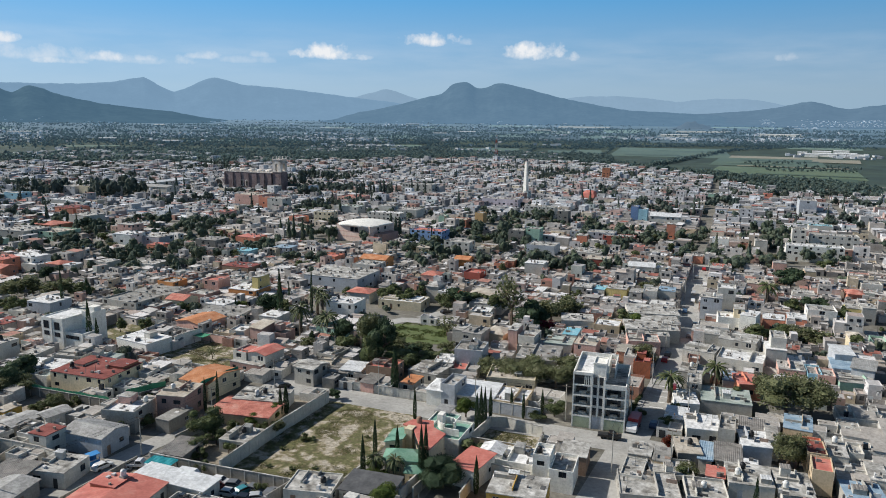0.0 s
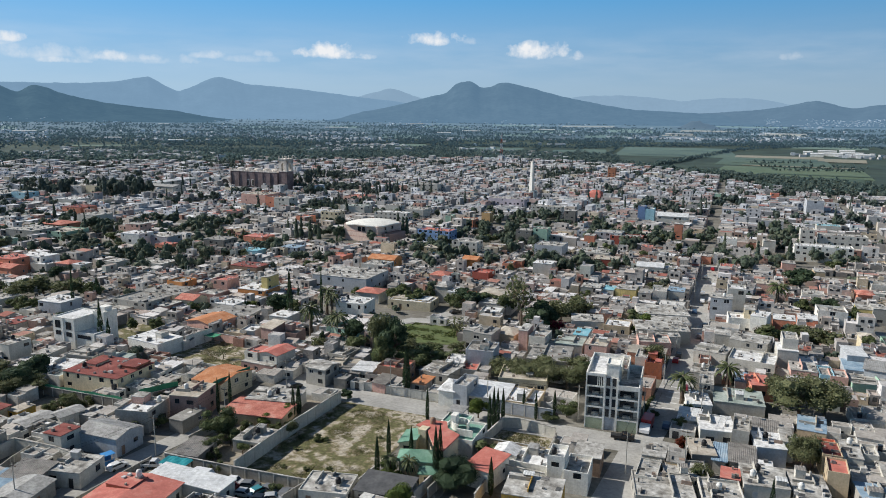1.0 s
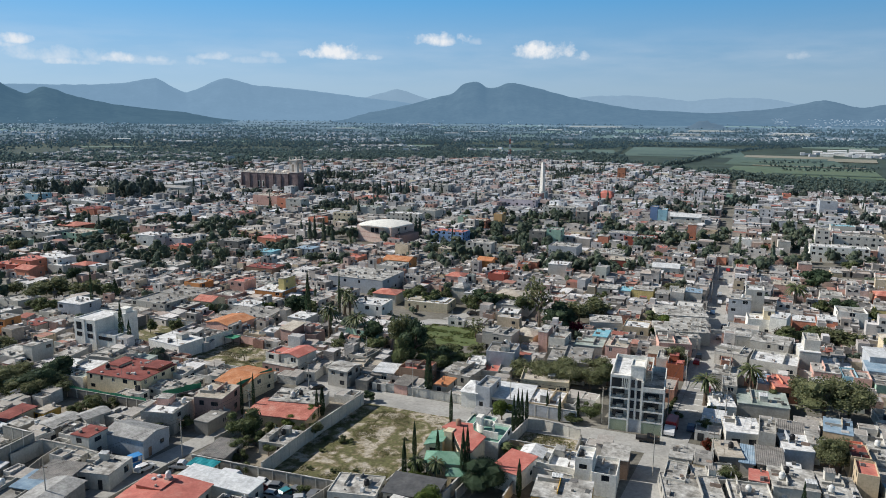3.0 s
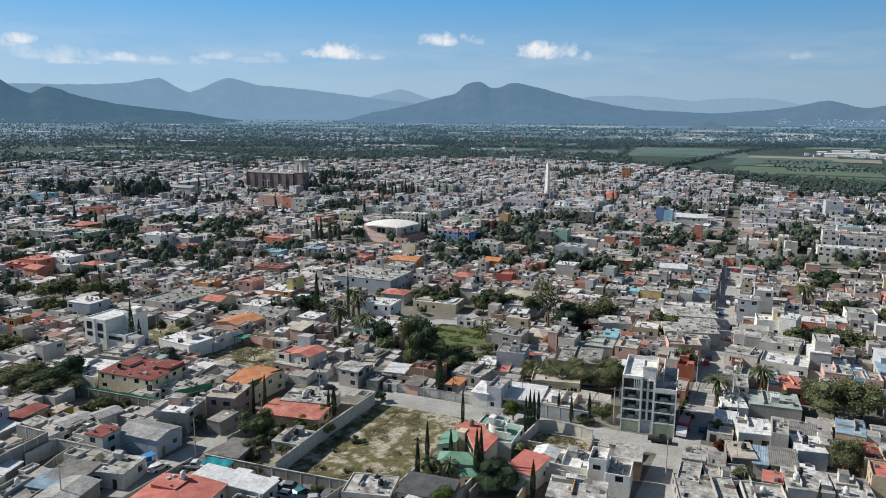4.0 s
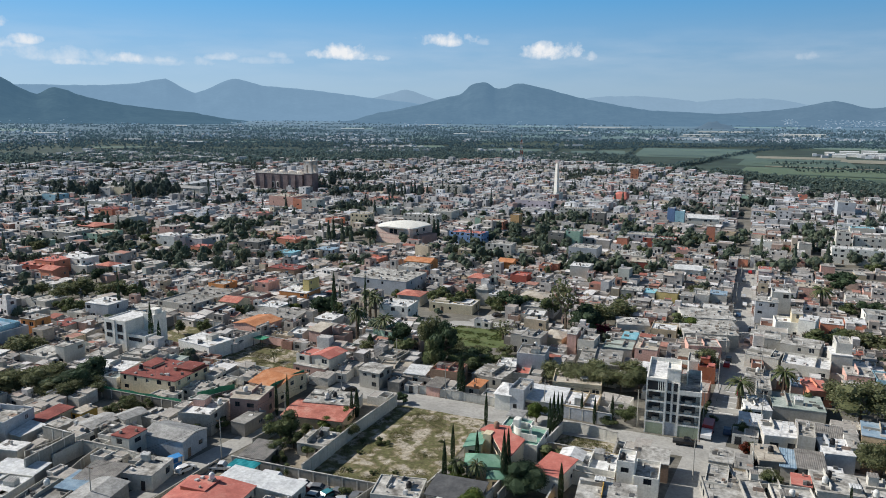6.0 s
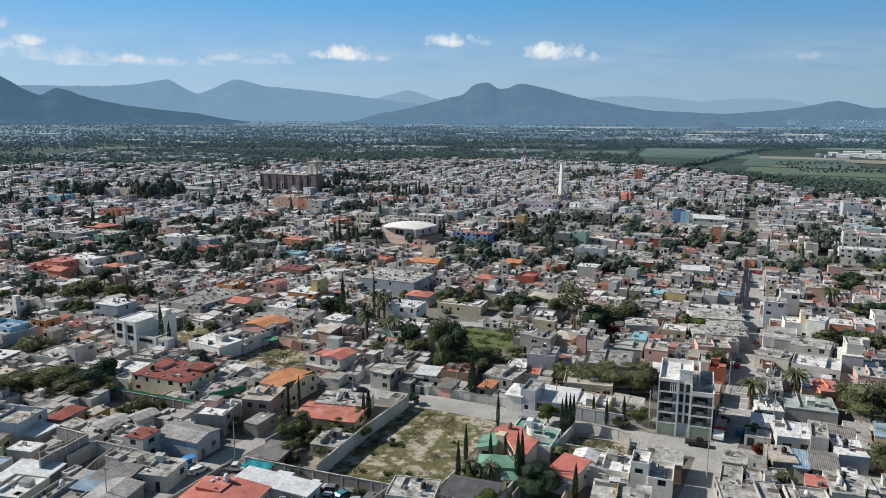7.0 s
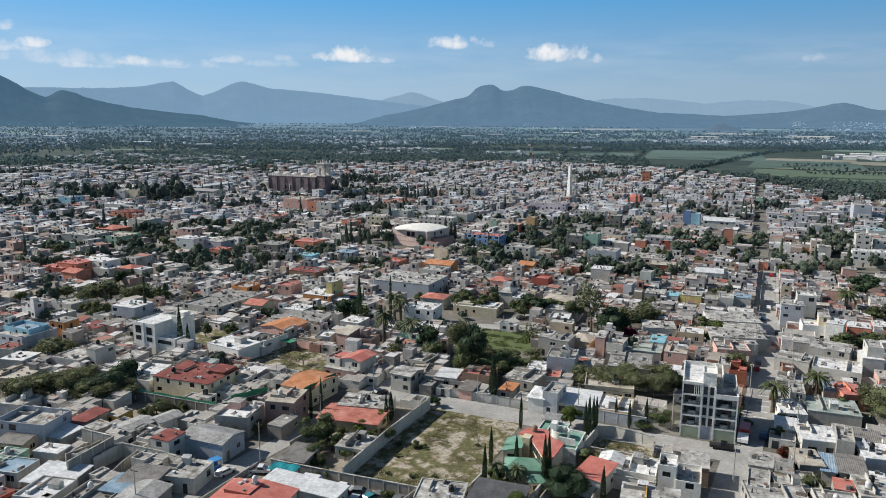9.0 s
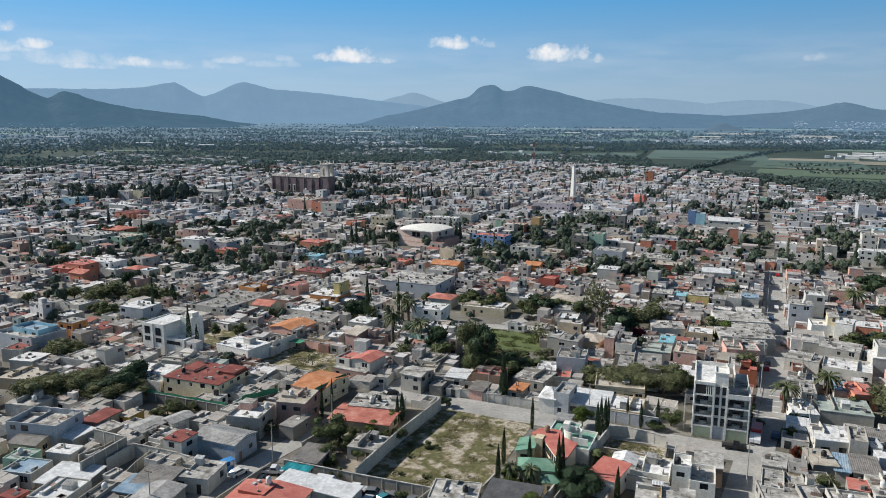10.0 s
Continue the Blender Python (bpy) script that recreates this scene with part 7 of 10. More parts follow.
# ---- the apartment block ----
def apartment_block():
    ob = base("apartment_block", -22.0, 162.3, 0, 3.5, "five-level pale grey apartment block with recessed balconies and green garage gates", "apartment block")
    take(-16, 170, 13, 17, 3.5)
    W, D = 12.1, 15.6
    fl = [0, 3.0, 5.5, 8.0, 10.5, 13.2]
    core = Shell()
    core.box(0.0, 1.5, 0, 4.3, D, 13.2 - 0.7)
    core.box(4.3, 0.25, 0, 7.2, D, 12.4)
    core.box(7.2, 1.5, 0, W, D, 10.5 - 0.6)
    part("wall", core, M["light"], ob)
    for x0, y0, z0, x1, y1, z1 in ((-0.02, 0.0, 0, 0.28, D, 13.2), (W - 0.28, 0.0, 0, W + 0.02, D, 10.5), (4.1, 0.0, 0, 4.5, 1.5, 13.2), (7.0, 0.0, 0, 7.4, 1.5, 12.3), (5.65, 0.12, 3.0, 5.9, 0.4, 13.0)):
        pier = Shell()
        pier.box(x0, y0, z0, x1, y1, z1)
        part("pier", pier, M["white"], ob)
    for k in range(1, 6):
        s = Shell()
        s.box(0.28, 0.0, fl[k] - 0.32, 4.1, 1.6, fl[k])
        part("balcony_slab", s, M["white"], ob)
        if k < 5:
            s = Shell()
            s.box(7.4, 0.0, fl[k] - 0.32, W - 0.28, 1.6, fl[k])
            part("balcony_slab", s, M["white"], ob)
    for k in (1, 2, 3):
        for x0, x1 in ((0.28, 4.1), (7.4, W - 0.28)):
            r = Shell()
            n = int((x1 - x0) / 0.18)
            for i in range(n):
                x = x0 + (i + 0.5) * (x1 - x0) / n
                r.box(x - 0.012, 0.1, fl[k], x + 0.012, 0.125, fl[k] + 0.95)
            r.box(x0, 0.08, fl[k] + 0.95, x1, 0.15, fl[k] + 1.0)
            part("railing", r, M["metal_dark"], ob)
            g = Shell()
            g.box(x0 + 0.35, 1.44, fl[k] + 0.1, x1 - 0.9, 1.52, fl[k] + 2.1)
            part("glass_door", g, M["glass"], ob)
            c = Shell()
            c.box(x0 + 1.2, 0.5, fl[k], x0 + 2.8, 1.2, fl[k] + 0.75)
            part("balcony_bench", c, M["light"], ob)
    for x0, x1 in ((0.28, 4.1), (7.4, W - 0.28)):
        g = Shell()
        g.box(x0, 0.05, 0.05, x1, 0.12, 2.62)
        gate = part("garage_gate", g, M["gate_green"], ob, "pale green garage gate")
        for i in range(1, 8):
            x = x0 + (x1 - x0) * i / 8
            rib = Shell()
            rib.box(x - 0.02, 0.038, 0.05, x + 0.02, 0.05, 2.62)
            part("rib", rib, M["gate_green"], gate)
    d = Shell()
    d.box(4.5, 0.2, 0.0, 7.0, 0.26, 2.9)
    part("door", d, M["bluegrey"], ob)
    # top window with louvres on the tall bay
    g = Shell()
    g.box(0.28, 0.35, 10.5, 4.1, 0.42, 12.6)
    part("window", g, M["glass"], ob)
    for i in range(4):
        s = Shell()
        s.box(2.6 + i * 0.42, 0.05, 10.5, 2.78 + i * 0.42, 0.3, 12.85)
        part("fin", s, M["white"], ob)
    for k in range(1, 5):
        for x in (4.65, 6.05):
            p = Shell()
            p.box(x, 0.2, fl[k] + 0.25, x + 0.85, 0.27, fl[k] + 2.15)
            w = part("window", p, M["glass"], ob)
            f = Shell()
            for a in (x - 0.05, x + 0.85):
                f.box(a, 0.17, fl[k] + 0.2, a + 0.05, 0.255, fl[k] + 2.2)
            f.box(x, 0.17, fl[k] + 2.15, x + 0.85, 0.255, fl[k] + 2.2)
            part("window_frame", f, M["metal_white"], w)
    for k in range(1, 5):                       # side windows
        for y in (4.0, 8.5, 12.0):
            if k < 4:
                p = Shell()
                p.box(W - 0.02, y, fl[k] + 0.9, W + 0.05, y + 1.2, fl[k] + 2.0)
                part("window", p, M["glass"], ob)
    # parapets and roofs
    pa = Shell()
    pa.box(0, -0.02, 12.85, 4.5, 0.25, 13.5)
    pa.box(-0.02, 0.25, 12.5, 0.25, D, 13.5)
    pa.box(0.25, D - 0.25, 12.4, 9.0, D, 13.5)
    pa.box(7.15, 6.0, 9.9, 7.4, D - 0.25, 13.3)
    pa.box(8.75, 8.0, 9.9, 9.0, D - 0.25, 13.3)
    part("parapet", pa, M["white"], ob)
    pb = Shell()
    pb.box(7.2, -0.02, 10.18, W + 0.02, 0.25, 11.2)
    pb.box(W - 0.25, 0.25, 9.8, W + 0.02, D, 11.2)
    pb.box(9.0, D - 0.25, 9.8, W - 0.25, D, 11.2)
    part("parapet", pb, M["white"], ob)
    r = Shell()
    r.box(0.25, 1.0, 12.5, 4.6, D - 0.25, 12.62)
    r.box(4.6, 5.5, 12.4, 7.15, D - 0.25, 12.6)
    part("roof", r, M["slab_white"], ob)
    r = Shell()
    r.box(7.4, 0.25, 9.9, W - 0.25, D - 0.25, 10.02)
    part("terrace", r, M["slab"], ob)
    t = Shell()
    t.box(4.4, 1.6, 12.3, 7.3, 6.5, 15.2)
    t.box(4.3, 1.5, 15.2, 7.4, 1.75, 15.55)
    t.box(4.3, 6.35, 15.2, 7.4, 6.6, 15.55)
    t.box(4.3, 1.75, 15.2, 4.55, 6.35, 15.55)
    t.box(7.15, 1.75, 15.2, 7.4, 6.35, 15.55)
    part("stair_tower", t, M["white"], ob)
    for x in (5.0, 6.2):
        p = Shell()
        p.box(x, 1.52, 12.55 - 1.9, x + 0.8, 1.62, 12.4)
        part("window", p, M["glass"], ob)


apartment_block()


# ---- the green-roofed villa ----
M["terrace_green"] = surface("terrace_green_coating", [(0.13, 0.27, 0.21), (0.18, 0.34, 0.27), (0.26, 0.42, 0.35)], big=0.4, small=2.0, dirt=0.25, bump=0.15)


def villa():
    ob = base("villa", -48.0, 133.0, 0, 0, "cream villa with green pitched roofs and a coral red flat roof", "house")
    take(-47.5, 137, 15, 26)
    rng = random.Random(4)

    def wing(dx, dy, w, d, h, wall, roof, rot=0.0, **kw):
        hold = new("wing")
        hold.parent = ob
        hold.matrix_basis = pose(dx, dy, 0, 0, 0, rot)
        body_of(hold, w, d, h, wall, roof, rng, 0.0, **kw)

    plan = [(-4.4, 1.2), (-3.4, 4.4), (1.0, 5.3), (2.4, 2.2), (5.8, 0.2), (5.4, -7.6), (3.6, -7.8), (-1.8, 0.6)]
    mid = Vector((1.2, 0.6))
    shrunk = [mid + (Vector(p) - mid) * 0.94 for p in plan]
    w = Shell()
    for a, b in zip(shrunk, shrunk[1:] + shrunk[:1]):
        w.poly([(b.x, b.y, 0), (a.x, a.y, 0), (a.x, a.y, 6.5), (b.x, b.y, 6.5)])
    part("wall", w, M["cream"], ob)
    r = Shell()
    r.poly([(*p, 6.78) for p in reversed(plan)])
    r.poly([(*p, 6.5) for p in plan])
    for a, b in zip(plan, plan[1:] + plan[:1]):
        r.poly([(*a, 6.5), (*a, 6.78), (*b, 6.78), (*b, 6.5)])
    part("roof", r, M["roof_coral"], ob, "coral red flat roof")
    a, b = Vector((-1.55, 0.35)), Vector((3.55, -7.3))
    turn = math.degrees(math.atan2(b.y - a.y, b.x - a.x))
    for k in range(6):
        p = a.lerp(b, (k + 0.6) / 6.6)
        g = Shell()
        g.box(-0.5, -0.09, 4.7, 0.5, 0.06, 6.0)
        part("window", g, M["glass"], ob, at=pose(p.x, p.y, 0, 0, 0, turn))
    wing(-4.6, -0.8, 3.6, 6.0, 4.7, "cream", "tile_green", 8, top="shed", rise=1.1, ridge="y", eave=0.3, few=0.9)
    wing(-0.4, -6.4, 7.6, 4.4, 3.8, "cream", "tile_green", 16, top="hip", rise=1.4, eave=0.5, few=0.95)
    wing(2.9, -9.2, 3.4, 2.6, 2.6, "cream", "tile_green", 16, top="hip", rise=1.0, eave=0.4)
    tower = Shell()
    tower.box(-2.9, -1.2, 0, -1.2, 1.0, 7.0)
    part("stair_tower", tower, M["cream"], ob)
    wing(3.6, 7.5, 8.2, 9.5, 4.6, "white", "terrace_green", 0, parapet=0.55, few=0.2)
    wing(0.0, 14.5, 6.0, 5.5, 3.7, "white", "terrace_green", 0, parapet=0.3, few=0.2)
    s = Shell()
    for i in range(9):
        s.box(-3.2 + i * 0.42, 16.2, 4.2, -2.86 + i * 0.42, 20.6, 4.28)
    s.box(-3.4, 16.0, 4.1, 0.6, 20.8, 4.2)
    for x in (-3.3, 0.4):
        for y in (16.2, 20.5):
            s.box(x, y, 0, x + 0.12, y + 0.12, 4.1)
    part("pergola", s, M["sheet"], ob, "pale corrugated pergola roof on thin posts")
    ring = Shell()
    n = 26
    for i in range(n):
        a, b = math.pi * 1.65 * i / n - 0.4, math.pi * 1.65 * (i + 1) / n - 0.4
        for r0, r1, z0, z1 in ((1.75, 1.95, 4.4, 6.0),):
            p = [(3.0 + r * math.cos(t), 8.3 + r * math.sin(t)) for r, t in ((r0, a), (r1, a), (r1, b), (r0, b))]
            ring.poly([(*q, z1) for q in p])
            ring.poly([(*p[1], z0), (*p[2], z0), (*p[2], z1), (*p[1], z1)])
            ring.poly([(*p[3], z0), (*p[0], z0), (*p[0], z1), (*p[3], z1)])
    part("curved_parapet", ring, M["white"], ob, "curved white parapet round the terrace")
    st = Shell()
    st.box(0.9, 7.6, 4.4, 2.2, 9.6, 7.3)
    part("stair_housing", st, M["white"], ob)
    st = Shell()
    st.box(3.6, 4.6, 4.4, 7.0, 4.85, 5.9)
    part("terrace_wall", st, M["white"], ob)
    v = Shell()
    v.lathe([(0.55, 6.75), (0.6, 6.85), (0.6, 7.9), (0.3, 8.15)], 14, -1.4, 3.2)
    part("water_tank", smooth(v.mesh("water_tank", M["brown"])), None, ob, "brown round water tank")


villa()


# ---- the white three-storey house ----
def white_house():
    ob = base("house", -185.2, 157.3, 0, 0, "tall white modern house with dark square windows", "house")
    take(-177, 164, 18, 15)
    blocks = [("wall", 0, 0, 8.8, 11.0, 9.6), ("side_wing", 8.82, 0.6, 16.0, 7.2, 5.6), ("rear_block", 8.82, 7.22, 13.2, 12.5, 10.4)]
    for name, x0, y0, x1, y1, h in blocks:
        sh = Shell()
        sh.box(x0, y0, 0, x1, y1, h - 0.4)
        for a, b, c, d in ((x0, y0, x1, y0 + 0.2), (x0, y1 - 0.2, x1, y1), (x0, y0 + 0.2, x0 + 0.2, y1 - 0.2), (x1 - 0.2, y0 + 0.2, x1, y1 - 0.2)):
            sh.box(a, b, h - 0.4, c, d, h)
        part(name, sh, M["white"], ob)
        r = Shell()
        r.box(x0 + 0.2, y0 + 0.2, h - 0.4, x1 - 0.2, y1 - 0.2, h - 0.32)
        part("roof", r, M["slab_white"], ob)
    rib = Shell()
    rib.box(4.0, -0.25, 0, 4.5, 0, 9.6)
    part("fin", rib, M["white"], ob)
    for x0, z0, x1, z1 in ((1.0, 6.2, 3.2, 8.6), (1.0, 4.0, 3.2, 5.4), (5.4, 6.0, 7.6, 8.4), (5.4, 3.8, 7.6, 5.2)):
        f = Shell()
        lattice(f, [x0, x0 + 0.08, (x0 + x1) / 2 - 0.04, (x0 + x1) / 2 + 0.04, x1 - 0.08, x1], [z0, z0 + 0.08, z1 - 0.08, z1], -0.06, 0.0)
        w = part("window", f, M["metal_dark"], ob)
        g = Shell()
        g.box(x0 + 0.08, -0.03, z0 + 0.08, x1 - 0.08, 0.02, z1 - 0.08)
        part("pane", g, M["glass"], w)
    g = Shell()
    g.box(9.3, 0.52, 3.6, 14.6, 0.64, 4.7)
    part("window", g, M["glass"], ob)
    st = Shell()
    st.box(9.5, 8.6, 10.0, 12.4, 11.5, 11.6)
    part("stair_housing", st, M["white"], ob)


white_house()


# ---- the arena with its white curved roof ----
def arena():
    ob = base("sports_hall", -189.7, 380, 0, -9, "pinkish sports hall under a white curved shell roof", "hall")
    take(-189, 374, 34, 40, -8)
    w = Shell()
    w.box(-12, -12, 0, 12, 12, 9.4)
    part("wall", w, M["hall_pink"], ob)
    for z in (2.6, 5.4):
        b = Shell()
        b.box(-12.08, -12.08, z, 12.08, 12.08, z + 0.3)
        part("wall_band", b, M["pink"], ob)
    r = Shell()
    nu, nv = 40, 9
    rows = []
    for j in range(nv + 1):
        ring = []
        for i in range(nu):
            a = 2 * math.pi * i / nu
            rad = 13.9 / (abs(math.cos(a)) ** 3.4 + abs(math.sin(a)) ** 3.4) ** (1 / 3.4) * j / nv
            u, v = rad * math.cos(a), rad * math.sin(a)
            ring.append((u, v, 8.3 + 1.7 * (1 - (u / 13.9) ** 2) + 1.5 * (1 - (v / 13.9) ** 2)))
        rows.append(ring)
    for j in range(nv):
        for i in range(nu):
            k = (i + 1) % nu
            r.poly([rows[j][i], rows[j + 1][i], rows[j + 1][k], rows[j][k]])
    for i in range(nu):
        k = (i + 1) % nu
        a, b = rows[nv][i], rows[nv][k]
        r.poly([a, (a[0], a[1], a[2] - 0.6), (b[0], b[1], b[2] - 0.6), b])
        r.poly([(a[0], a[1], a[2] - 0.6), (a[0] * 0.7, a[1] * 0.7, 9.0), (b[0] * 0.7, b[1] * 0.7, 9.0), (b[0], b[1], b[2] - 0.6)])
    part("roof", r, M["white"], ob, "smooth white shell roof")
    for x in (-1.9, 1.1):
        g = Shell()
        g.box(x, -12.16, 5.8, x + 2.4, -12.05, 8.4)
        part("window", g, M["glass"], ob)
    for y in (-5.0, 2.0):
        g = Shell()
        g.box(12.05, y, 6.4, 12.16, y + 1.8, 8.2)
        part("window", g, M["glass"], ob)
    d = Shell()
    d.box(12.2, -8, 0, 18, 8, 5.0)
    part("side_wing", d, M["mauve"], ob)


M["hall_pink"] = paint("plaster_hall_pink", (0.68, 0.53, 0.49))
M["peach"] = paint("plaster_peach", (0.58, 0.38, 0.20))
M["azure"] = paint("plaster_azure", (0.20, 0.32, 0.56))
arena()


# ---- the convent church ----
M["church_stone"] = surface("dark_church_stone", [(0.19, 0.142, 0.145), (0.25, 0.190, 0.192), (0.31, 0.245, 0.242)], big=0.15, small=1.2, dirt=0.3, bump=0.3, streaks=0.25)
M["church_pale"] = surface("pale_church_stone", [(0.64, 0.57, 0.51), (0.80, 0.73, 0.66), (0.84, 0.79, 0.73)], big=0.2, small=1.5, dirt=0.3, bump=0.3, streaks=0.2)


def church():
    ob = base("convent_church", -424, 596, 0, -2, "long dark stone church with battlements and a pale bell tower", "church")
    take(-426, 596, 84, 24, -2)
    n = Shell()
    n.box(-31, -8, 0, 25, 8, 17.2)
    part("nave", n, M["church_stone"], ob)
    for x in (-31.0, -21.5, -12.0, -2.5, 7.0, 16.0):
        b = Shell()
        b.box(x, -8.7, 0, x + 1.1, -8, 16.4)
        part("pilaster", b, M["church_stone"], ob)
    cornice = Shell()
    cornice.box(-31.3, -8.35, 17.2, 25.2, 8.3, 17.8)
    part("cornice", cornice, M["church_pale"], ob)
    g = random.Random(3)
    for i in range(22):
        m = Shell()
        m.box(-31 + i * 2.55, -8.3, 17.8, -29.7 + i * 2.55, -7.5, 18.7 + g.uniform(0, 0.5))
        m.box(-30.7 + i * 2.55, -8.2, 18.7, -30.0 + i * 2.55, -7.6, 19.5 + g.uniform(0, 0.3))
        part("merlon", m, M["church_pale"], ob)
    for k in range(5):
        r = Shell()
        r.lathe([(4.4, 17.8), (4.2, 18.6), (3.0, 19.9), (0.8, 20.5)], 12, -25 + k * 10.6, 0)
        part("vault", r, M["church_pale"], ob, "pale low vault")
    for x, w in ((-11.0, 2.4), (-5.2, 2.4)):
        s = Shell()
        s.box(x - 0.4, -8.25, 3.5, x + w + 0.4, -8.02, 9.8)
        sur = part("window", s, M["church_pale"], ob)
        # the window's inner shade is a near-black block on the wall
        v = Shell()
        v.box(x + 0.3, -8.4, 4, x + w - 0.3, -8.2, 9.2)
        part("opening", v, M["void"], sur)
    # bell tower with arched openings on every side
    t = Shell()
    t.box(26.0, -7.2, 0, 35.5, 3.6, 18.5)
    part("tower_base", t, M["church_stone"], ob)
    t = Shell()
    t.box(25.6, -7.6, 18.5, 35.9, 4.0, 19.4)
    part("tower_cornice", t, M["church_pale"], ob)
    for x0, x1 in ((26.2, 29.3), (32.2, 35.3)):
        for y0, y1 in ((-7.0, -4.0), (0.4, 3.4)):
            q = Shell()
            q.box(x0, y0, 19.4, x1, y1, 30.0)
            part("tower_pier", q, M["church_pale"], ob)
    u = Shell()
    u.box(26.2, -7.0, 26.6, 35.3, 3.4, 30.0)
    for i in range(8):                      # the round head of the front opening
        p, q = math.pi * i / 8, math.pi * (i + 1) / 8
        u.poly([(30.75 + 1.45 * math.cos(p), -7.02, 25.2 + 1.4 * math.sin(p)), (30.75 + 1.45 * math.cos(q), -7.02, 25.2 + 1.4 * math.sin(q)), (30.75 + 1.45 * math.cos(q), -7.02, 26.65), (30.75 + 1.45 * math.cos(p), -7.02, 26.65)])
    u.box(25.8, -7.4, 30.0, 35.7, 3.8, 30.8)
    part("belfry", u, M["church_pale"], ob)
    for x in (26.0, 30.2, 34.3):
        for y in (-7.2, 2.4):
            q = Shell()
            q.lathe([(0.55, 30.8), (0.5, 32.0), (0.7, 32.2), (0.1, 33.6)], 6, x + 0.6, y + 0.6)
            part("pinnacle", q, M["church_pale"], ob)
    a = Shell()
    a.box(-50, -5, 0, -31.5, 6, 6.5)
    part("chapel", a, M["church_pale"], ob)
    arch = Shell()
    for i in range(12):
        p, q = math.pi * i / 12, math.pi * (i + 1) / 12
        arch.poly([(-41 + r * math.cos(t), -5.25, 3.0 + r * 1.15 * math.sin(t)) for r, t in ((6.4, p), (5.0, p), (5.0, q), (6.4, q))])
        arch.poly([(-41 + 6.4 * math.cos(t), -5.25, 3.0 + 7.36 * math.sin(t)) for t in (p, q)] + [(-41 + 6.4 * math.cos(t), 2.0, 3.0 + 7.36 * math.sin(t)) for t in (q, p)])
    for x in (-47.4, -36.0):
        arch.box(x, -5.25, 0, x + 1.4, 2, 3)
    part("open_chapel_arch", arch, M["church_pale"], ob)
    # shade of the chapel arch, painted as a flat near-black sheet
    v = Shell()
    for i in range(12):
        p, q = math.pi * i / 12, math.pi * (i + 1) / 12
        v.poly([(-41, -5.1, 3.0), (-41 + 5.0 * math.cos(p), -5.1, 3.0 + 5.75 * math.sin(p)), (-41 + 5.0 * math.cos(q), -5.1, 3.0 + 5.75 * math.sin(q))])
    v.box(-46.0, -5.15, 0, -36.0, -5.05, 3.0)
    part("chapel_niche", v, M["void"], ob)


church()

# ---- the white obelisk tower ----
ob = base("obelisk_tower", -170, 669, 0, 20, "tall slim white tapering concrete tower", "tower")
sh = Shell()
sh.lathe([(2.9, 0), (2.7, 4), (1.55, 30.2)], 4)
part("shaft", sh, M["white"], ob)
sh = Shell()
sh.lathe([(1.55, 30.2), (1.2, 31.0), (0.18, 31.4), (0.1, 33.6)], 4)
part("cap", sh, M["light"], ob)
take(-168, 660, 14, 34)

# ---- the red dome tent ----
ob = base("dome_tent", -105.5, 648, 0, -8, "bright orange-red vaulted fabric roof over a court", "canopy")
sh = Shell()
for i in range(12):
    for j in range(8):
        q = []
        for u, v in ((i, j), (i + 1, j), (i + 1, j + 1), (i, j + 1)):
            a, b = u / 6 - 1, v / 4 - 1
            q.append((6.6 * a, 5.6 * b, 3.0 + 6.2 * (1 - a ** 4) ** 0.5 * (1 - b * b) ** 0.5))
        sh.poly(q)
part("canopy", smooth(sh.mesh("canopy", M["roof_coral"])), None, ob)
for x in (-6.4, -2.2, 2.0, 6.2):
    for y in (-5.5, 5.3):
        sh = Shell()
        sh.box(x, y, 0, x + 0.25, y + 0.25, 3.1)
        part("post", sh, M["metal_white"], ob)
take(-106, 646, 16, 16)

# ---- taller and brighter buildings of the middle distance ----
house(-150, 384, 20, 11, 7.5, -3, "azure", "roof_coral", label="azure blue two-storey building with rows of windows", few=0.95, name="building", category="building")
house(-101, 397, 9, 9, 9, 0, "dark", "slab", few=1.0, label="dark glazed office building with a teal side wall", name="building", category="building")
house(-92, 399, 8, 9, 10, 0, "mint", "slab", label="pale teal three-storey building", name="building", category="building")
house(-148, 470, 6, 8, 7.5, 0, "peach", "slab", label="pale orange three-storey block", few=0.3, name="building", category="building")
house(-51.5, 526, 5, 9, 11, 0, "blue", "slab", label="deep blue building with a white side wall", few=0.3, name="building", category="building")
house(-45.8, 526, 6, 9, 9.5, 0, "sky", "slab_white", few=0.6)
house(-238, 416, 13, 9, 9.5, 0, "cream", "slab", few=1.0, label="four-level cream apartment block with brick ends", name="building", category="building")
house(-518, 575, 14, 62, 6, 5, "light", "sheet_white", top="gable", ridge="y", rise=1.2, few=0.2, label="long market shed with a white metal roof", name="shed", category="shed")
house(-478, 522, 36, 16, 7, 0, "light", "sheet", top="gable", rise=1.5, few=0.2, label="grey warehouse with a metal roof", name="shed", category="shed")
house(-575, 520, 46, 14, 7, 0, "light", "slab_white", few=0.8, label="long pale two-storey school building", name="building", category="building")
house(-234, 1042, 34, 16, 6, 0, "white", "sheet_white", few=0.2, label="long shed with white roof at the edge of town", name="shed", category="shed")
house(-196, 1046, 22, 16, 6, 0, "white", "sheet_white", few=0.2, label="long shed with white roof at the edge of town", name="shed", category="shed")
house(65, 452, 24, 10, 9, 0, "light", "slab", few=0.95, label="long grey three-storey school block", name="building", category="building")
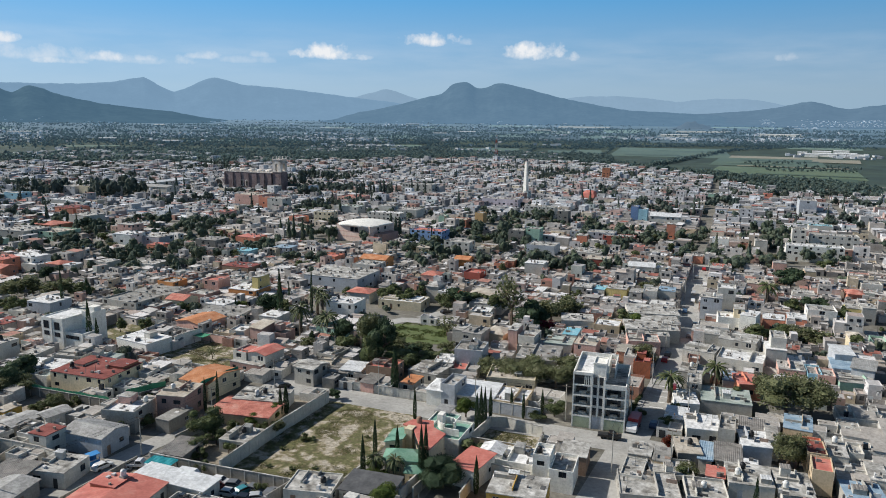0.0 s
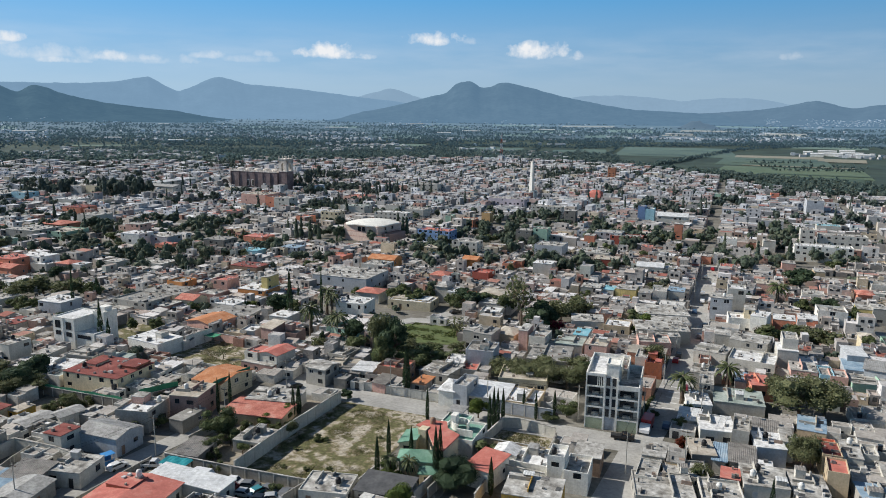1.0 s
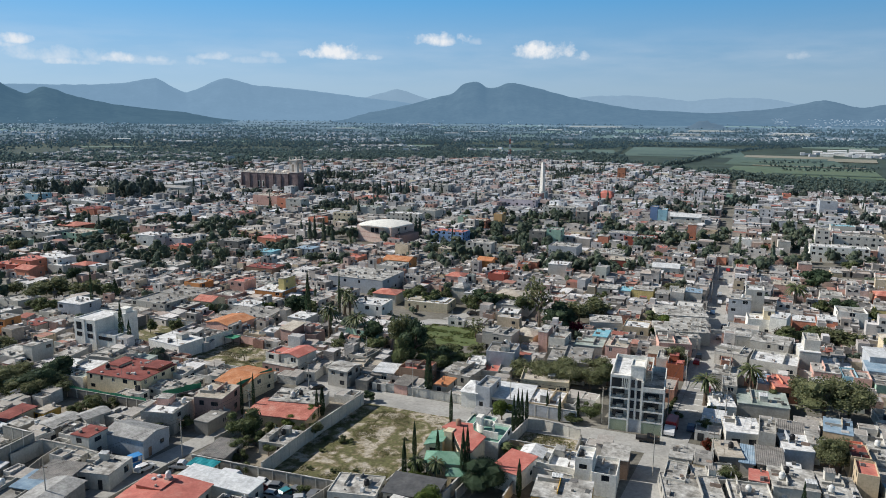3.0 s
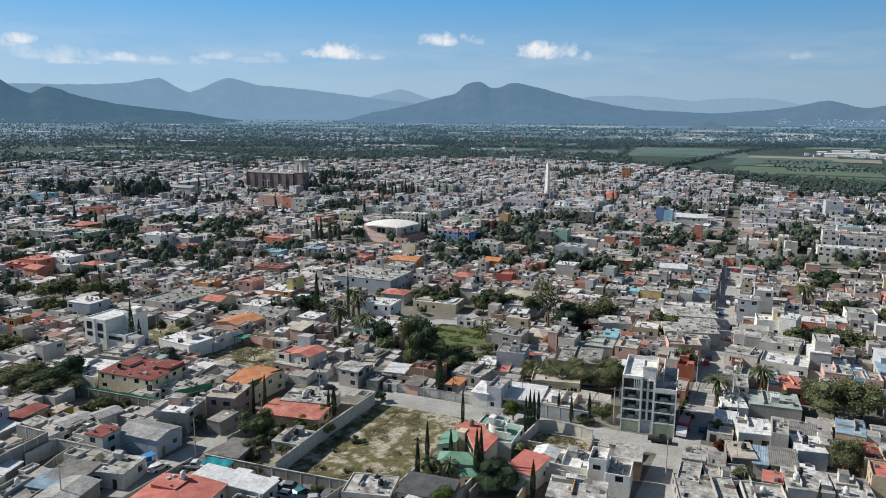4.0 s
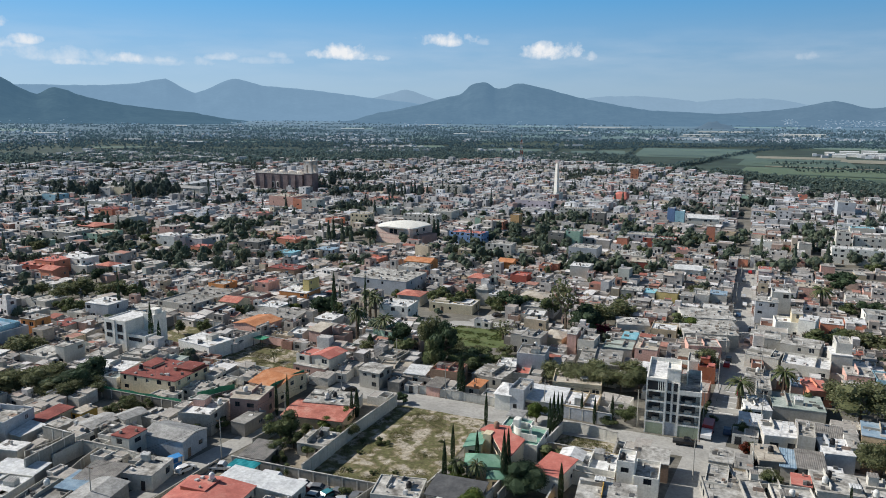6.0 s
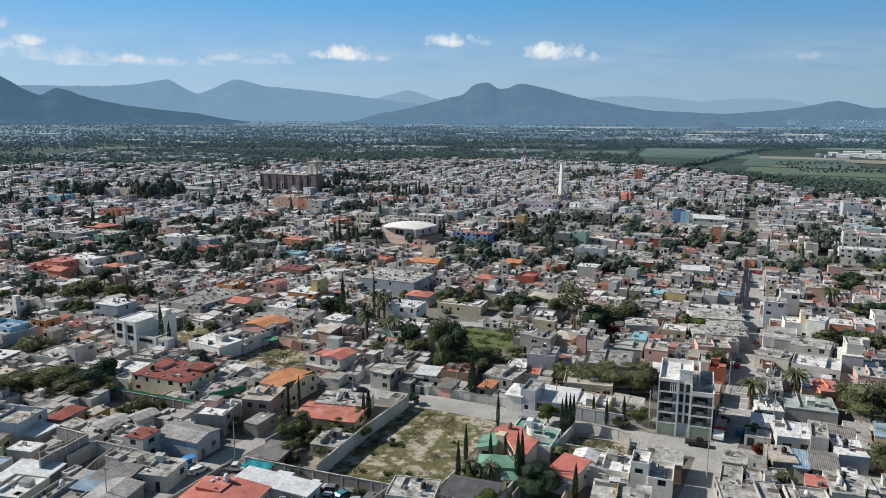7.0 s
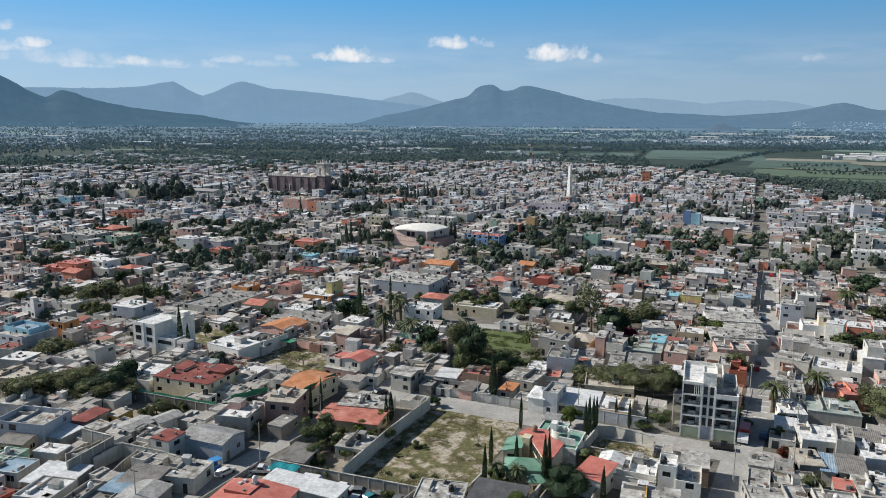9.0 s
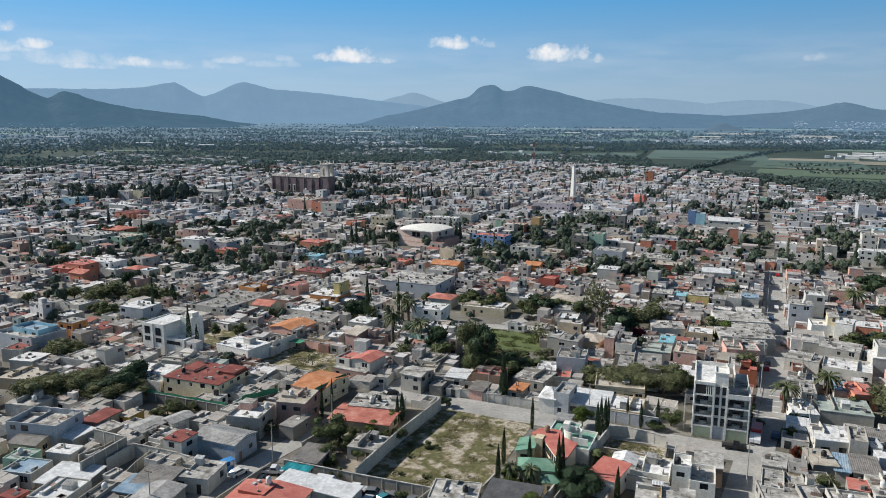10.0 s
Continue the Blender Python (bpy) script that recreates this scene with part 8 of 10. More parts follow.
house(52, 415, 27, 9, 8, 0, "white", "slab_white", few=0.8, label="long white building with a parapet and arcades", name="building", category="building")
house(47, 449, 7, 9, 12, 0, "light", "slab", few=0.9, label="grey four-storey block with open bays", name="building", category="building")
house(66, 525, 14, 10, 5, 0, "light", "roof_cyan", few=0.3, label="low building with a turquoise sheet roof", name="building", category="building")
house(66, 622, 12, 20, 12, 0, "bluegrey", "slab", few=0.1, label="tall blank blue-grey hall", name="building", category="building")
house(-129, 888, 9, 10, 14, 0, "brick", "slab", few=0.4, label="red brick tower house above the roofs", name="building", category="building")
house(-262, 628, 30, 14, 10, 0, "light", "slab", few=0.9, label="pale three-storey hotel with a long roof", name="building", category="building")
house(-250, 470, 20, 12, 7, 0, "light", "roof_teal", few=0.4)
house(-205, 440, 24, 10, 8, 0, "light", "slab_white", few=0.9)
house(-160, 560, 30, 14, 8, 0, "lilac", "slab", few=0.7, label="long lilac-grey building with flat roof", name="building", category="building")
house(-118, 520, 22, 10, 8, 0, "light", "slab", few=0.9)
house(-30, 520, 20, 12, 6, 0, "light", "sheet_white", top="gable", rise=2.0, few=0.3, label="hall with a rounded white roof", name="hall", category="hall")
house(-64, 430, 26, 11, 6, 0, "bluegrey", "slab", few=0.8)
house(-48, 425, 18, 9, 5, 0, "red", "slab", few=0.7, label="long deep red building with flat roof", name="building", category="building")
house(-120, 352, 14, 9, 8, 0, "light", "slab", few=0.8)
house(-142, 300, 13, 9, 6, 0, "orange", "tile_orange", top="gable", rise=1.4)


for az, d0, w, d in ((5.6, 1640, 24, 9), (6.6, 1670, 34, 10), (7.7, 1700, 40, 10), (8.4, 1650, 26, 9), (5.0, 1705, 18, 9), (6.2, 1760, 36, 9), (7.4, 1800, 30, 9), (-3.8, 2620, 90, 10), (3.4, 2790, 130, 9), (-21.6, 2480, 46, 14), (-19.5, 2650, 66, 12), (-13.6, 2900, 60, 14),
                     (-30.0, 2880, 90, 12), (-23.8, 3540, 64, 14), (-14.0, 4390, 130, 16), (-12.2, 3870, 50, 14), (-42.6, 3160, 40, 16), (-41.7, 1887, 40, 14), (-26.2, 4650, 60, 16), (-17.0, 4250, 60, 16), (-46.0, 2020, 40, 12), (-51.5, 2450, 60, 14)):
    x, y = polar(az, d0)
    house(x, y, w, d, 5.5, -az, "white", "sheet_white", z=ground_z(x, y), top="gable", rise=1.6, few=0.0, label="long white greenhouse shed on the plain", name="shed", category="shed", group="sheds on the plain")


# ---- lattice mast ----
ob = base("radio_mast", -338, 1110, 0, 10, "red and white lattice radio mast", "mast")
for k in range(6):
    sh = Shell()
    z0, z1 = k * 8.0, (k + 1) * 8.0
    a, b = 2.6 - k * 0.36, 2.6 - (k + 1) * 0.36
    c0, c1 = [(-a, -a), (a, -a), (a, a), (-a, a)], [(-b, -b), (b, -b), (b, b), (-b, b)]
    for i in range(4):
        j = (i + 1) % 4
        sh.beam((*c0[i], z0), (*c1[i], z1), 0.22)
        sh.beam((*c0[i], z0), (*c1[j], z1), 0.14)
        sh.beam((*c0[j], z0), (*c1[i], z1), 0.14)
    part("mast_section", sh, M["red" if k % 2 == 0 else "metal_white"], ob)


# ---- vehicles ----
CARS = {}
for key, rgb in dict(white=(0.72, 0.72, 0.72), black=(0.012, 0.012, 0.014), red=(0.40, 0.025, 0.025), blue=(0.05, 0.09, 0.16), grey=(0.16, 0.165, 0.17), silver=(0.45, 0.46, 0.47), teal=(0.05, 0.22, 0.25), maroon=(0.17, 0.025, 0.03)).items():
    M["car_" + key] = surface("car_paint_" + key, [tuple(c * 0.85 for c in rgb), rgb], rough=0.3, big=0.6, small=3.0, dirt=0.12, bump=0.0, spec=0.5)
M["kiosk_blue"] = surface("blue_painted_metal", [(0.05, 0.22, 0.52), (0.08, 0.30, 0.62)], rough=0.4, big=0.8, small=4.0, dirt=0.15, bump=0.0)
M["tyre"] = surface("rubber", [(0.018, 0.018, 0.018), (0.03, 0.03, 0.03)], big=2.0, small=8.0, bump=0.0)


def car(x, y, rot, colour, kind="car", z=0.06):
    words = {"car": "hatchback car", "pickup": "pickup truck with open bed", "truck": "box truck with red cargo body", "van": "boxy delivery van"}
    key = (colour, kind)
    if key in CARS:
        return copy_thing(CARS[key], pose(x, y, z, 0, 0, rot))
    names = {"car": "car", "pickup": "pickup_truck", "truck": "truck", "van": "van"}
    ob = base(names[kind], x, y, z, rot, f"parked {colour} {words[kind]}", names[kind].replace("_", " "), "parked vehicles")
    L, Wd = {"car": (4.1, 1.7), "pickup": (5.2, 1.85), "truck": (6.8, 2.3), "van": (4.8, 1.9)}[kind]
    if kind == "car":
        side = [(-L / 2, 0.35), (-L / 2, 0.85), (-L / 2 + 0.25, 0.98), (-L / 2 + 0.7, 1.42), (0.35, 1.46), (1.05, 1.0), (L / 2 - 0.15, 0.82), (L / 2, 0.6), (L / 2, 0.35)]
        glass = [(-L / 2 + 0.35, 1.0), (-L / 2 + 0.74, 1.37), (0.32, 1.40), (0.93, 1.02)]
    elif kind == "pickup":
        side = [(-L / 2, 0.5), (-L / 2, 1.0), (-0.3, 1.02), (-0.2, 1.7), (0.9, 1.72), (1.5, 1.12), (L / 2 - 0.1, 1.02), (L / 2, 0.8), (L / 2, 0.5)]
        glass = [(-0.12, 1.15), (-0.08, 1.6), (0.85, 1.62), (1.3, 1.15)]
    elif kind == "van":
        side = [(-L / 2, 0.4), (-L / 2, 1.95), (1.2, 2.0), (1.9, 1.2), (L / 2, 1.0), (L / 2, 0.4)]
        glass = [(0.5, 1.3), (0.5, 1.8), (1.15, 1.82), (1.6, 1.3)]
    else:
        side = [(1.4, 0.6), (1.4, 2.3), (2.5, 2.3), (3.1, 1.5), (3.4, 1.35), (3.4, 0.6)]
        glass = [(1.7, 1.55), (1.7, 2.1), (2.45, 2.1), (2.85, 1.55)]
    b = Shell()
    h = Wd / 2
    inset = lambda zz: h - 0.16 * max(0.0, (zz - 0.9)) if kind in ("car", "pickup") else h
    for (x0, z0), (x1, z1) in zip(side, side[1:] + side[:1]):
        b.poly([(x0, -inset(z0), z0), (x1, -inset(z1), z1), (x1, inset(z1), z1), (x0, inset(z0), z0)])
    b.poly([(a, -inset(c), c) for a, c in side])
    b.poly([(a, inset(c), c) for a, c in reversed(side)])
    part("body", b, M["car_" + colour], ob)
    g = Shell()
    for s in (-1, 1):
        g.poly([(a, s * (inset(c) + 0.012), c) for a, c in glass])
    (fx0, fz0), (fx1, fz1) = glass[3], glass[2]
    o = 0.1 if kind != "truck" else 0.14
    g.poly([(fx0 + o, -inset(fz0) + 0.12, fz0 + 0.03), (fx1 + o, -inset(fz1) + 0.12, fz1 + 0.03), (fx1 + o, inset(fz1) - 0.12, fz1 + 0.03), (fx0 + o, inset(fz0) - 0.12, fz0 + 0.03)])
    part("window_glass", g, M["glass"], ob)
    wheels = [(-L * 0.3, s) for s in (-1, 1)] + [(L * 0.31, s) for s in (-1, 1)]
    for wx, s in wheels:
        w = Shell()
        w.lathe([(0.05, -0.1), (0.3, -0.1), (0.32, 0.0), (0.3, 0.1), (0.05, 0.1)], 12)
        part("wheel", w, M["tyre"], ob, at=pose(wx, s * (h - 0.08), 0.32, 90, 0, 0))
    if kind == "truck":
        c = Shell()
        c.box(-3.4, -1.15, 0.9, 1.2, 1.15, 3.0)
        part("cargo_body", c, M["car_red"], ob, "red slatted cargo body")
    if kind == "pickup":
        c = Shell()
        c.box(-2.45, -0.78, 1.0, -0.35, 0.78, 1.03)
        part("bed", c, M["metal_dark"], ob)
    CARS[key] = ob
    return ob


for spec in ((-12.6, 159.0, 4, "black", "pickup"), (-8.2, 166.2, -94, "white", "truck"), (-4.0, 169.5, 88, "blue", "car"), (-5.6, 219, 88, "red", "car"), (-5.2, 224.5, 88, "black", "car"), (-0.2, 248, 90, "grey", "car"),
             (-1.4, 298, 90, "white", "car"), (-1.8, 312, 90, "silver", "car"), (1.0, 262, 90, "black", "car"), (-1.6, 196.5, 88, "maroon", "car"), (-105.6, 104.6, 78, "white", "car"), (-99.6, 107.8, 20, "white", "pickup"),
             (-94.6, 107.6, 5, "black", "car"), (-91.1, 107.0, 8, "white", "car"), (-86.5, 108.0, 3, "white", "van"), (-81.3, 107.6, 12, "teal", "car"), (-78.7, 105.2, 86, "maroon", "van"), (-76.2, 108.6, 14, "grey", "car"),
             (-75.2, 105.6, 6, "silver", "car"), (-71.6, 108.6, -8, "grey", "car"), (-71.0, 105.0, 10, "black", "car"), (-88.6, 106.0, 40, "maroon", "car"), (-83.6, 105.2, 100, "grey", "pickup"), (-73.4, 107.6, 70, "teal", "car"), (-69.4, 106.4, 30, "silver", "car"), (-68.2, 108.8, 95, "grey", "car"), (-79.8, 108.7, 5, "white", "car"), (-85, 243, 50, "black", "car"), (-101, 133, 88, "grey", "car"), (-97.5, 156.5, 60, "black", "car"), (2.0, 330, 90, "white", "car"),
             (-2.0, 345, 90, "grey", "car"), (0.4, 366, 90, "red", "car"), (-3.4, 280, 90, "blue", "car")):
    car(*spec)
house(-8.9, 205.5, 2.6, 3.2, 2.6, 0, "white", "slab_white", few=0.0, label="white awning stall on the street side", name="stall", category="stall", parapet=0.1)

# turquoise tarpaulin over part of the scrapyard
sh = Shell()
sh.v = [(a * 0.75, b * 0.8, 2.2 + 0.10 * math.sin(a * 1.7 + b) + 0.06 * b) for b in range(5) for a in range(9)]
sh.f = [(j * 9 + i, j * 9 + i + 1, j * 9 + i + 10, j * 9 + i + 9) for j in range(4) for i in range(8)]
sh.m = [0] * 32
ob = new("tarpaulin", sh.mesh("tarpaulin", M["tarp"]))
ob.modifiers.new("thick", "SOLIDIFY").thickness = 0.03
ob.matrix_basis = pose(-96.6, 106.4, 0, 0, 0, 4)
tagged(ob, "turquoise tarpaulin spread on poles over a yard", "tarpaulin")


# ---- poles and cables ----
POLE = []


def pole(x, y, h=9.0, arm=True):
    if POLE:
        return copy_thing(POLE[0], Matrix.LocRotScale((x, y, 0), None, (1, 1, h / 9.0)))
    ob = base("utility_pole", x, y, 0, 0, "tapered grey concrete utility pole with a crossarm", "pole", "utility poles")
    s = Shell()
    s.lathe([(0.13, 0), (0.08, 9.0)], 8)
    part("shaft", s, M["grey"], ob)
    s = Shell()
    s.box(-0.9, -0.06, 8.4, 0.9, 0.06, 8.52)
    part("crossarm", s, M["bark"], ob)
    for xx in (-0.8, 0.0, 0.8):
        s = Shell()
        s.lathe([(0.05, 8.5), (0.07, 8.6), (0.04, 8.72)], 6, xx)
        part("insulator", s, M["brown"], ob)
    POLE.append(ob)
    return ob


def cable(a, b, sag=0.8, r=0.022):
    cu = bpy.data.curves.new("cable", "CURVE")
    cu.dimensions, cu.bevel_depth, cu.bevel_resolution = "3D", r, 1
    sp = cu.splines.new("POLY")
    sp.points.add(10)
    for i in range(11):
        t = i / 10
        sp.points[i].co = (a[0] + (b[0] - a[0]) * t, a[1] + (b[1] - a[1]) * t, a[2] + (b[2] - a[2]) * t - sag * 4 * t * (1 - t), 1)
    cu.materials.append(M["metal_dark"])
    return tagged(new("cable", cu), "thin dark overhead cable strung between poles", "cable", "overhead cables")


lines = [[(-102.6, 112), (-99.6, 131), (-97.6, 153), (-94, 178)], [(-9.8, 143), (-9.6, 172), (-7.2, 198), (-6.2, 230), (-5.3, 265), (-4.6, 300), (-3.5, 340)], [(-110.6, 86), (-102.6, 112)], [(-97.6, 153), (-72, 162.0), (-46, 163.0), (-24, 165.2), (-9.6, 172)],
         [(1.2, 149), (3.2, 176), (3.6, 215)]]
done = set()
for ln in lines:
    for p in ln:
        if p not in done:
            done.add(p)
            pole(*p)
    for p, q in zip(ln, ln[1:]):
        for off in (-0.7, 0.7):
            cable((p[0] + off, p[1], 8.65), (q[0] + off, q[1], 8.65))


# ---- blue street kiosk ----
ob = base("kiosk", -109.0, 105.4, 0, 70, "small bright blue metal street kiosk", "kiosk")
sh = Shell()
for x in (-1.0, 0.92):
    for y in (-0.8, 0.72):
        sh.box(x, y, 0, x + 0.08, y + 0.08, 2.3)
part("frame", sh, M["kiosk_blue"], ob)
sh = Shell()
sh.box(-1.0, -0.8, 0.1, 1.0, -0.74, 1.1)
sh.box(-1.0, 0.74, 0.1, 1.0, 0.8, 2.2)
sh.box(-1.0, -0.74, 0.1, -0.94, 0.74, 2.2)
part("panel", sh, M["kiosk_blue"], ob)
sh = Shell()
sh.box(-1.2, -1.1, 2.3, 1.2, 0.95, 2.4)
part("roof", sh, M["kiosk_blue"], ob)
sh = Shell()
sh.box(-1.1, -1.0, 1.1, 1.1, -0.6, 1.16)
part("counter", sh, M["metal_white"], ob)
take(-109, 105.4, 3, 3)


# ---- trees and shrubs near the camera ----
tree(-200.3, 141.6, 7.5, 13, "grey", 1, fine=False)
take(-200.3, 141.6, 6.5, 6.5)
tree(-178.3, 113.5, 8, 12, "grey", 1, fine=False)
take(-178.3, 113.5, 6.5, 6.5)
tree(-179.7, 118.0, 7, 11, "grey", 1, fine=False)
take(-179.7, 118.0, 6.5, 6.5)
tree(-96.4, 124.5, 8, 9, "broad", 1)
take(-96.4, 124.5, 5.0, 5.0)
tree(-39.2, 123.9, 8.6, 10.5, "dark", 3, z=-1.0, label="dense round dark green garden tree")
take(-38.7, 125.7, 4.5, 4.5)
tree(-46.4, 157.4, 6, 6.5, "bright", 1)
take(-46.4, 157.4, 3.6, 3.6)
tree(-56.8, 150.6, 8.5, 1.3, "cypress", 2)
tree(-41.8, 151.8, 9, 1.5, "cypress", 0)
tree(-41.3, 153.4, 10, 1.5, "cypress", 1)
tree(-40.3, 153.2, 10, 1.5, "cypress", 2)
tree(-40.6, 158.5, 8, 1.4, "cypress", 0)
tree(-36.8, 163.1, 7, 1.2, "cypress", 1)
tree(-33.4, 161.7, 7, 1.2, "cypress", 2)
tree(-30.2, 167.4, 6, 1.3, "cypress", 0)
tree(-50.9, 128.3, 9, 1.5, "cypress", 1)
tree(-43.9, 124.4, 12, 1.8, "cypress", 2)
tree(-43.4, 125.5, 12, 1.8, "cypress", 0)
tree(-55.4, 121.8, 9, 1.5, "cypress", 1)
tree(-57.2, 130.7, 8.5, 1.4, "cypress", 2)
tree(-52.7, 121.9, 6.4, 4.8, "palm", 0)
take(-52.7, 121.9, 3.6, 3.6)
tree(-48.9, 122.8, 6.2, 4.8, "palm", 1)
take(-49.7, 122.8, 3.3, 3.3)
tree(-53.7, 123.0, 3.5, 5, "bright", 2)
take(-53.7, 123.0, 2.8, 2.8)
tree(-53.8, 120.0, 3.5, 6, "bright", 0)
take(-53.8, 120.0, 3.3, 3.3)
tree(-50.6, 121.4, 3, 5, "bright", 1)
take(-50.6, 121.4, 2.8, 2.8)
tree(-46.3, 112.9, 5, 7, "bright", 2)
take(-46.3, 112.9, 3.9, 3.9)
tree(-32.3, 123.8, 8, 1.6, "cypress", 0)
tree(-105.2, 135.3, 9, 1.2, "cypress", 1)
tree(-105.4, 140.1, 9, 1.2, "cypress", 2)
tree(-87.4, 140.6, 7.5, 1.5, "cypress", 0)
tree(-87.0, 142.3, 7.5, 2, "cypress", 1)
tree(-80.7, 155.1, 3, 4, "dark", 2)
take(-80.7, 155.1, 2.2, 2.2)
tree(-88.4, 139.1, 4, 5, "bright", 0)
take(-88.4, 139.1, 2.8, 2.8)
tree(-26.9, 166.4, 5, 6, "broad", 1)
take(-26.9, 166.4, 3.3, 3.3)
tree(-29.6, 162.7, 3, 6, "broad", 2)
take(-29.6, 162.7, 3.3, 3.3)
tree(-0.9, 169.2, 4, 5, "broad", 0)
take(-0.9, 169.2, 2.8, 2.8)
tree(0.2, 160.3, 3, 4, "rust", 1)
take(0.2, 160.3, 2.2, 2.2)
tree(1.3, 162.0, 3, 4, "bush", 2)
take(1.3, 162.0, 2.2, 2.2)
tree(-1.8, 186.2, 9.5, 8.5, "palm", 0)
take(-1.8, 186.2, 4.7, 4.7)
tree(8.8, 200.0, 9, 8.5, "palm", 1, fine=False)
take(8.8, 200.0, 5.5, 5.5)
tree(25.3, 188.4, 12, 17, "grey", 2, fine=False)
take(25.3, 188.4, 9.4, 9.4)
tree(30.8, 189.4, 11, 14, "grey", 0, fine=False)
take(30.8, 189.4, 7.7, 7.7)
tree(21.0, 195.1, 8, 9, "grey", 1, fine=False)
take(21.0, 195.1, 5.0, 5.0)
tree(23.6, 158.2, 9, 8, "grey", 2)
take(23.6, 158.2, 4.4, 4.4)
tree(25.9, 160.5, 7, 7, "grey", 0)
take(25.9, 160.5, 3.9, 3.9)
tree(-48.6, 185.2, 6, 11, "grey", 1, fine=False)
take(-48.6, 185.2, 6.1, 6.1)
tree(-42.8, 184.1, 7, 12, "grey", 2)
take(-42.8, 184.1, 6.6, 6.6)
tree(-36.7, 184.1, 7.5, 13, "grey", 0)
take(-36.7, 184.1, 7.2, 7.2)
tree(-30.8, 185.0, 7.5, 12, "grey", 1)
take(-30.8, 185.0, 6.6, 6.6)
tree(-26.9, 190.3, 8, 10, "broad", 2, fine=False)
take(-26.9, 190.3, 5.5, 5.5)
tree(-40.1, 192.9, 6, 11, "grey", 0, fine=False)
take(-40.1, 192.9, 6.1, 6.1)
tree(-32.0, 196.5, 6, 10, "grey", 1, fine=False)
take(-32.0, 196.5, 5.5, 5.5)
tree(-175.2, 119.7, 7, 11, "grey", 2, fine=False)
take(-175.2, 119.7, 6.1, 6.1)
tree(-171.3, 122.3, 7.5, 12, "grey", 0, fine=False)
take(-171.3, 122.3, 6.6, 6.6)
tree(-163.9, 123.1, 7, 11, "dark", 1, fine=False)
take(-163.9, 123.1, 6.1, 6.1)
tree(-160.6, 127.1, 8, 11, "dark", 2, fine=False)
take(-160.6, 127.1, 6.1, 6.1)
tree(-163.1, 134.1, 8, 9, "dark", 0, fine=False)
take(-163.1, 134.1, 5.0, 5.0)
tree(-202.2, 141.5, 5, 13, "grey", 1, fine=False)
take(-202.2, 141.5, 7.2, 7.2)
tree(-200.7, 146.9, 4, 8, "grey", 2, fine=False)
take(-200.7, 146.9, 4.4, 4.4)
tree(-170.6, 161.7, 15, 2.4, "cypress", 0, fine=False)
tree(-167.6, 161.8, 9.5, 2.2, "cypress", 1, fine=False)
tree(-209.1, 185.5, 18, 1.6, "cypress", 2, fine=False)
tree(-217.5, 203.9, 9, 4, "cypress", 0, fine=False)
take(-217.5, 203.9, 2.2, 2.2)
tree(-117.8, 197.1, 13, 9, "palm", 1, fine=False)
take(-117.8, 197.1, 5.0, 5.0)
tree(-108.1, 197.5, 11, 10, "palm", 2, fine=False)
take(-108.1, 197.5, 5.5, 5.5)
tree(-127.2, 222.9, 12, 9, "palm", 0, fine=False)
take(-127.2, 222.9, 5.0, 5.0)
tree(-123.2, 219.8, 11, 8, "palm", 1, fine=False)
take(-123.2, 219.8, 4.4, 4.4)
tree(-125.1, 215.7, 18, 1.6, "cypress", 2, fine=False)
tree(-134.3, 209.9, 18, 3, "cypress", 0, fine=False)
tree(-142.1, 216.1, 9, 13, "dark", 1, fine=False)
take(-142.1, 216.1, 7.2, 7.2)
tree(-134.6, 215.4, 8, 10, "broad", 2, fine=False)
take(-134.6, 215.4, 5.5, 5.5)
tree(-86.9, 186.6, 16, 11, "grey", 0, fine=False)
take(-86.9, 186.6, 5.5, 5.5)
tree(-81.9, 183.4, 15, 11, "dark", 1, fine=False)
take(-81.9, 183.4, 6.1, 6.1)
tree(-81.9, 178.2, 12, 9, "broad", 2, fine=False)
take(-81.9, 178.2, 5.0, 5.0)
tree(-108.7, 189.6, 6, 3, "dark", 0, fine=False)
tree(-97.3, 190.5, 6, 8, "broad", 1, fine=False)
take(-97.3, 190.5, 4.4, 4.4)
tree(-108.4, 185.5, 5, 6, "grey", 2, fine=False)
take(-108.4, 185.5, 3.3, 3.3)
tree(-102.2, 196.3, 9, 10, "dark", 0, fine=False)
take(-102.2, 196.3, 5.5, 5.5)
tree(-74.8, 181.4, 7, 11, "broad", 1, fine=False)
take(-74.8, 181.4, 6.1, 6.1)
tree(-71.3, 185.5, 6, 10, "broad", 2, fine=False)
take(-71.3, 185.5, 5.5, 5.5)
tree(-69.1, 189.1, 5, 9, "broad", 0, fine=False)
take(-69.1, 189.1, 5.0, 5.0)
tree(-82.0, 194.5, 5, 9, "grey", 1, fine=False)
take(-82.0, 194.5, 5.5, 5.5)
tree(-90.0, 207.5, 3, 6, "grey", 2, fine=False)
take(-78.0, 211.1, 6.6, 6.6)
tree(-81.7, 252.4, 9, 15, "dark", 0, fine=False)
take(-81.7, 252.4, 8.2, 8.2)
tree(-76.3, 256.6, 7, 9, "broad", 1, fine=False)
take(-76.3, 256.6, 5.0, 5.0)
tree(-85.2, 246.3, 7, 8, "broad", 2, fine=False)
take(-85.2, 246.3, 4.4, 4.4)
tree(-58.6, 238.2, 20, 15, "bare", 0, fine=False)
take(-58.6, 238.2, 8.2, 8.2)
tree(-66.9, 250.4, 9, 9, "broad", 1, fine=False)
take(-66.9, 250.4, 5.0, 5.0)
tree(-52.6, 233.6, 9, 12, "dark", 2, fine=False)
take(-52.6, 233.6, 6.6, 6.6)
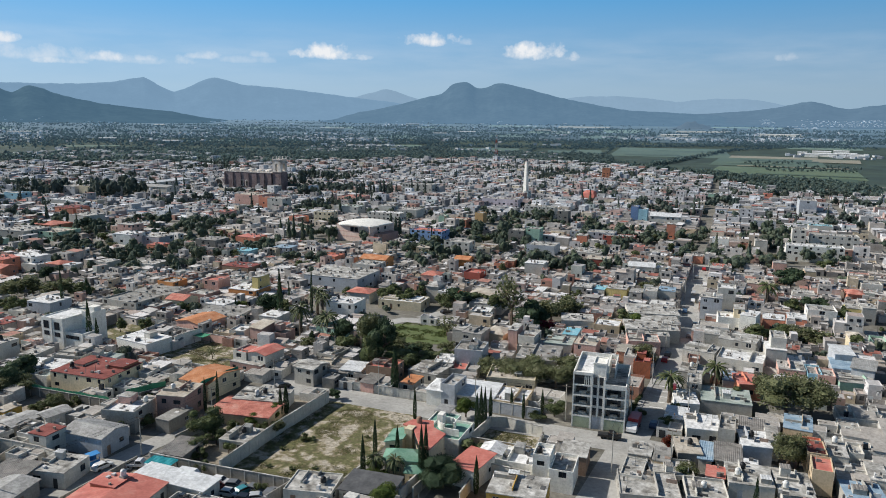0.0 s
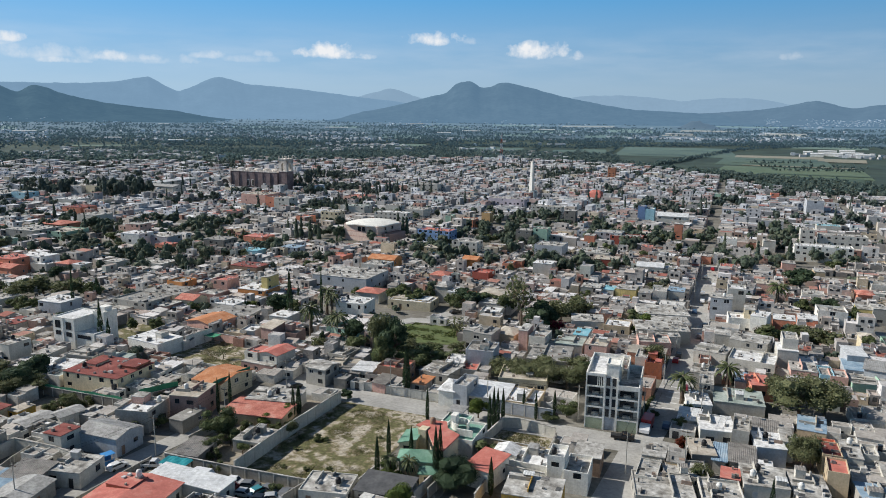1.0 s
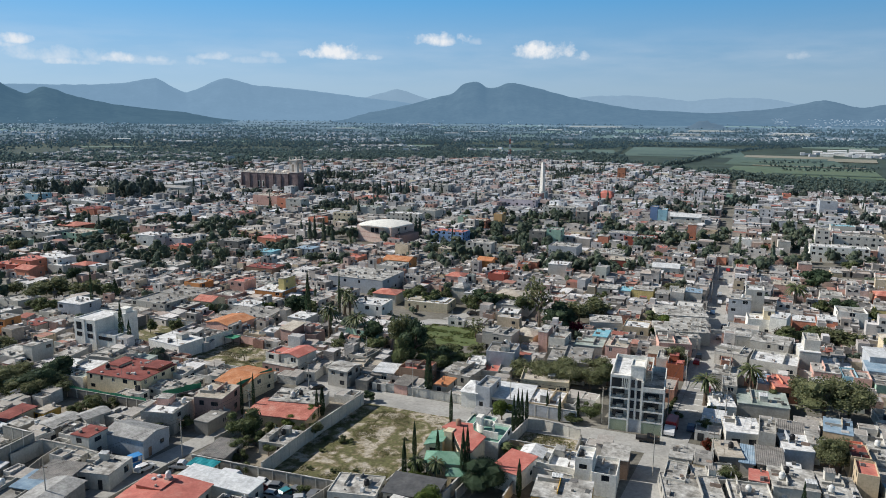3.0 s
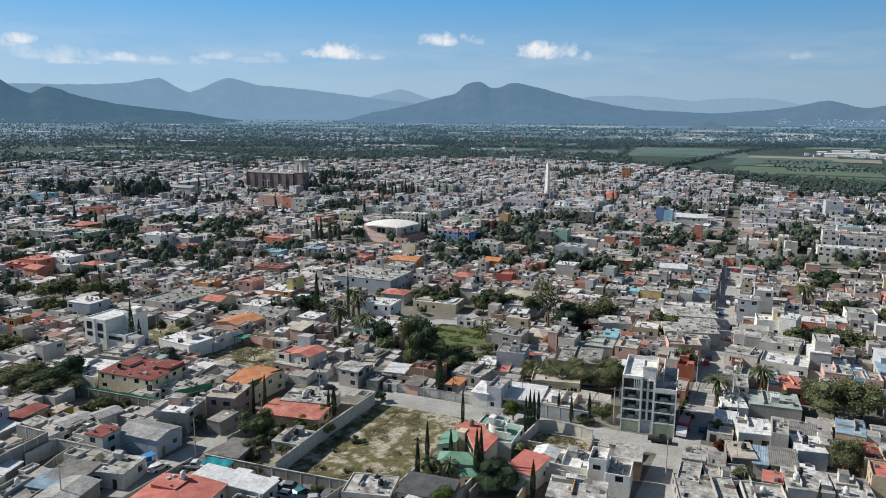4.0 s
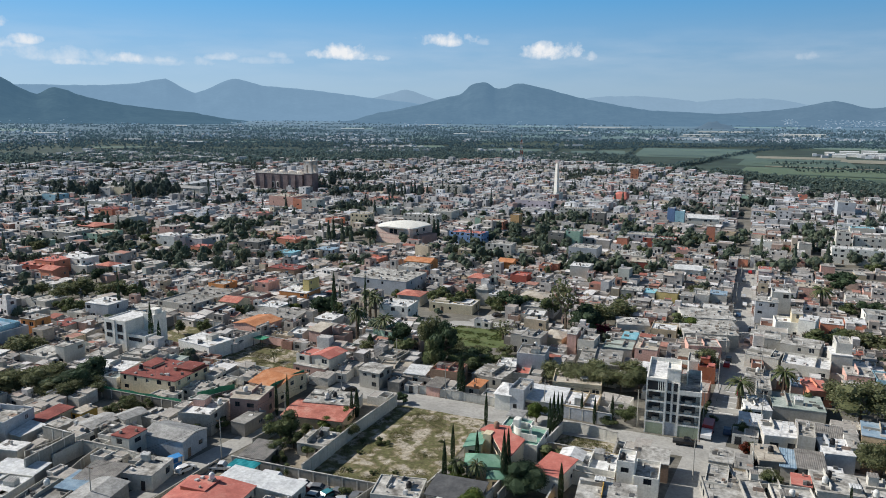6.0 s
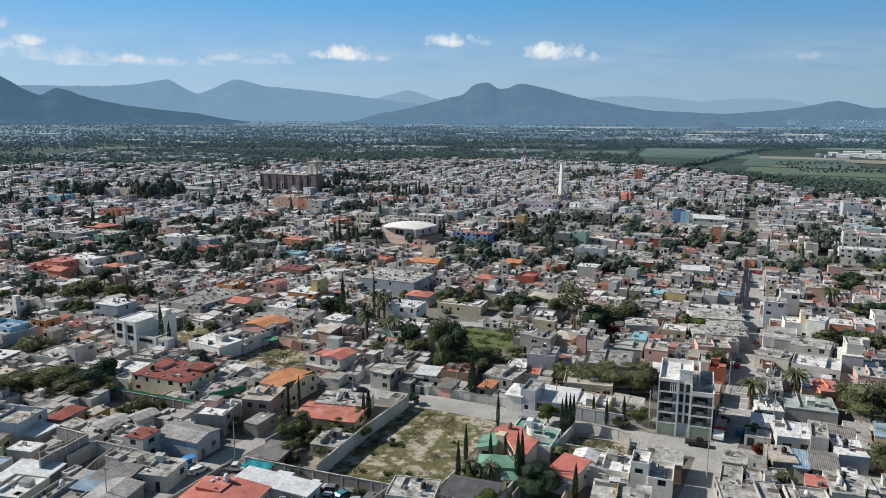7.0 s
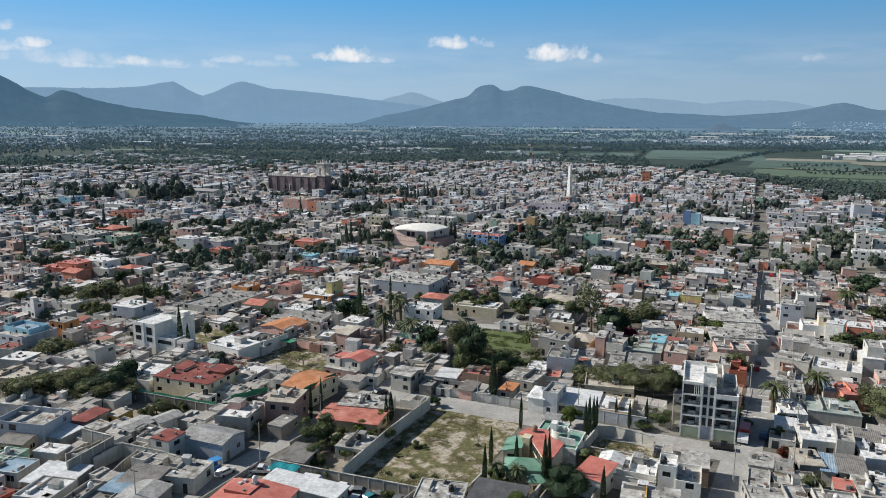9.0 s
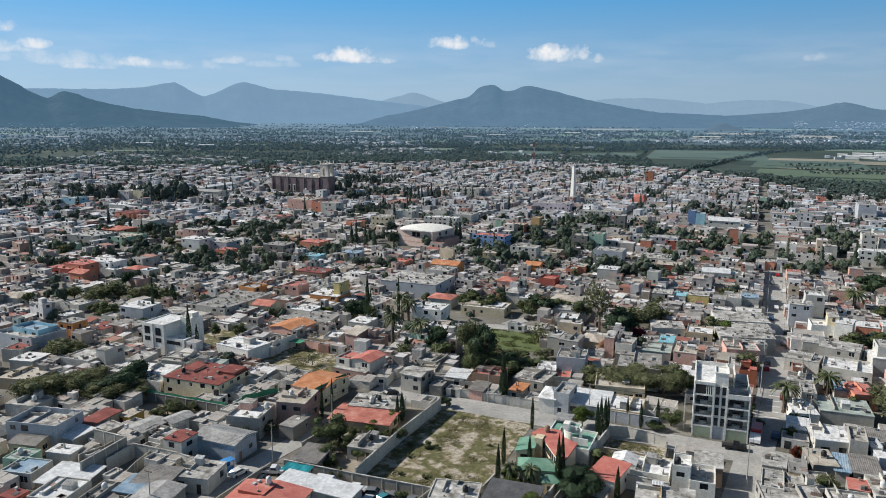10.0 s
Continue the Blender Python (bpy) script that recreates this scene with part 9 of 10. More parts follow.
tree(-50.2, 240.6, 10, 13, "dark", 0, fine=False)
take(-50.2, 240.6, 7.2, 7.2)
tree(-46.7, 247.5, 9, 12, "grey", 1, fine=False)
take(-46.7, 247.5, 6.6, 6.6)
tree(-42.4, 257.4, 8, 14, "grey", 2, fine=False)
take(-42.4, 257.4, 7.7, 7.7)
tree(-45.0, 234.2, 5, 7, "flower", 0, fine=False)
take(-45.0, 234.2, 3.9, 3.9)
tree(-43.2, 239.3, 4, 6, "flower", 1, fine=False)
take(-43.2, 239.3, 3.3, 3.3)
tree(-69.0, 165.3, 12, 3, "cypress", 2)
tree(25.6, 303.3, 11, 11, "palm", 0, fine=False)
take(25.6, 303.3, 6.1, 6.1)
tree(36.2, 338.5, 10, 17, "dark", 1, fine=False)
take(36.2, 338.5, 9.4, 9.4)
tree(35.2, 297.1, 6, 9, "broad", 2, fine=False)
take(35.2, 297.1, 5.0, 5.0)
tree(40.3, 301.1, 6, 9, "dark", 0, fine=False)
take(40.3, 301.1, 5.0, 5.0)
tree(44.0, 301.1, 6, 8, "dark", 1, fine=False)
take(44.0, 301.1, 4.4, 4.4)
tree(19.3, 252.5, 7, 12, "broad", 2, fine=False)
take(19.3, 252.5, 6.6, 6.6)
tree(27.8, 256.3, 6, 12, "broad", 0, fine=False)
take(27.8, 256.3, 6.6, 6.6)
tree(32.7, 257.3, 6, 10, "grey", 1, fine=False)
take(32.7, 257.3, 5.5, 5.5)
tree(38.4, 251.7, 7, 12, "grey", 2, fine=False)
take(38.4, 251.7, 6.6, 6.6)
tree(-19.3, 241.7, 4, 6, "bright", 0, fine=False)
take(-19.3, 241.7, 3.3, 3.3)
tree(-22.4, 254.7, 6, 9, "broad", 1, fine=False)
take(-22.4, 254.7, 5.0, 5.0)
tree(-17.6, 253.1, 5, 7, "bright", 2, fine=False)
take(-17.6, 253.1, 3.9, 3.9)
tree(-156.0, 216.6, 4, 6, "bright", 0, fine=False)
take(-156.0, 216.6, 3.3, 3.3)
tree(-170.0, 203.3, 6, 7, "broad", 1, fine=False)
take(-170.0, 203.3, 3.9, 3.9)
tree(-247.9, 194.8, 8, 15, "grey", 2, fine=False)
take(-247.9, 194.8, 8.2, 8.2)
tree(-243.7, 201.7, 9, 16, "grey", 0, fine=False)
take(-243.7, 201.7, 8.8, 8.8)
tree(-231.0, 202.6, 9, 15, "grey", 1, fine=False)
take(-231.0, 202.6, 8.2, 8.2)
tree(-222.1, 206.7, 8, 12, "broad", 2, fine=False)
take(-222.1, 206.7, 6.6, 6.6)
tree(-259.8, 194.3, 7, 10, "grey", 0, fine=False)
take(-259.8, 194.3, 5.5, 5.5)
tree(-163.1, 170.1, 3, 5, "bush", 1, fine=False)
take(-163.1, 170.1, 2.8, 2.8)
tree(-175.1, 178.0, 6, 5, "broad", 2, fine=False)
take(-175.1, 178.0, 2.8, 2.8)
tree(-167.5, 181.5, 6, 6, "broad", 0, fine=False)
take(-167.5, 181.5, 3.3, 3.3)
tree(-112.7, 123.1, 4, 6, "broad", 1)
take(-112.7, 123.1, 3.3, 3.3)
tree(-122.3, 135.4, 3, 4, "bush", 2)
take(-122.3, 135.4, 2.2, 2.2)
tree(-152.8, 168.5, 3, 4, "bush", 0, fine=False)
take(-152.8, 168.5, 2.2, 2.2)
tree(-17.1, 192.8, 5, 3, "bright", 1, fine=False)
tree(-7.4, 175.0, 2.5, 3, "bush", 2)
tree(-129.6, 168.0, 4.2, 5, "bare", 0, fine=False)
take(-130.4, 167.0, 2.2, 2.2)
tree(-86.1, 111.3, 3, 4, "bush", 1)
take(-86.1, 111.3, 2.2, 2.2)
tree(-70.6, 108.9, 3, 4, "bush", 2)
take(-70.6, 108.9, 2.2, 2.2)
tree(-82.3, 131.6, 4, 5, "grey", 0)
take(-82.3, 131.6, 2.8, 2.8)
tree(-84.6, 127.5, 2.6, 4.2, "bush", 1)
tree(-84.2, 134.6, 2.2, 3.6, "grey", 2)
tree(-86.4, 119.8, 3.0, 4.6, "broad", 3)
tree(-91.6, 122.4, 4.4, 5.6, "broad", 2)
tree(-90.4, 132.6, 3.6, 5.0, "bright", 1)
tree(-93.1, 117.5, 4, 5, "broad", 1)
take(-93.1, 117.5, 2.8, 2.8)
tree(-75.1, 131.7, 2, 3, "bush", 2)
tree(-89.3, 128.5, 3, 4, "bush", 0)
take(-89.3, 128.5, 2.2, 2.2)
tree(-86.0, 131.6, 3, 4, "bush", 1)
take(-86.0, 131.6, 2.2, 2.2)
tree(-129.2, 249.5, 5, 6, "broad", 2, fine=False)
take(-129.2, 249.5, 3.3, 3.3)
tree(-96.3, 264.6, 8, 6, "dark", 0, fine=False)
take(-96.3, 264.6, 3.3, 3.3)
tree(-90.9, 252.7, 6, 6, "broad", 1, fine=False)
take(-90.9, 252.7, 3.3, 3.3)
tree(0.1, 180.1, 4, 5, "bush", 2)
take(0.1, 180.1, 2.8, 2.8)
tree(-111.3, 248.0, 8, 10, "broad", 0, fine=False)
take(-111.3, 248.0, 5.5, 5.5)
tree(-103.7, 246.8, 8, 9, "broad", 1, fine=False)
take(-103.7, 246.8, 5.0, 5.0)
tree(13.2, 193.6, 5, 6, "broad", 2, fine=False)
take(13.2, 193.6, 3.3, 3.3)
tree(9.6, 164.5, 3, 3, "bush", 0)
tree(4.9, 146.2, 4, 6, "grey", 1)
take(4.9, 146.2, 3.3, 3.3)
tree(3.8, 143.3, 4, 6, "broad", 2)
take(3.8, 143.3, 3.3, 3.3)
tree(1.8, 140.6, 3, 5, "bush", 0)
take(1.8, 140.6, 2.8, 2.8)
tree(-22.8, 139.1, 3, 2, "rust", 1)
tree(-141.2, 121.9, 4, 6, "broad", 2)
take(-141.2, 121.9, 3.3, 3.3)
tree(-139.3, 123.6, 4, 6, "grey", 0)
take(-139.3, 123.6, 3.3, 3.3)
tree(-142.8, 120.5, 3, 5, "bush", 1)
take(-142.8, 120.5, 2.8, 2.8)
tree(-137.7, 125.8, 3, 5, "bush", 2)
take(-137.7, 125.8, 2.8, 2.8)
tree(-142.2, 124.6, 4, 5, "broad", 0)
take(-142.2, 124.6, 2.8, 2.8)
tree(-174.0, 122.0, 6, 11, "grey", 1, fine=False)
take(-174.0, 122.0, 6.1, 6.1)
tree(-165.5, 121.5, 6, 11, "grey", 2, fine=False)
take(-165.5, 121.5, 6.1, 6.1)
tree(-159.6, 123.3, 6, 11, "grey", 0, fine=False)
take(-159.6, 123.3, 6.1, 6.1)
tree(-156.0, 126.6, 6, 10, "grey", 1, fine=False)
take(-156.0, 126.6, 5.5, 5.5)
tree(-174.5, 129.0, 6, 12, "grey", 2, fine=False)
take(-174.5, 129.0, 6.6, 6.6)
tree(-115.2, 120.4, 4, 5, "broad", 0)
take(-115.2, 120.4, 2.8, 2.8)
tree(-93.2, 119.2, 4, 6, "broad", 1)
take(-93.2, 119.2, 3.3, 3.3)
tree(-90.4, 115.3, 3, 4, "bush", 2)
take(-90.4, 115.3, 2.2, 2.2)
tree(-93.4, 130.0, 2.5, 4, "bush", 0)
take(-93.4, 130.0, 2.2, 2.2)


for x, y, h, w, kind in ((-88.5, 199.5, 3.6, 6.5, "grey"), (-83.5, 198.0, 3.8, 7.0, "broad"), (-78.0, 199.0, 3.6, 7.0, "grey"), (-73.5, 197.0, 4.0, 7.5, "broad"), (-68.5, 201.5, 3.6, 6.5, "grey"), (-66.0, 196.0, 4.0, 6.5, "broad"),
                         (-77.0, 193.5, 5.0, 7.0, "dark"), (-70.0, 191.5, 4.6, 6.0, "broad"), (-80.5, 190.5, 5.0, 7.0, "grey"), (-74.5, 217.0, 7.5, 10.0, "bare")):
    tree(x, y, h, w, kind, int(w) % 4, fine=False)
for k in range(5):
    tree(-9.6 + k * 0.12, 176.5 + k * 2.3, 2.2, 2.0, "bush", k % 3, label="clipped green hedge bush beside the pavement", fine=False)


# ---- groves in the middle distance ----
groves = random.Random(14)
GROVE_SPOTS = []


def grove(x, y, n, kind=""):
    """A clump of trees; near ones are trees of their own, far ones join the woods."""
    d0 = math.hypot(x, y)
    for k in range(n):
        a, r = groves.uniform(0, 6.28), math.sqrt(groves.random()) * (4 + 1.6 * n)
        px, py = x + r * math.cos(a) * 1.3, y + r * math.sin(a)
        tall = 1.9 if kind == "t" else 1.0
        if kind == "c":
            if d0 < 330:
                tree(px, py, groves.uniform(9, 13), groves.uniform(2.0, 2.8), "cypress", k % 2, fine=False)
            else:
                GROVE_SPOTS.append((px, py, 0, groves.uniform(11, 16), 4.6))
        elif d0 < 300:
            tree(px, py, groves.uniform(6, 9.5), groves.uniform(7, 11), groves.choice(("broad", "dark", "grey", "broad")), k % 4, fine=False)
        else:
            GROVE_SPOTS.append((px, py, 0, groves.uniform(6, 10) * tall, groves.uniform(6, 9.5) * (1.3 if kind == "t" else 1.0)))
        take(px, py, 5, 5)


grove(-356, 258, 4)
grove(-553, 476, 6, "t")
grove(-542, 481, 5, "t")
grove(-511, 481, 6, "t")
grove(-514, 507, 7, "t")
grove(-481, 497, 5, "t")
grove(-525, 459, 5, "t")
grove(-497, 470, 6, "t")
grove(-411, 648, 5, "t")
grove(-405, 684, 5, "t")
grove(-489, 374, 5)
grove(-446, 351, 6)
grove(-322, 288, 5)
grove(-309, 286, 5)
grove(-277, 273, 5)
grove(-266, 272, 4)
grove(-348, 332, 4)
grove(-238, 261, 4)
grove(-249, 286, 4)
grove(-306, 259, 5)
grove(-709, 521, 5)
grove(-652, 515, 5)
grove(-614, 503, 5)
grove(-657, 659, 5)
grove(-732, 712, 5)
grove(-404, 487, 5)
grove(-308, 375, 6)
grove(-271, 322, 5)
grove(-225, 324, 5)
grove(-213, 314, 4)
grove(-231, 288, 4)
grove(-221, 259, 3)
grove(-396, 599, 6)
grove(-389, 603, 6)
grove(-347, 566, 7)
grove(-351, 592, 7)
grove(-355, 621, 7)
grove(-390, 709, 5)
grove(-287, 483, 5)
grove(-224, 355, 2, "c")
grove(-215, 351, 2, "c")
grove(-210, 373, 4)
grove(-182, 294, 4)
grove(-225, 410, 2)
grove(-297, 592, 5, "c")
grove(-288, 597, 5, "c")
grove(-276, 603, 5, "c")
grove(-262, 610, 4, "c")
grove(-218, 464, 4)
grove(-130, 319, 5)
grove(-133, 341, 6)
grove(-125, 345, 5)
grove(-144, 383, 5)
grove(-150, 360, 4)
grove(-140, 406, 4)
grove(-133, 434, 6)
grove(-120, 416, 6)
grove(-109, 389, 5)
grove(-122, 495, 5)
grove(-117, 514, 4)
grove(-94, 368, 4)
grove(-77, 329, 5)
grove(-70, 347, 6)
grove(-62, 336, 5)
grove(-55, 354, 6)
grove(-48, 343, 5)
grove(-48, 409, 5)
grove(-59, 446, 5)
grove(-51, 461, 5)
grove(-202, 903, 3, "c")
grove(-105, 721, 5)
grove(-90, 673, 4)
grove(-41, 432, 6)
grove(-32, 436, 5)
grove(-46, 585, 5)
grove(-40, 726, 4)
grove(-4, 646, 5)
grove(5, 650, 5)
grove(11, 676, 4)
grove(-6, 385, 5)
grove(5, 390, 1, "c")
grove(15, 392, 1, "c")
grove(27, 487, 6)
grove(34, 503, 5)
grove(37, 449, 5)
grove(20, 368, 4)
grove(27, 385, 4)
grove(39, 395, 1, "c")
grove(51, 404, 5)
grove(59, 408, 4)
grove(39, 739, 5)
grove(58, 749, 5)
grove(112, 777, 6)
grove(106, 702, 5)
grove(-190, 488, 3)
grove(-176, 396, 3, "c")
grove(-406, 552, 4)
grove(-339, 368, 3)
grove(-318, 235, 3)
grove(-387, 318, 4)
grove(-500, 532, 4)
grove(-406, 455, 4)
grove(-186, 369, 3)
grove(-112, 332, 4)
grove(-74, 434, 4)
grove(-20, 448, 4)


# ---- the rest of the town ----
rng = random.Random(5)


def town_edge(az):
    """How far the town reaches at az degrees right of +y."""
    return float(np.interp(az, (-55, -47, -39, -31, -23, -17, -13, -9, -5, -1, 3, 9), (1230, 1180, 1120, 1165, 1255, 1260, 1215, 1185, 1080, 945, 840, 815)))


def in_town(x, y):
    d, az = math.hypot(x, y), math.degrees(math.atan2(x, y))
    return d < town_edge(az) + 50 * noise.noise(Vector((x, y, 3)) * 0.008) and -62 < az < 18


town_templates = {}


def town_house(x, y, w, d, h, rot, k):
    """A repeat out of a set of plain house shapes."""
    key = k
    if key in town_templates:
        ob, tw, td, th = town_templates[key]
        copy_thing(ob, Matrix.LocRotScale((x, y, 0), Euler((0, 0, radians(rot))), (w / tw, d / td, h / th)))
        take(x, y, w, d, rot)
        return
    ob = house(x, y, w, d, h, rot, "town_wall", "town_roof", top=("gable" if k % 9 == 8 else "flat"), parapet=0.3 if k % 2 else 0.6, few=0.34, glazed="fr", group="town houses", plain=True)
    town_templates[key] = ob, w, d, h


far_list, mid_count, NEAR = [], 0, 200.0


def place(x, y, w, d, h, rot):
    """A house where the ground is still free: its own object when near, one of the many when far."""
    global mid_count
    if not is_free(x, y, w, d, rot):
        return False
    if math.hypot(x, y) < 300 and mid_count < 8:
        mid_count += 1
        town_house(x, y, w, d, min(h, 3.4), rot, rng.randrange(26))
    else:
        far_list.append((x, y, ground_z(x, y), w, d, h, rot))
        if math.hypot(x, y) < 230:
            ROOFTOPS.append((x, y, h - 0.8, w, d, rot))
        elif math.hypot(x, y) < 430:
            MID_ROOFS.append((x, y, h - 0.5, w, d, rot))
        take(x, y, w, d, rot, 0.0)
    return True


take(-104.0, 124, 11, 54)
take(-107.5, 96, 10, 20)
take(-15.0, 149, 9, 26)
take(-9.0, 140, 12, 40)
# terraces close along the long street
for side in (-1, 1):
    y = 176.0
    while y < 372:
        d = rng.uniform(6, 10)
        w = rng.uniform(7, 11)
        road_x = -4.6 + (y - 176) * 0.027 if y < 250 else -2.6 + (y - 250) * 0.0165
        h = rng.choice((3.1, 3.4, 5.8, 6.2, 6.0, 3.3))
        place(road_x + side * (w / 2 + 4.7), y + d / 2, w, d, h, -2)
        y += d + 0.1

step_x, step_y = 8.8, 9.4
for j in range(2, 128):
    for i in range(-120, 44):
        x, y = i * step_x - 4, j * step_y + 50
        block_x, block_y = i % 11, j % 9
        if block_y == 0 or (block_x == 0 and y > 330):
            continue
        x += rng.uniform(-0.4, 0.4)
        y += rng.uniform(-0.4, 0.4)
        d0, az = math.hypot(x, y), math.degrees(math.atan2(x, y))
        if not in_town(x, y) or d0 < 75:
            continue
        rot = rng.gauss(0, 2.0) + (0 if d0 < 260 else 6 * math.sin(x * 0.006) - 5)
        w, d = rng.uniform(7.4, 9.0), rng.uniform(7.8, 9.6)
        h = rng.choice((2.6, 2.8, 3.0, 3.2, 3.3, 2.9, 5.4, 5.8, 3.4, 3.1, 3.8, 2.7)) + (2.6 if rng.random() < 0.04 else 0)
        wood = noise.noise(Vector((x, y, 0)) * 0.013)
        if wood > 0.24 and rng.random() < 0.6:
            continue
        place(x, y, w, d, h, rot)
# small houses, sheds and lean-tos in what is left between them
for k in range(9000):
    az, d0 = rng.uniform(-58, 14), 95 + 300 * math.sqrt(rng.random())
    x, y = polar(az, d0)
    w, d = rng.uniform(2.6, 6.5), rng.uniform(2.6, 6.5)
    if noise.noise(Vector((x, y, 0)) * 0.013) > 0.28:
        continue
    place(x, y, w, d, rng.choice((2.2, 2.4, 2.6, 2.9, 3.1, 5.2)), rng.gauss(0, 2.5))

# scattered houses out on the plain, thick in the villages
valley_list = []
for k in range(9000):
    az, d0 = rng.uniform(-60, 16), 1000 * (4.0 ** rng.random())
    x, y = polar(az, d0)
    crowd = noise.noise(Vector((x, y, 8)) * 0.0045) + 0.5 * noise.noise(Vector((x, y, 3)) * 0.016)
    if in_town(x, y) or crowd < (0.20 if d0 < 1800 else 0.30 if d0 < 2600 else 0.44) or (az > -12 and d0 < 2060):
        continue
    valley_list.append((x, y, ground_z(x, y), rng.uniform(6, 14), rng.uniform(6, 11), rng.uniform(3, 5.5), rng.uniform(-20, 20)))
for az0, d1, wide, deep, n in ((-0.8, 2330, 230, 90, 110), (-5.0, 2380, 160, 60, 50), (5.5, 2500, 150, 90, 40), (-53, 2560, 150, 120, 50), (-33, 2150, 160, 160, 60), (-40, 2350, 200, 150, 50), (-28.5, 2000, 120, 140, 60), (7.5, 1690, 110, 60, 30),
                               (8.5, 1640, 60, 40, 14), (-24, 3500, 160, 130, 26), (-14, 4150, 200, 120, 26)):
    for _ in range(n):
        x, y = polar(az0, d1)
        x, y = x + rng.gauss(0, wide * 0.5), y + rng.gauss(0, deep * 0.5)
        valley_list.append((x, y, ground_z(x, y), rng.uniform(6, 13), rng.uniform(6, 10), rng.uniform(3, 5.5), rng.uniform(-20, 20)))
# houses climbing the slopes
for hill, az0, az1, z0, z1, n in ((east_hill, 2.0, 12.0, 50.0, 84.0, 420), (west_hill, -57.0, -48.0, 42.0, 64.0, 30), (mesa, -25.0, -14.0, 46.0, 58.0, 14)):
    seats = [q.co for q in hill.data.vertices if z0 < q.co.z < z1 and az0 < math.degrees(math.atan2(q.co.x, q.co.y)) < az1 and q.co.length < 4700]
    for q in rng.sample(seats, min(n, len(seats))):
        if noise.noise(Vector((q.x, q.z * 9, 4)) * 0.006) > -0.15:
            valley_list.append((q.x + rng.uniform(-12, 12), q.y - 2, q.z - 1.5, rng.uniform(4, 8), rng.uniform(4, 6), rng.uniform(2.0, 3.2), rng.uniform(-20, 20)))


def split(x0, y0, x1, y1, depth):
    """A plot cut into the rooms, sheds and yards that stand on it."""
    w, d = x1 - x0, y1 - y0
    if depth == 0 or max(w, d) < 4.5:
        return [(x0, y0, x1, y1)]
    c = rng.uniform(0.36, 0.64)
    if w > d * rng.uniform(0.7, 1.4):
        return split(x0, y0, x0 + w * c, y1, depth - 1) + split(x0 + w * c, y0, x1, y1, depth - 1)
    return split(x0, y0, x1, y0 + d * c, depth - 1) + split(x0, y0 + d * c, x1, y1, depth - 1)


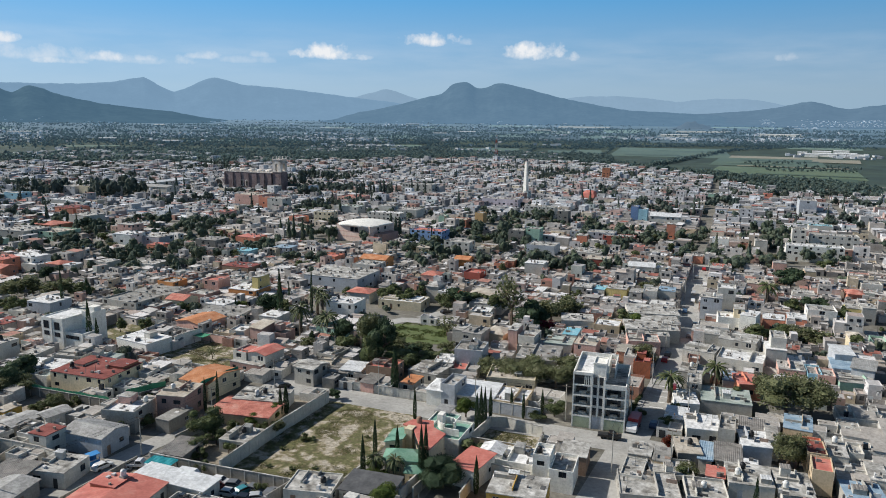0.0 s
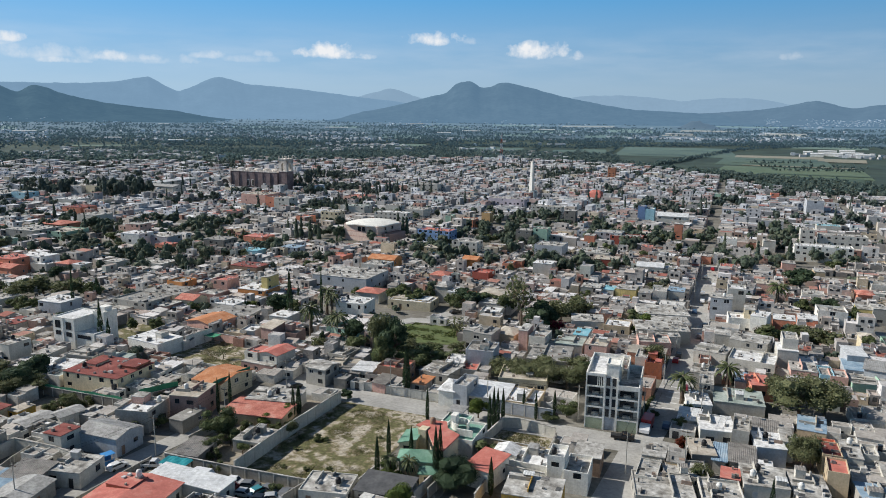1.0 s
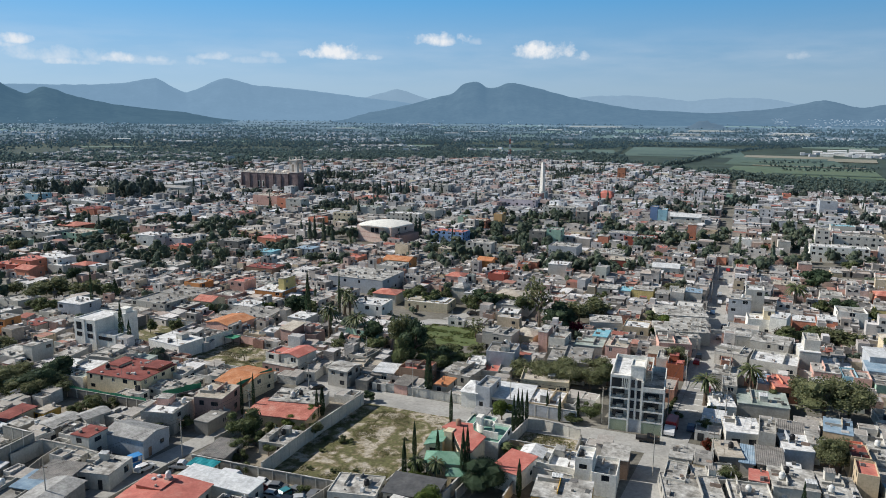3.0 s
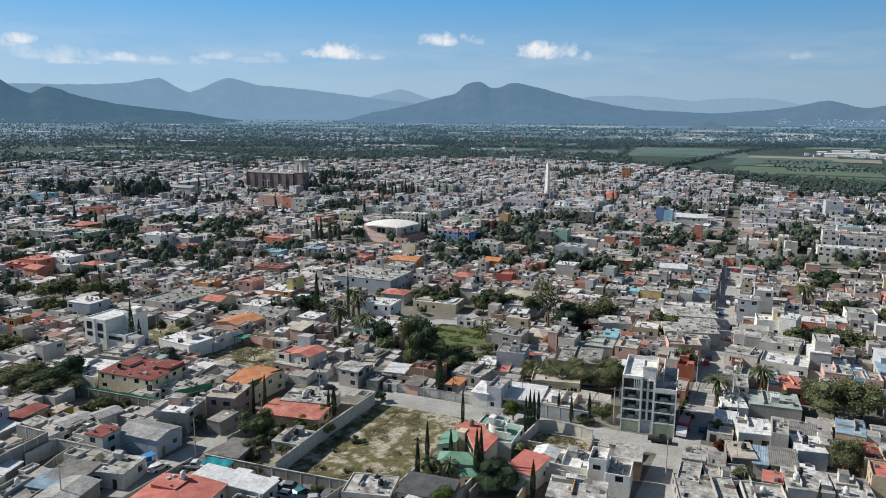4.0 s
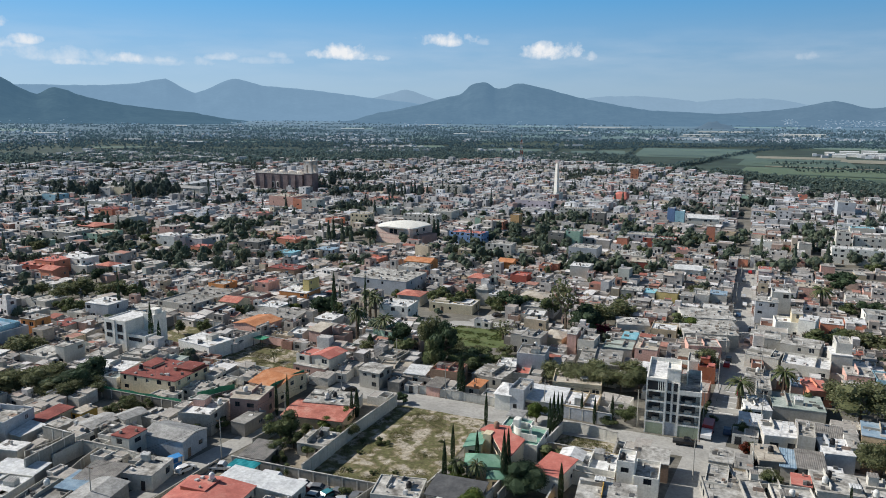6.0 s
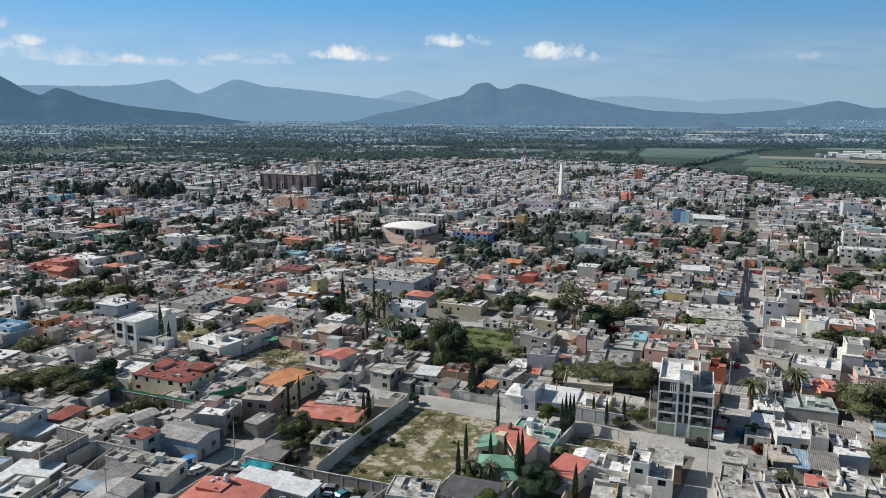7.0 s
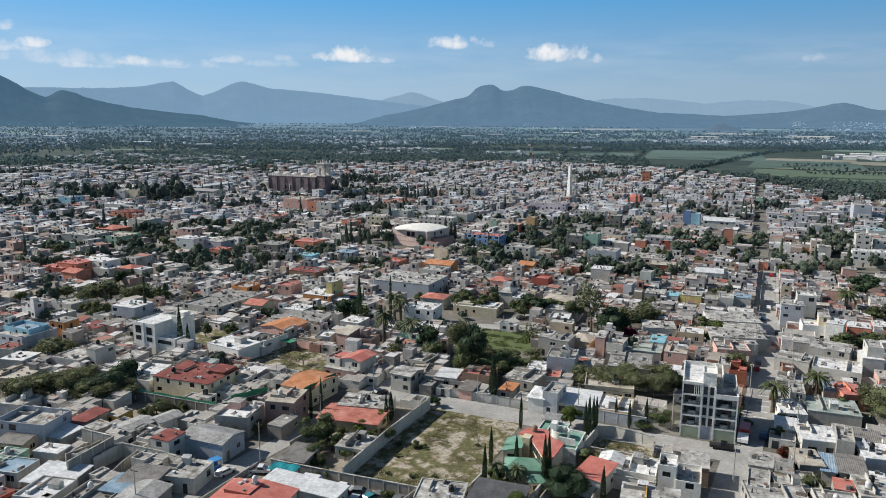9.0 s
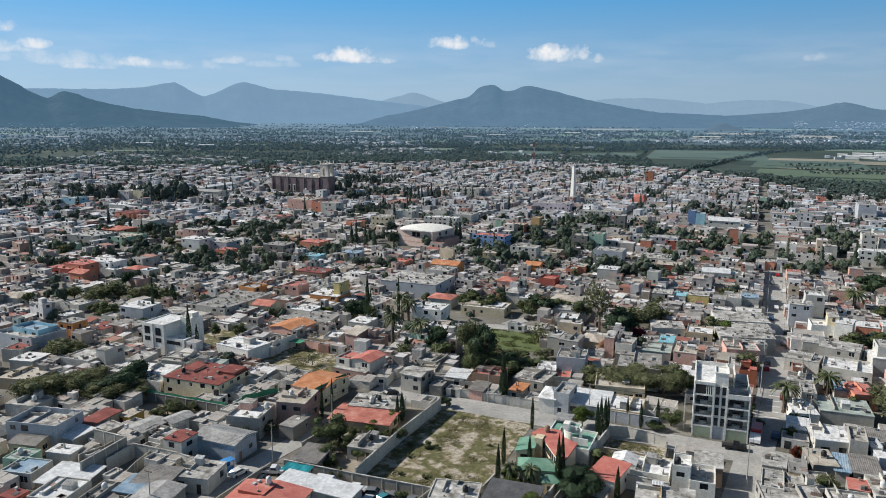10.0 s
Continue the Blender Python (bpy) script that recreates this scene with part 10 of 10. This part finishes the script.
def plot(x, y, w, d, h, rot, low):
    """One plot: blocks of unequal height with parapets, lean-tos and open yards. Gives points, faces and surfaces (wall, roof, opening)."""
    dist = math.hypot(x, y)
    loc, fc, mi = [], [], []
    cells = split(-w / 2, -d / 2, w / 2, d / 2, 2 if dist < 360 else 1 if dist < 900 else 0)
    tall = rng.randrange(len(cells))
    for k, (x0, y0, x1, y1) in enumerate(cells):
        hh = h if k == tall else rng.choice((2.3, 2.5, 2.7, 2.9, 3.1, h, h * 0.8))
        if k == tall and dist > 250 and rng.random() < 0.05:
            hh += 2.6
        if low:
            hh = min(hh, rng.uniform(2.3, 3.4))
        hh += rng.uniform(-0.12, 0.12)
        open_yard = k != tall and rng.random() < 0.27
        lean = k != tall and not open_yard and rng.random() < (0.62 if low else 0.3)
        if open_yard:
            hh = min(hh, rng.uniform(1.8, 2.8))
        t = 0.18
        zr = 0.06 if open_yard else hh - rng.choice((0.05, 0.08, 0.15, 0.3, 0.6))
        o = [(x0, y0), (x1, y0), (x1, y1), (x0, y1)]
        q = [(x0 + t, y0 + t), (x1 - t, y0 + t), (x1 - t, y1 - t), (x0 + t, y1 - t)]
        n = len(loc)
        if lean:
            up = hh + rng.uniform(0.2, 0.6)
            loc += [(*e, 0) for e in o] + [(*o[0], hh), (*o[1], hh), (*o[2], up), (*o[3], up)]
            fc += [(n + i, n + (i + 1) % 4, n + 4 + (i + 1) % 4, n + 4 + i) for i in range(4)]
            mi += [0] * 4
            n = len(loc)
            e = 0.2
            top = [(x0 - e, y0 - e, hh - 0.02), (x1 + e, y0 - e, hh - 0.02), (x1 + e, y1, up), (x0 - e, y1, up)]
            loc += [(a, b, g + 0.03) for a, b, g in top] + [(a, b, g + 0.1) for a, b, g in top]
            fc += [tuple(n + i for i in u) for u in ((4, 5, 6, 7), (3, 2, 1, 0), (0, 1, 5, 4), (1, 2, 6, 5), (2, 3, 7, 6), (3, 0, 4, 7))]
            mi += [1] * 6
        elif dist > 700:
            loc += [(*e, 0) for e in o] + [(*e, hh) for e in o]
            fc += [(n + i, n + (i + 1) % 4, n + 4 + (i + 1) % 4, n + 4 + i) for i in range(4)]
            mi += [0] * 4
            n = len(loc)
            loc += [(*e, hh - 0.02 if not open_yard else 0.1) for e in o]
            fc.append((n, n + 1, n + 2, n + 3))
            mi.append(3 if open_yard else 1)
        else:
            loc += [(*e, 0) for e in o] + [(*e, hh) for e in o] + [(*e, hh) for e in q] + [(*e, zr) for e in q]
            for i in range(4):
                j = (i + 1) % 4
                fc += [(n + i, n + j, n + 4 + j, n + 4 + i), (n + 4 + i, n + 4 + j, n + 8 + j, n + 8 + i), (n + 8 + i, n + 8 + j, n + 12 + j, n + 12 + i)]
            mi += [0] * 12
            n = len(loc)
            loc += [(*e, zr) for e in q]
            fc.append(tuple(n + i for i in range(4)))
            mi.append(3 if open_yard else 1)
        boxes = []
        ww, dd = x1 - x0, y1 - y0
        if not open_yard and dist < 1350:
            floors = 3 if hh > 7.4 else 2 if hh > 4.6 else 1
            for fl in range(floors):
                sill = fl * hh / floors + 0.9
                for wx in ((0.25, 0.7) if ww > 4 else (0.5,)):
                    if rng.random() < (0.45 if dist < 250 else 0.62):
                        g = rng.uniform(0.4, 0.75)
                        base_z = sill if rng.random() < 0.75 else fl * hh / floors + 0.05
                        boxes.append((x0 + wx * ww - g, y0 - 0.04, base_z, x0 + wx * ww + g, y0 + 0.04, sill + rng.uniform(0.8, 1.2), 2))
                if rng.random() < 0.4:
                    boxes.append((x1 - 0.04, y0 + dd * 0.4, sill, x1 + 0.04, y0 + dd * 0.4 + 1.2, sill + 1.1, 2))
            if not lean and ww > 3.2 and dd > 3.2 and dist < 1000:
                if rng.random() < (0.05 if low else 0.10):
                    a, b = rng.uniform(x0 + 0.3, x1 - 2.6), rng.uniform(y0 + 0.3, y1 - 2.4)
                    boxes.append((a, b, zr, a + rng.uniform(1.6, 2.4), b + rng.uniform(1.6, 2.2), hh + rng.uniform(0.8, 2.0), 0))
                if rng.random() < 0.4:
                    a, b = rng.uniform(x0 + 0.4, x1 - 1.4), rng.uniform(y0 + 0.4, y1 - 1.4)
                    boxes.append((a, b, zr, a + 0.9, b + 0.9, zr + 1.3, 2 if rng.random() < 0.6 else 0))
        for a0, b0, c0, a1, b1, c1, kk in boxes:
            n = len(loc)
            if dist > 420 and kk == 2 and min(a1 - a0, b1 - b0) < 0.2:      # a far window: its pane alone
                face = ((a0, b0), (a1, b0)) if b1 - b0 < 0.2 else ((a1, b0), (a1, b1))
                loc += [(*face[0], c0), (*face[1], c0), (*face[1], c1), (*face[0], c1)]
                fc.append((n, n + 1, n + 2, n + 3))
                mi.append(kk)
                continue
            loc += [(a, b, e) for e in (c0, c1) for a, b in ((a0, b0), (a1, b0), (a1, b1), (a0, b1))]
            fc += [tuple(n + i for i in u) for u in ((4, 5, 6, 7), (0, 1, 5, 4), (1, 2, 6, 5), (2, 3, 7, 6), (3, 0, 4, 7))]
            mi += [kk] * 5
    return loc, fc, mi


def house_field(name, rows, label, wall="far_wall", roof="far_roof"):
    """Many plain houses far off, in one object."""
    V, F, I = [], [], []
    total = 0
    for x, y, z, w, d, h, rot in rows:
        loc, fc, mi = plot(x, y, w, d, h, rot, False)
        c, s = math.cos(radians(rot)), math.sin(radians(rot))
        p = np.array(loc, float)
        out = np.empty_like(p)
        out[:, 0], out[:, 1], out[:, 2] = x + p[:, 0] * c - p[:, 1] * s, y + p[:, 0] * s + p[:, 1] * c, z + p[:, 2]
        V.append(out)
        F.append(np.array(fc) + total)
        I += mi
        total += len(loc)
    me = fast_mesh(name, np.concatenate(V), np.concatenate(F), [M[wall], M[roof], M["glass"], M["town_yard"]], I)
    return tagged(new(name, me), label, "houses", "", "stuff")


def plain_house(x, y, w, d, h, rot):
    """A low plain house near the camera, a thing of its own: every block, roof and opening is a part."""
    loc, fc, mi = plot(x, y, w, d, h, rot, True)
    big = w > 5
    ob = base("block_house" if big else "shed", x, y, 0, rot, "low plain grey block house with concrete roofs" if big else "small grey block shed with a concrete roof", "house" if big else "shed", "plain block houses")
    owner = list(range(len(loc)))
    for face in fc:                         # points joined by a face belong to one piece
        lead = min(owner[q] for q in face)
        olds = {owner[q] for q in face}
        if olds != {lead}:
            owner = [lead if o in olds else o for o in owner]
    pieces = {}
    for face, i in zip(fc, mi):
        pieces.setdefault((owner[face[0]], i), []).append(face)
    for (lead, k), faces in pieces.items():
        sh, use = Shell(), {}
        for face in faces:
            for q in face:
                if q not in use:
                    use[q] = len(sh.v)
                    sh.v.append(loc[q])
            sh.f.append(tuple(use[q] for q in face))
        sh.m = [0] * len(sh.f)
        part(("wall", "roof", "opening", "yard_floor")[k], sh, M[("near_wall", "near_roof", "glass", "town_yard")[k]], ob)


for x, y, z, w, d, h, rot in far_list:
    if math.hypot(x, y) < NEAR:
        plain_house(x, y, w, d, h, rot)
house_field("distant_houses", [r for r in far_list if NEAR <= math.hypot(r[0], r[1]) < 520], "hundreds of low flat-roofed houses across the town")
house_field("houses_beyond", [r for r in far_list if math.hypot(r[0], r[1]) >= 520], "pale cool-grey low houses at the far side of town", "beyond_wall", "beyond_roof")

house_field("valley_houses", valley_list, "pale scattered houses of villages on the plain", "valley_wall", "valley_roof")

# trees between the houses
n_mid = 0
for k in range(1400):
    az, d0 = rng.uniform(-58, 14), 110 + 330 * math.sqrt(rng.random())
    x, y = polar(az, d0)
    if not is_free(x, y, 2.5, 2.5) or n_mid > 70:
        continue
    n_mid += 1
    kind = rng.choice(("broad", "grey", "grey", "broad", "dark", "bush", "cypress", "broad"))
    if kind == "cypress":
        tree(x, y, rng.uniform(6, 11), rng.uniform(1.3, 2.0), "cypress", rng.randrange(2), fine=False)
    elif kind == "bush":
        tree(x, y, rng.uniform(1.5, 2.6), rng.uniform(2.5, 4.5), "bush", rng.randrange(3), fine=False)
    else:
        tree(x, y, rng.uniform(4.5, 8.5), rng.uniform(5, 10), kind, rng.randrange(4), fine=False)
    take(x, y, 4, 4)


def woods(name, places, label, mat="far_leaf"):
    """Far trees: each a crown of uneven lumps with leaf clumps round them, all in one object."""
    g = np.random.default_rng(8)
    pts, sizes, hv, hf, total = [], [], [], [], 0
    for x, y, z, h, w in places:
        dist = math.hypot(x, y)
        n = 150 if dist < 420 else 56 if dist < 760 else 18 if dist < 1100 else 5 if dist < 1700 else 3
        if h > 2.2 * w:                     # a conifer
            up, a = g.uniform(0.05, 1.0, n) ** 1.3, g.uniform(0, 6.28, n)
            r = 0.5 * w * (1 - up) ** 0.8 * g.uniform(0.5, 1.0, n) + 0.1
            pts.append(np.stack([x + r * np.cos(a), y + r * np.sin(a), z + up * h], 1))
            sizes += [w * 0.9 / n ** 0.5] * n
            c, rad = np.array([(x, y, z + h * 0.3), (x, y, z + h * 0.58), (x, y, z + h * 0.8)]), np.array([(w * 0.36, w * 0.36, h * 0.26), (w * 0.25, w * 0.25, h * 0.22), (w * 0.13, w * 0.13, h * 0.18)])
        else:
            k = 6 if dist < 760 else 4 if dist < 1700 else 2
            c = g.uniform(-0.26, 0.26, (k, 3)) * (w, w, h * 0.8) + (x, y, z + h * 0.52)
            rad = g.uniform(0.16, 0.27, (k, 1)) * (w, w, h)
            d = g.normal(size=(n, 3))
            d /= np.linalg.norm(d, axis=1)[:, None]
            i = g.integers(0, k, n)
            pts.append(c[i] + d * rad[i] * g.uniform(0.85, 1.15, (n, 1)))
            sizes += [w * 0.62 / n ** 0.5] * n
        v, f = lumps(c, rad, g, dist > 760)
        hv.append(v)
        hf.append(f + total)
        total += len(v)
    me = leaf_mesh(name, np.concatenate(pts), np.array(sizes)[:, None], M[mat], 4, hearts=(np.concatenate(hv), np.concatenate(hf)))
    return tagged(new(name, me), label, "trees", "", "stuff")


spots, town_spots = [], []
for k in range(2600):                       # smaller trees in yards and along lanes
    az, d0 = rng.uniform(-58, 14), 180 + 330 * math.sqrt(rng.random())
    x, y = polar(az, d0)
    if is_free(x, y, 2.5, 2.5) and len(town_spots) < 300:
        town_spots.append((x, y, 0, rng.uniform(3.5, 7.0), rng.uniform(3.5, 7)))
        take(x, y, 4, 4)
for k in range(9000):                       # among the far houses
    az, d0 = rng.uniform(-60, 16), 400 + 760 * math.sqrt(rng.random())
    x, y = polar(az, d0)
    dense = noise.noise(Vector((x, y, 0)) * 0.013)
    if in_town(x, y) and (dense > 0.27 or rng.random() < 0.13):
        if rng.random() < 0.12:
            town_spots.append((x, y, 0, rng.uniform(9, 14), rng.uniform(3, 4)))
        else:
            town_spots.append((x, y, 0, rng.uniform(4.0, 8.5), rng.uniform(3.5, 8)))
for k in range(34000):                      # woods and hedgerows on the plain
    az, d0 = rng.uniform(-60, 16), 760 * (4.4 ** (rng.random() ** 0.85))
    x, y = polar(az, d0)
    if in_town(x, y):
        continue
    edge = town_edge(az)
    dense = noise.noise(Vector((x * 0.6, y, 20)) * 0.006) + 0.5 * noise.noise(Vector((x, y, 2)) * 0.02)
    if az < -20 and d0 < 2300:
        dense += 0.36
    if d0 < edge + (190 if az < -8 else 70):
        dense += 0.5
    elif (az > -8 and d0 < 1980) or (-19.5 < az <= -8 and 1500 < d0 < 1730) or (-29 < az < -22.5 and 1670 < d0 < 1830):
        continue
    if dense < 0.0 and rng.random() < 0.93:
        continue
    spots.append((x, y, ground_z(x, y), rng.uniform(4.5, 9), rng.uniform(5, 10)))
for (a0, d1), (a1, d2), n, loose in (((-5.3, 1150), (-2.8, 1407), 170, 26), ((-2.8, 1407), (0.6, 1814), 120, 22), ((0.6, 1814), (8.6, 2216), 110, 20), ((-2.7, 1060), (3.0, 960), 170, 34), ((3.0, 960), (9.5, 890), 170, 34), ((1.5, 1334), (5.4, 1379), 22, 8),
                                     ((3.0, 1157), (8.8, 1188), 26, 7), ((5.0, 1260), (9.0, 1270), 16, 5), ((2.2, 1235), (4.2, 1225), 9, 4), ((-11.3, 1791), (-0.1, 1990), 190, 26), ((-8.0, 1985), (9.5, 2050), 150, 22), ((-20, 1530), (-8.5, 1480), 150, 20),
                                     ((-20, 1760), (-9, 1740), 130, 22), ((-14.6, 1540), (-14.0, 1720), 36, 12), ((-11.3, 1500), (-10.9, 1720), 40, 10), ((-29, 1640), (-22, 1650), 120, 16), ((-29, 1850), (-22, 1870), 110, 20), ((-9.0, 1440), (-8.0, 1800), 46, 12)):
    for k in range(n):                      # hedgerows between the fields
        t = (k + rng.uniform(-0.4, 0.4)) / n
        x, y = polar(a0 + (a1 - a0) * t, d1 + (d2 - d1) * t + rng.uniform(-loose, loose))
        spots.append((x, y, ground_z(x, y), rng.uniform(4, 9), rng.uniform(4, 6 + loose * 0.2)))
far_spots = []
for k in range(7000):                       # scrub and orchards out to the foot of the mountains
    az, d0 = rng.uniform(-60, 16), 2500 + 1900 * rng.random() ** 0.8
    x, y = polar(az, d0)
    if noise.noise(Vector((x * 0.5, y, 31)) * 0.004) + 0.6 * noise.noise(Vector((x, y, 2)) * 0.014) > 0.05:
        far_spots.append((x, y, ground_z(x, y), rng.uniform(3.5, 6), rng.uniform(6, 13)))
woods("valley_scrub", far_spots, "pale blue-green scrub below the mountains", "hazed_scrub")
every = town_spots + GROVE_SPOTS
woods("town_trees", [q for q in every if math.hypot(q[0], q[1]) < 560], "trees among the houses further into town", "town_leaf")
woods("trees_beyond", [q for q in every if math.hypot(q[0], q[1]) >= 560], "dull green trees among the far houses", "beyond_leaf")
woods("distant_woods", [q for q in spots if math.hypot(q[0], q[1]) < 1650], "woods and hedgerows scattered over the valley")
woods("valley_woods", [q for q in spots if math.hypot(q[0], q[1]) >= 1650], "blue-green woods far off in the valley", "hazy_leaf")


# ---- small things on the roofs ----
def clutter(name, tops, label, sparse=9, scale=1.0):
    """Low brick piers, crates, gas bottles, pipes and stub walls on the flat roofs."""
    g = random.Random(21)
    sh = Shell()
    for x, y, z, w, d, rot in tops:
        c, s = math.cos(radians(rot)), math.sin(radians(rot))
        for _ in range(int(w * d / sparse) + 1):
            a, b = g.uniform(-w / 2 + 0.6, w / 2 - 0.6), g.uniform(-d / 2 + 0.6, d / 2 - 0.6)
            px, py = x + a * c - b * s, y + a * s + b * c
            kind = g.random()
            if kind < 0.4:
                u, v, hh = g.uniform(0.1, 0.4), g.uniform(0.1, 0.4), g.uniform(0.2, 0.9)
            elif kind < 0.6:
                u, v, hh = g.uniform(0.4, 1.0), 0.06, g.uniform(0.3, 0.8)
            elif kind < 0.75:
                u, v, hh = 0.06, g.uniform(0.4, 1.0), g.uniform(0.3, 0.8)
            elif kind < 0.9:
                u, v, hh = 0.03, 0.03, g.uniform(1.0, 2.2)
            else:
                u, v, hh = g.uniform(0.4, 0.8), g.uniform(0.4, 0.8), 0.06
            u, v, hh = u * scale, v * scale, hh * scale
            sh.box(px - u, py - v, z, px + u, py + v, z + hh)
    return tagged(new(name, sh.mesh(name, M["clutter"])), label, "clutter", "", "stuff")


clutter("roof_clutter", ROOFTOPS, "stub walls, crates, pipes and bottles on flat roofs")
clutter("far_roof_clutter", MID_ROOFS, "tanks, stub walls and huts on the roofs further into town", 14, 1.35)
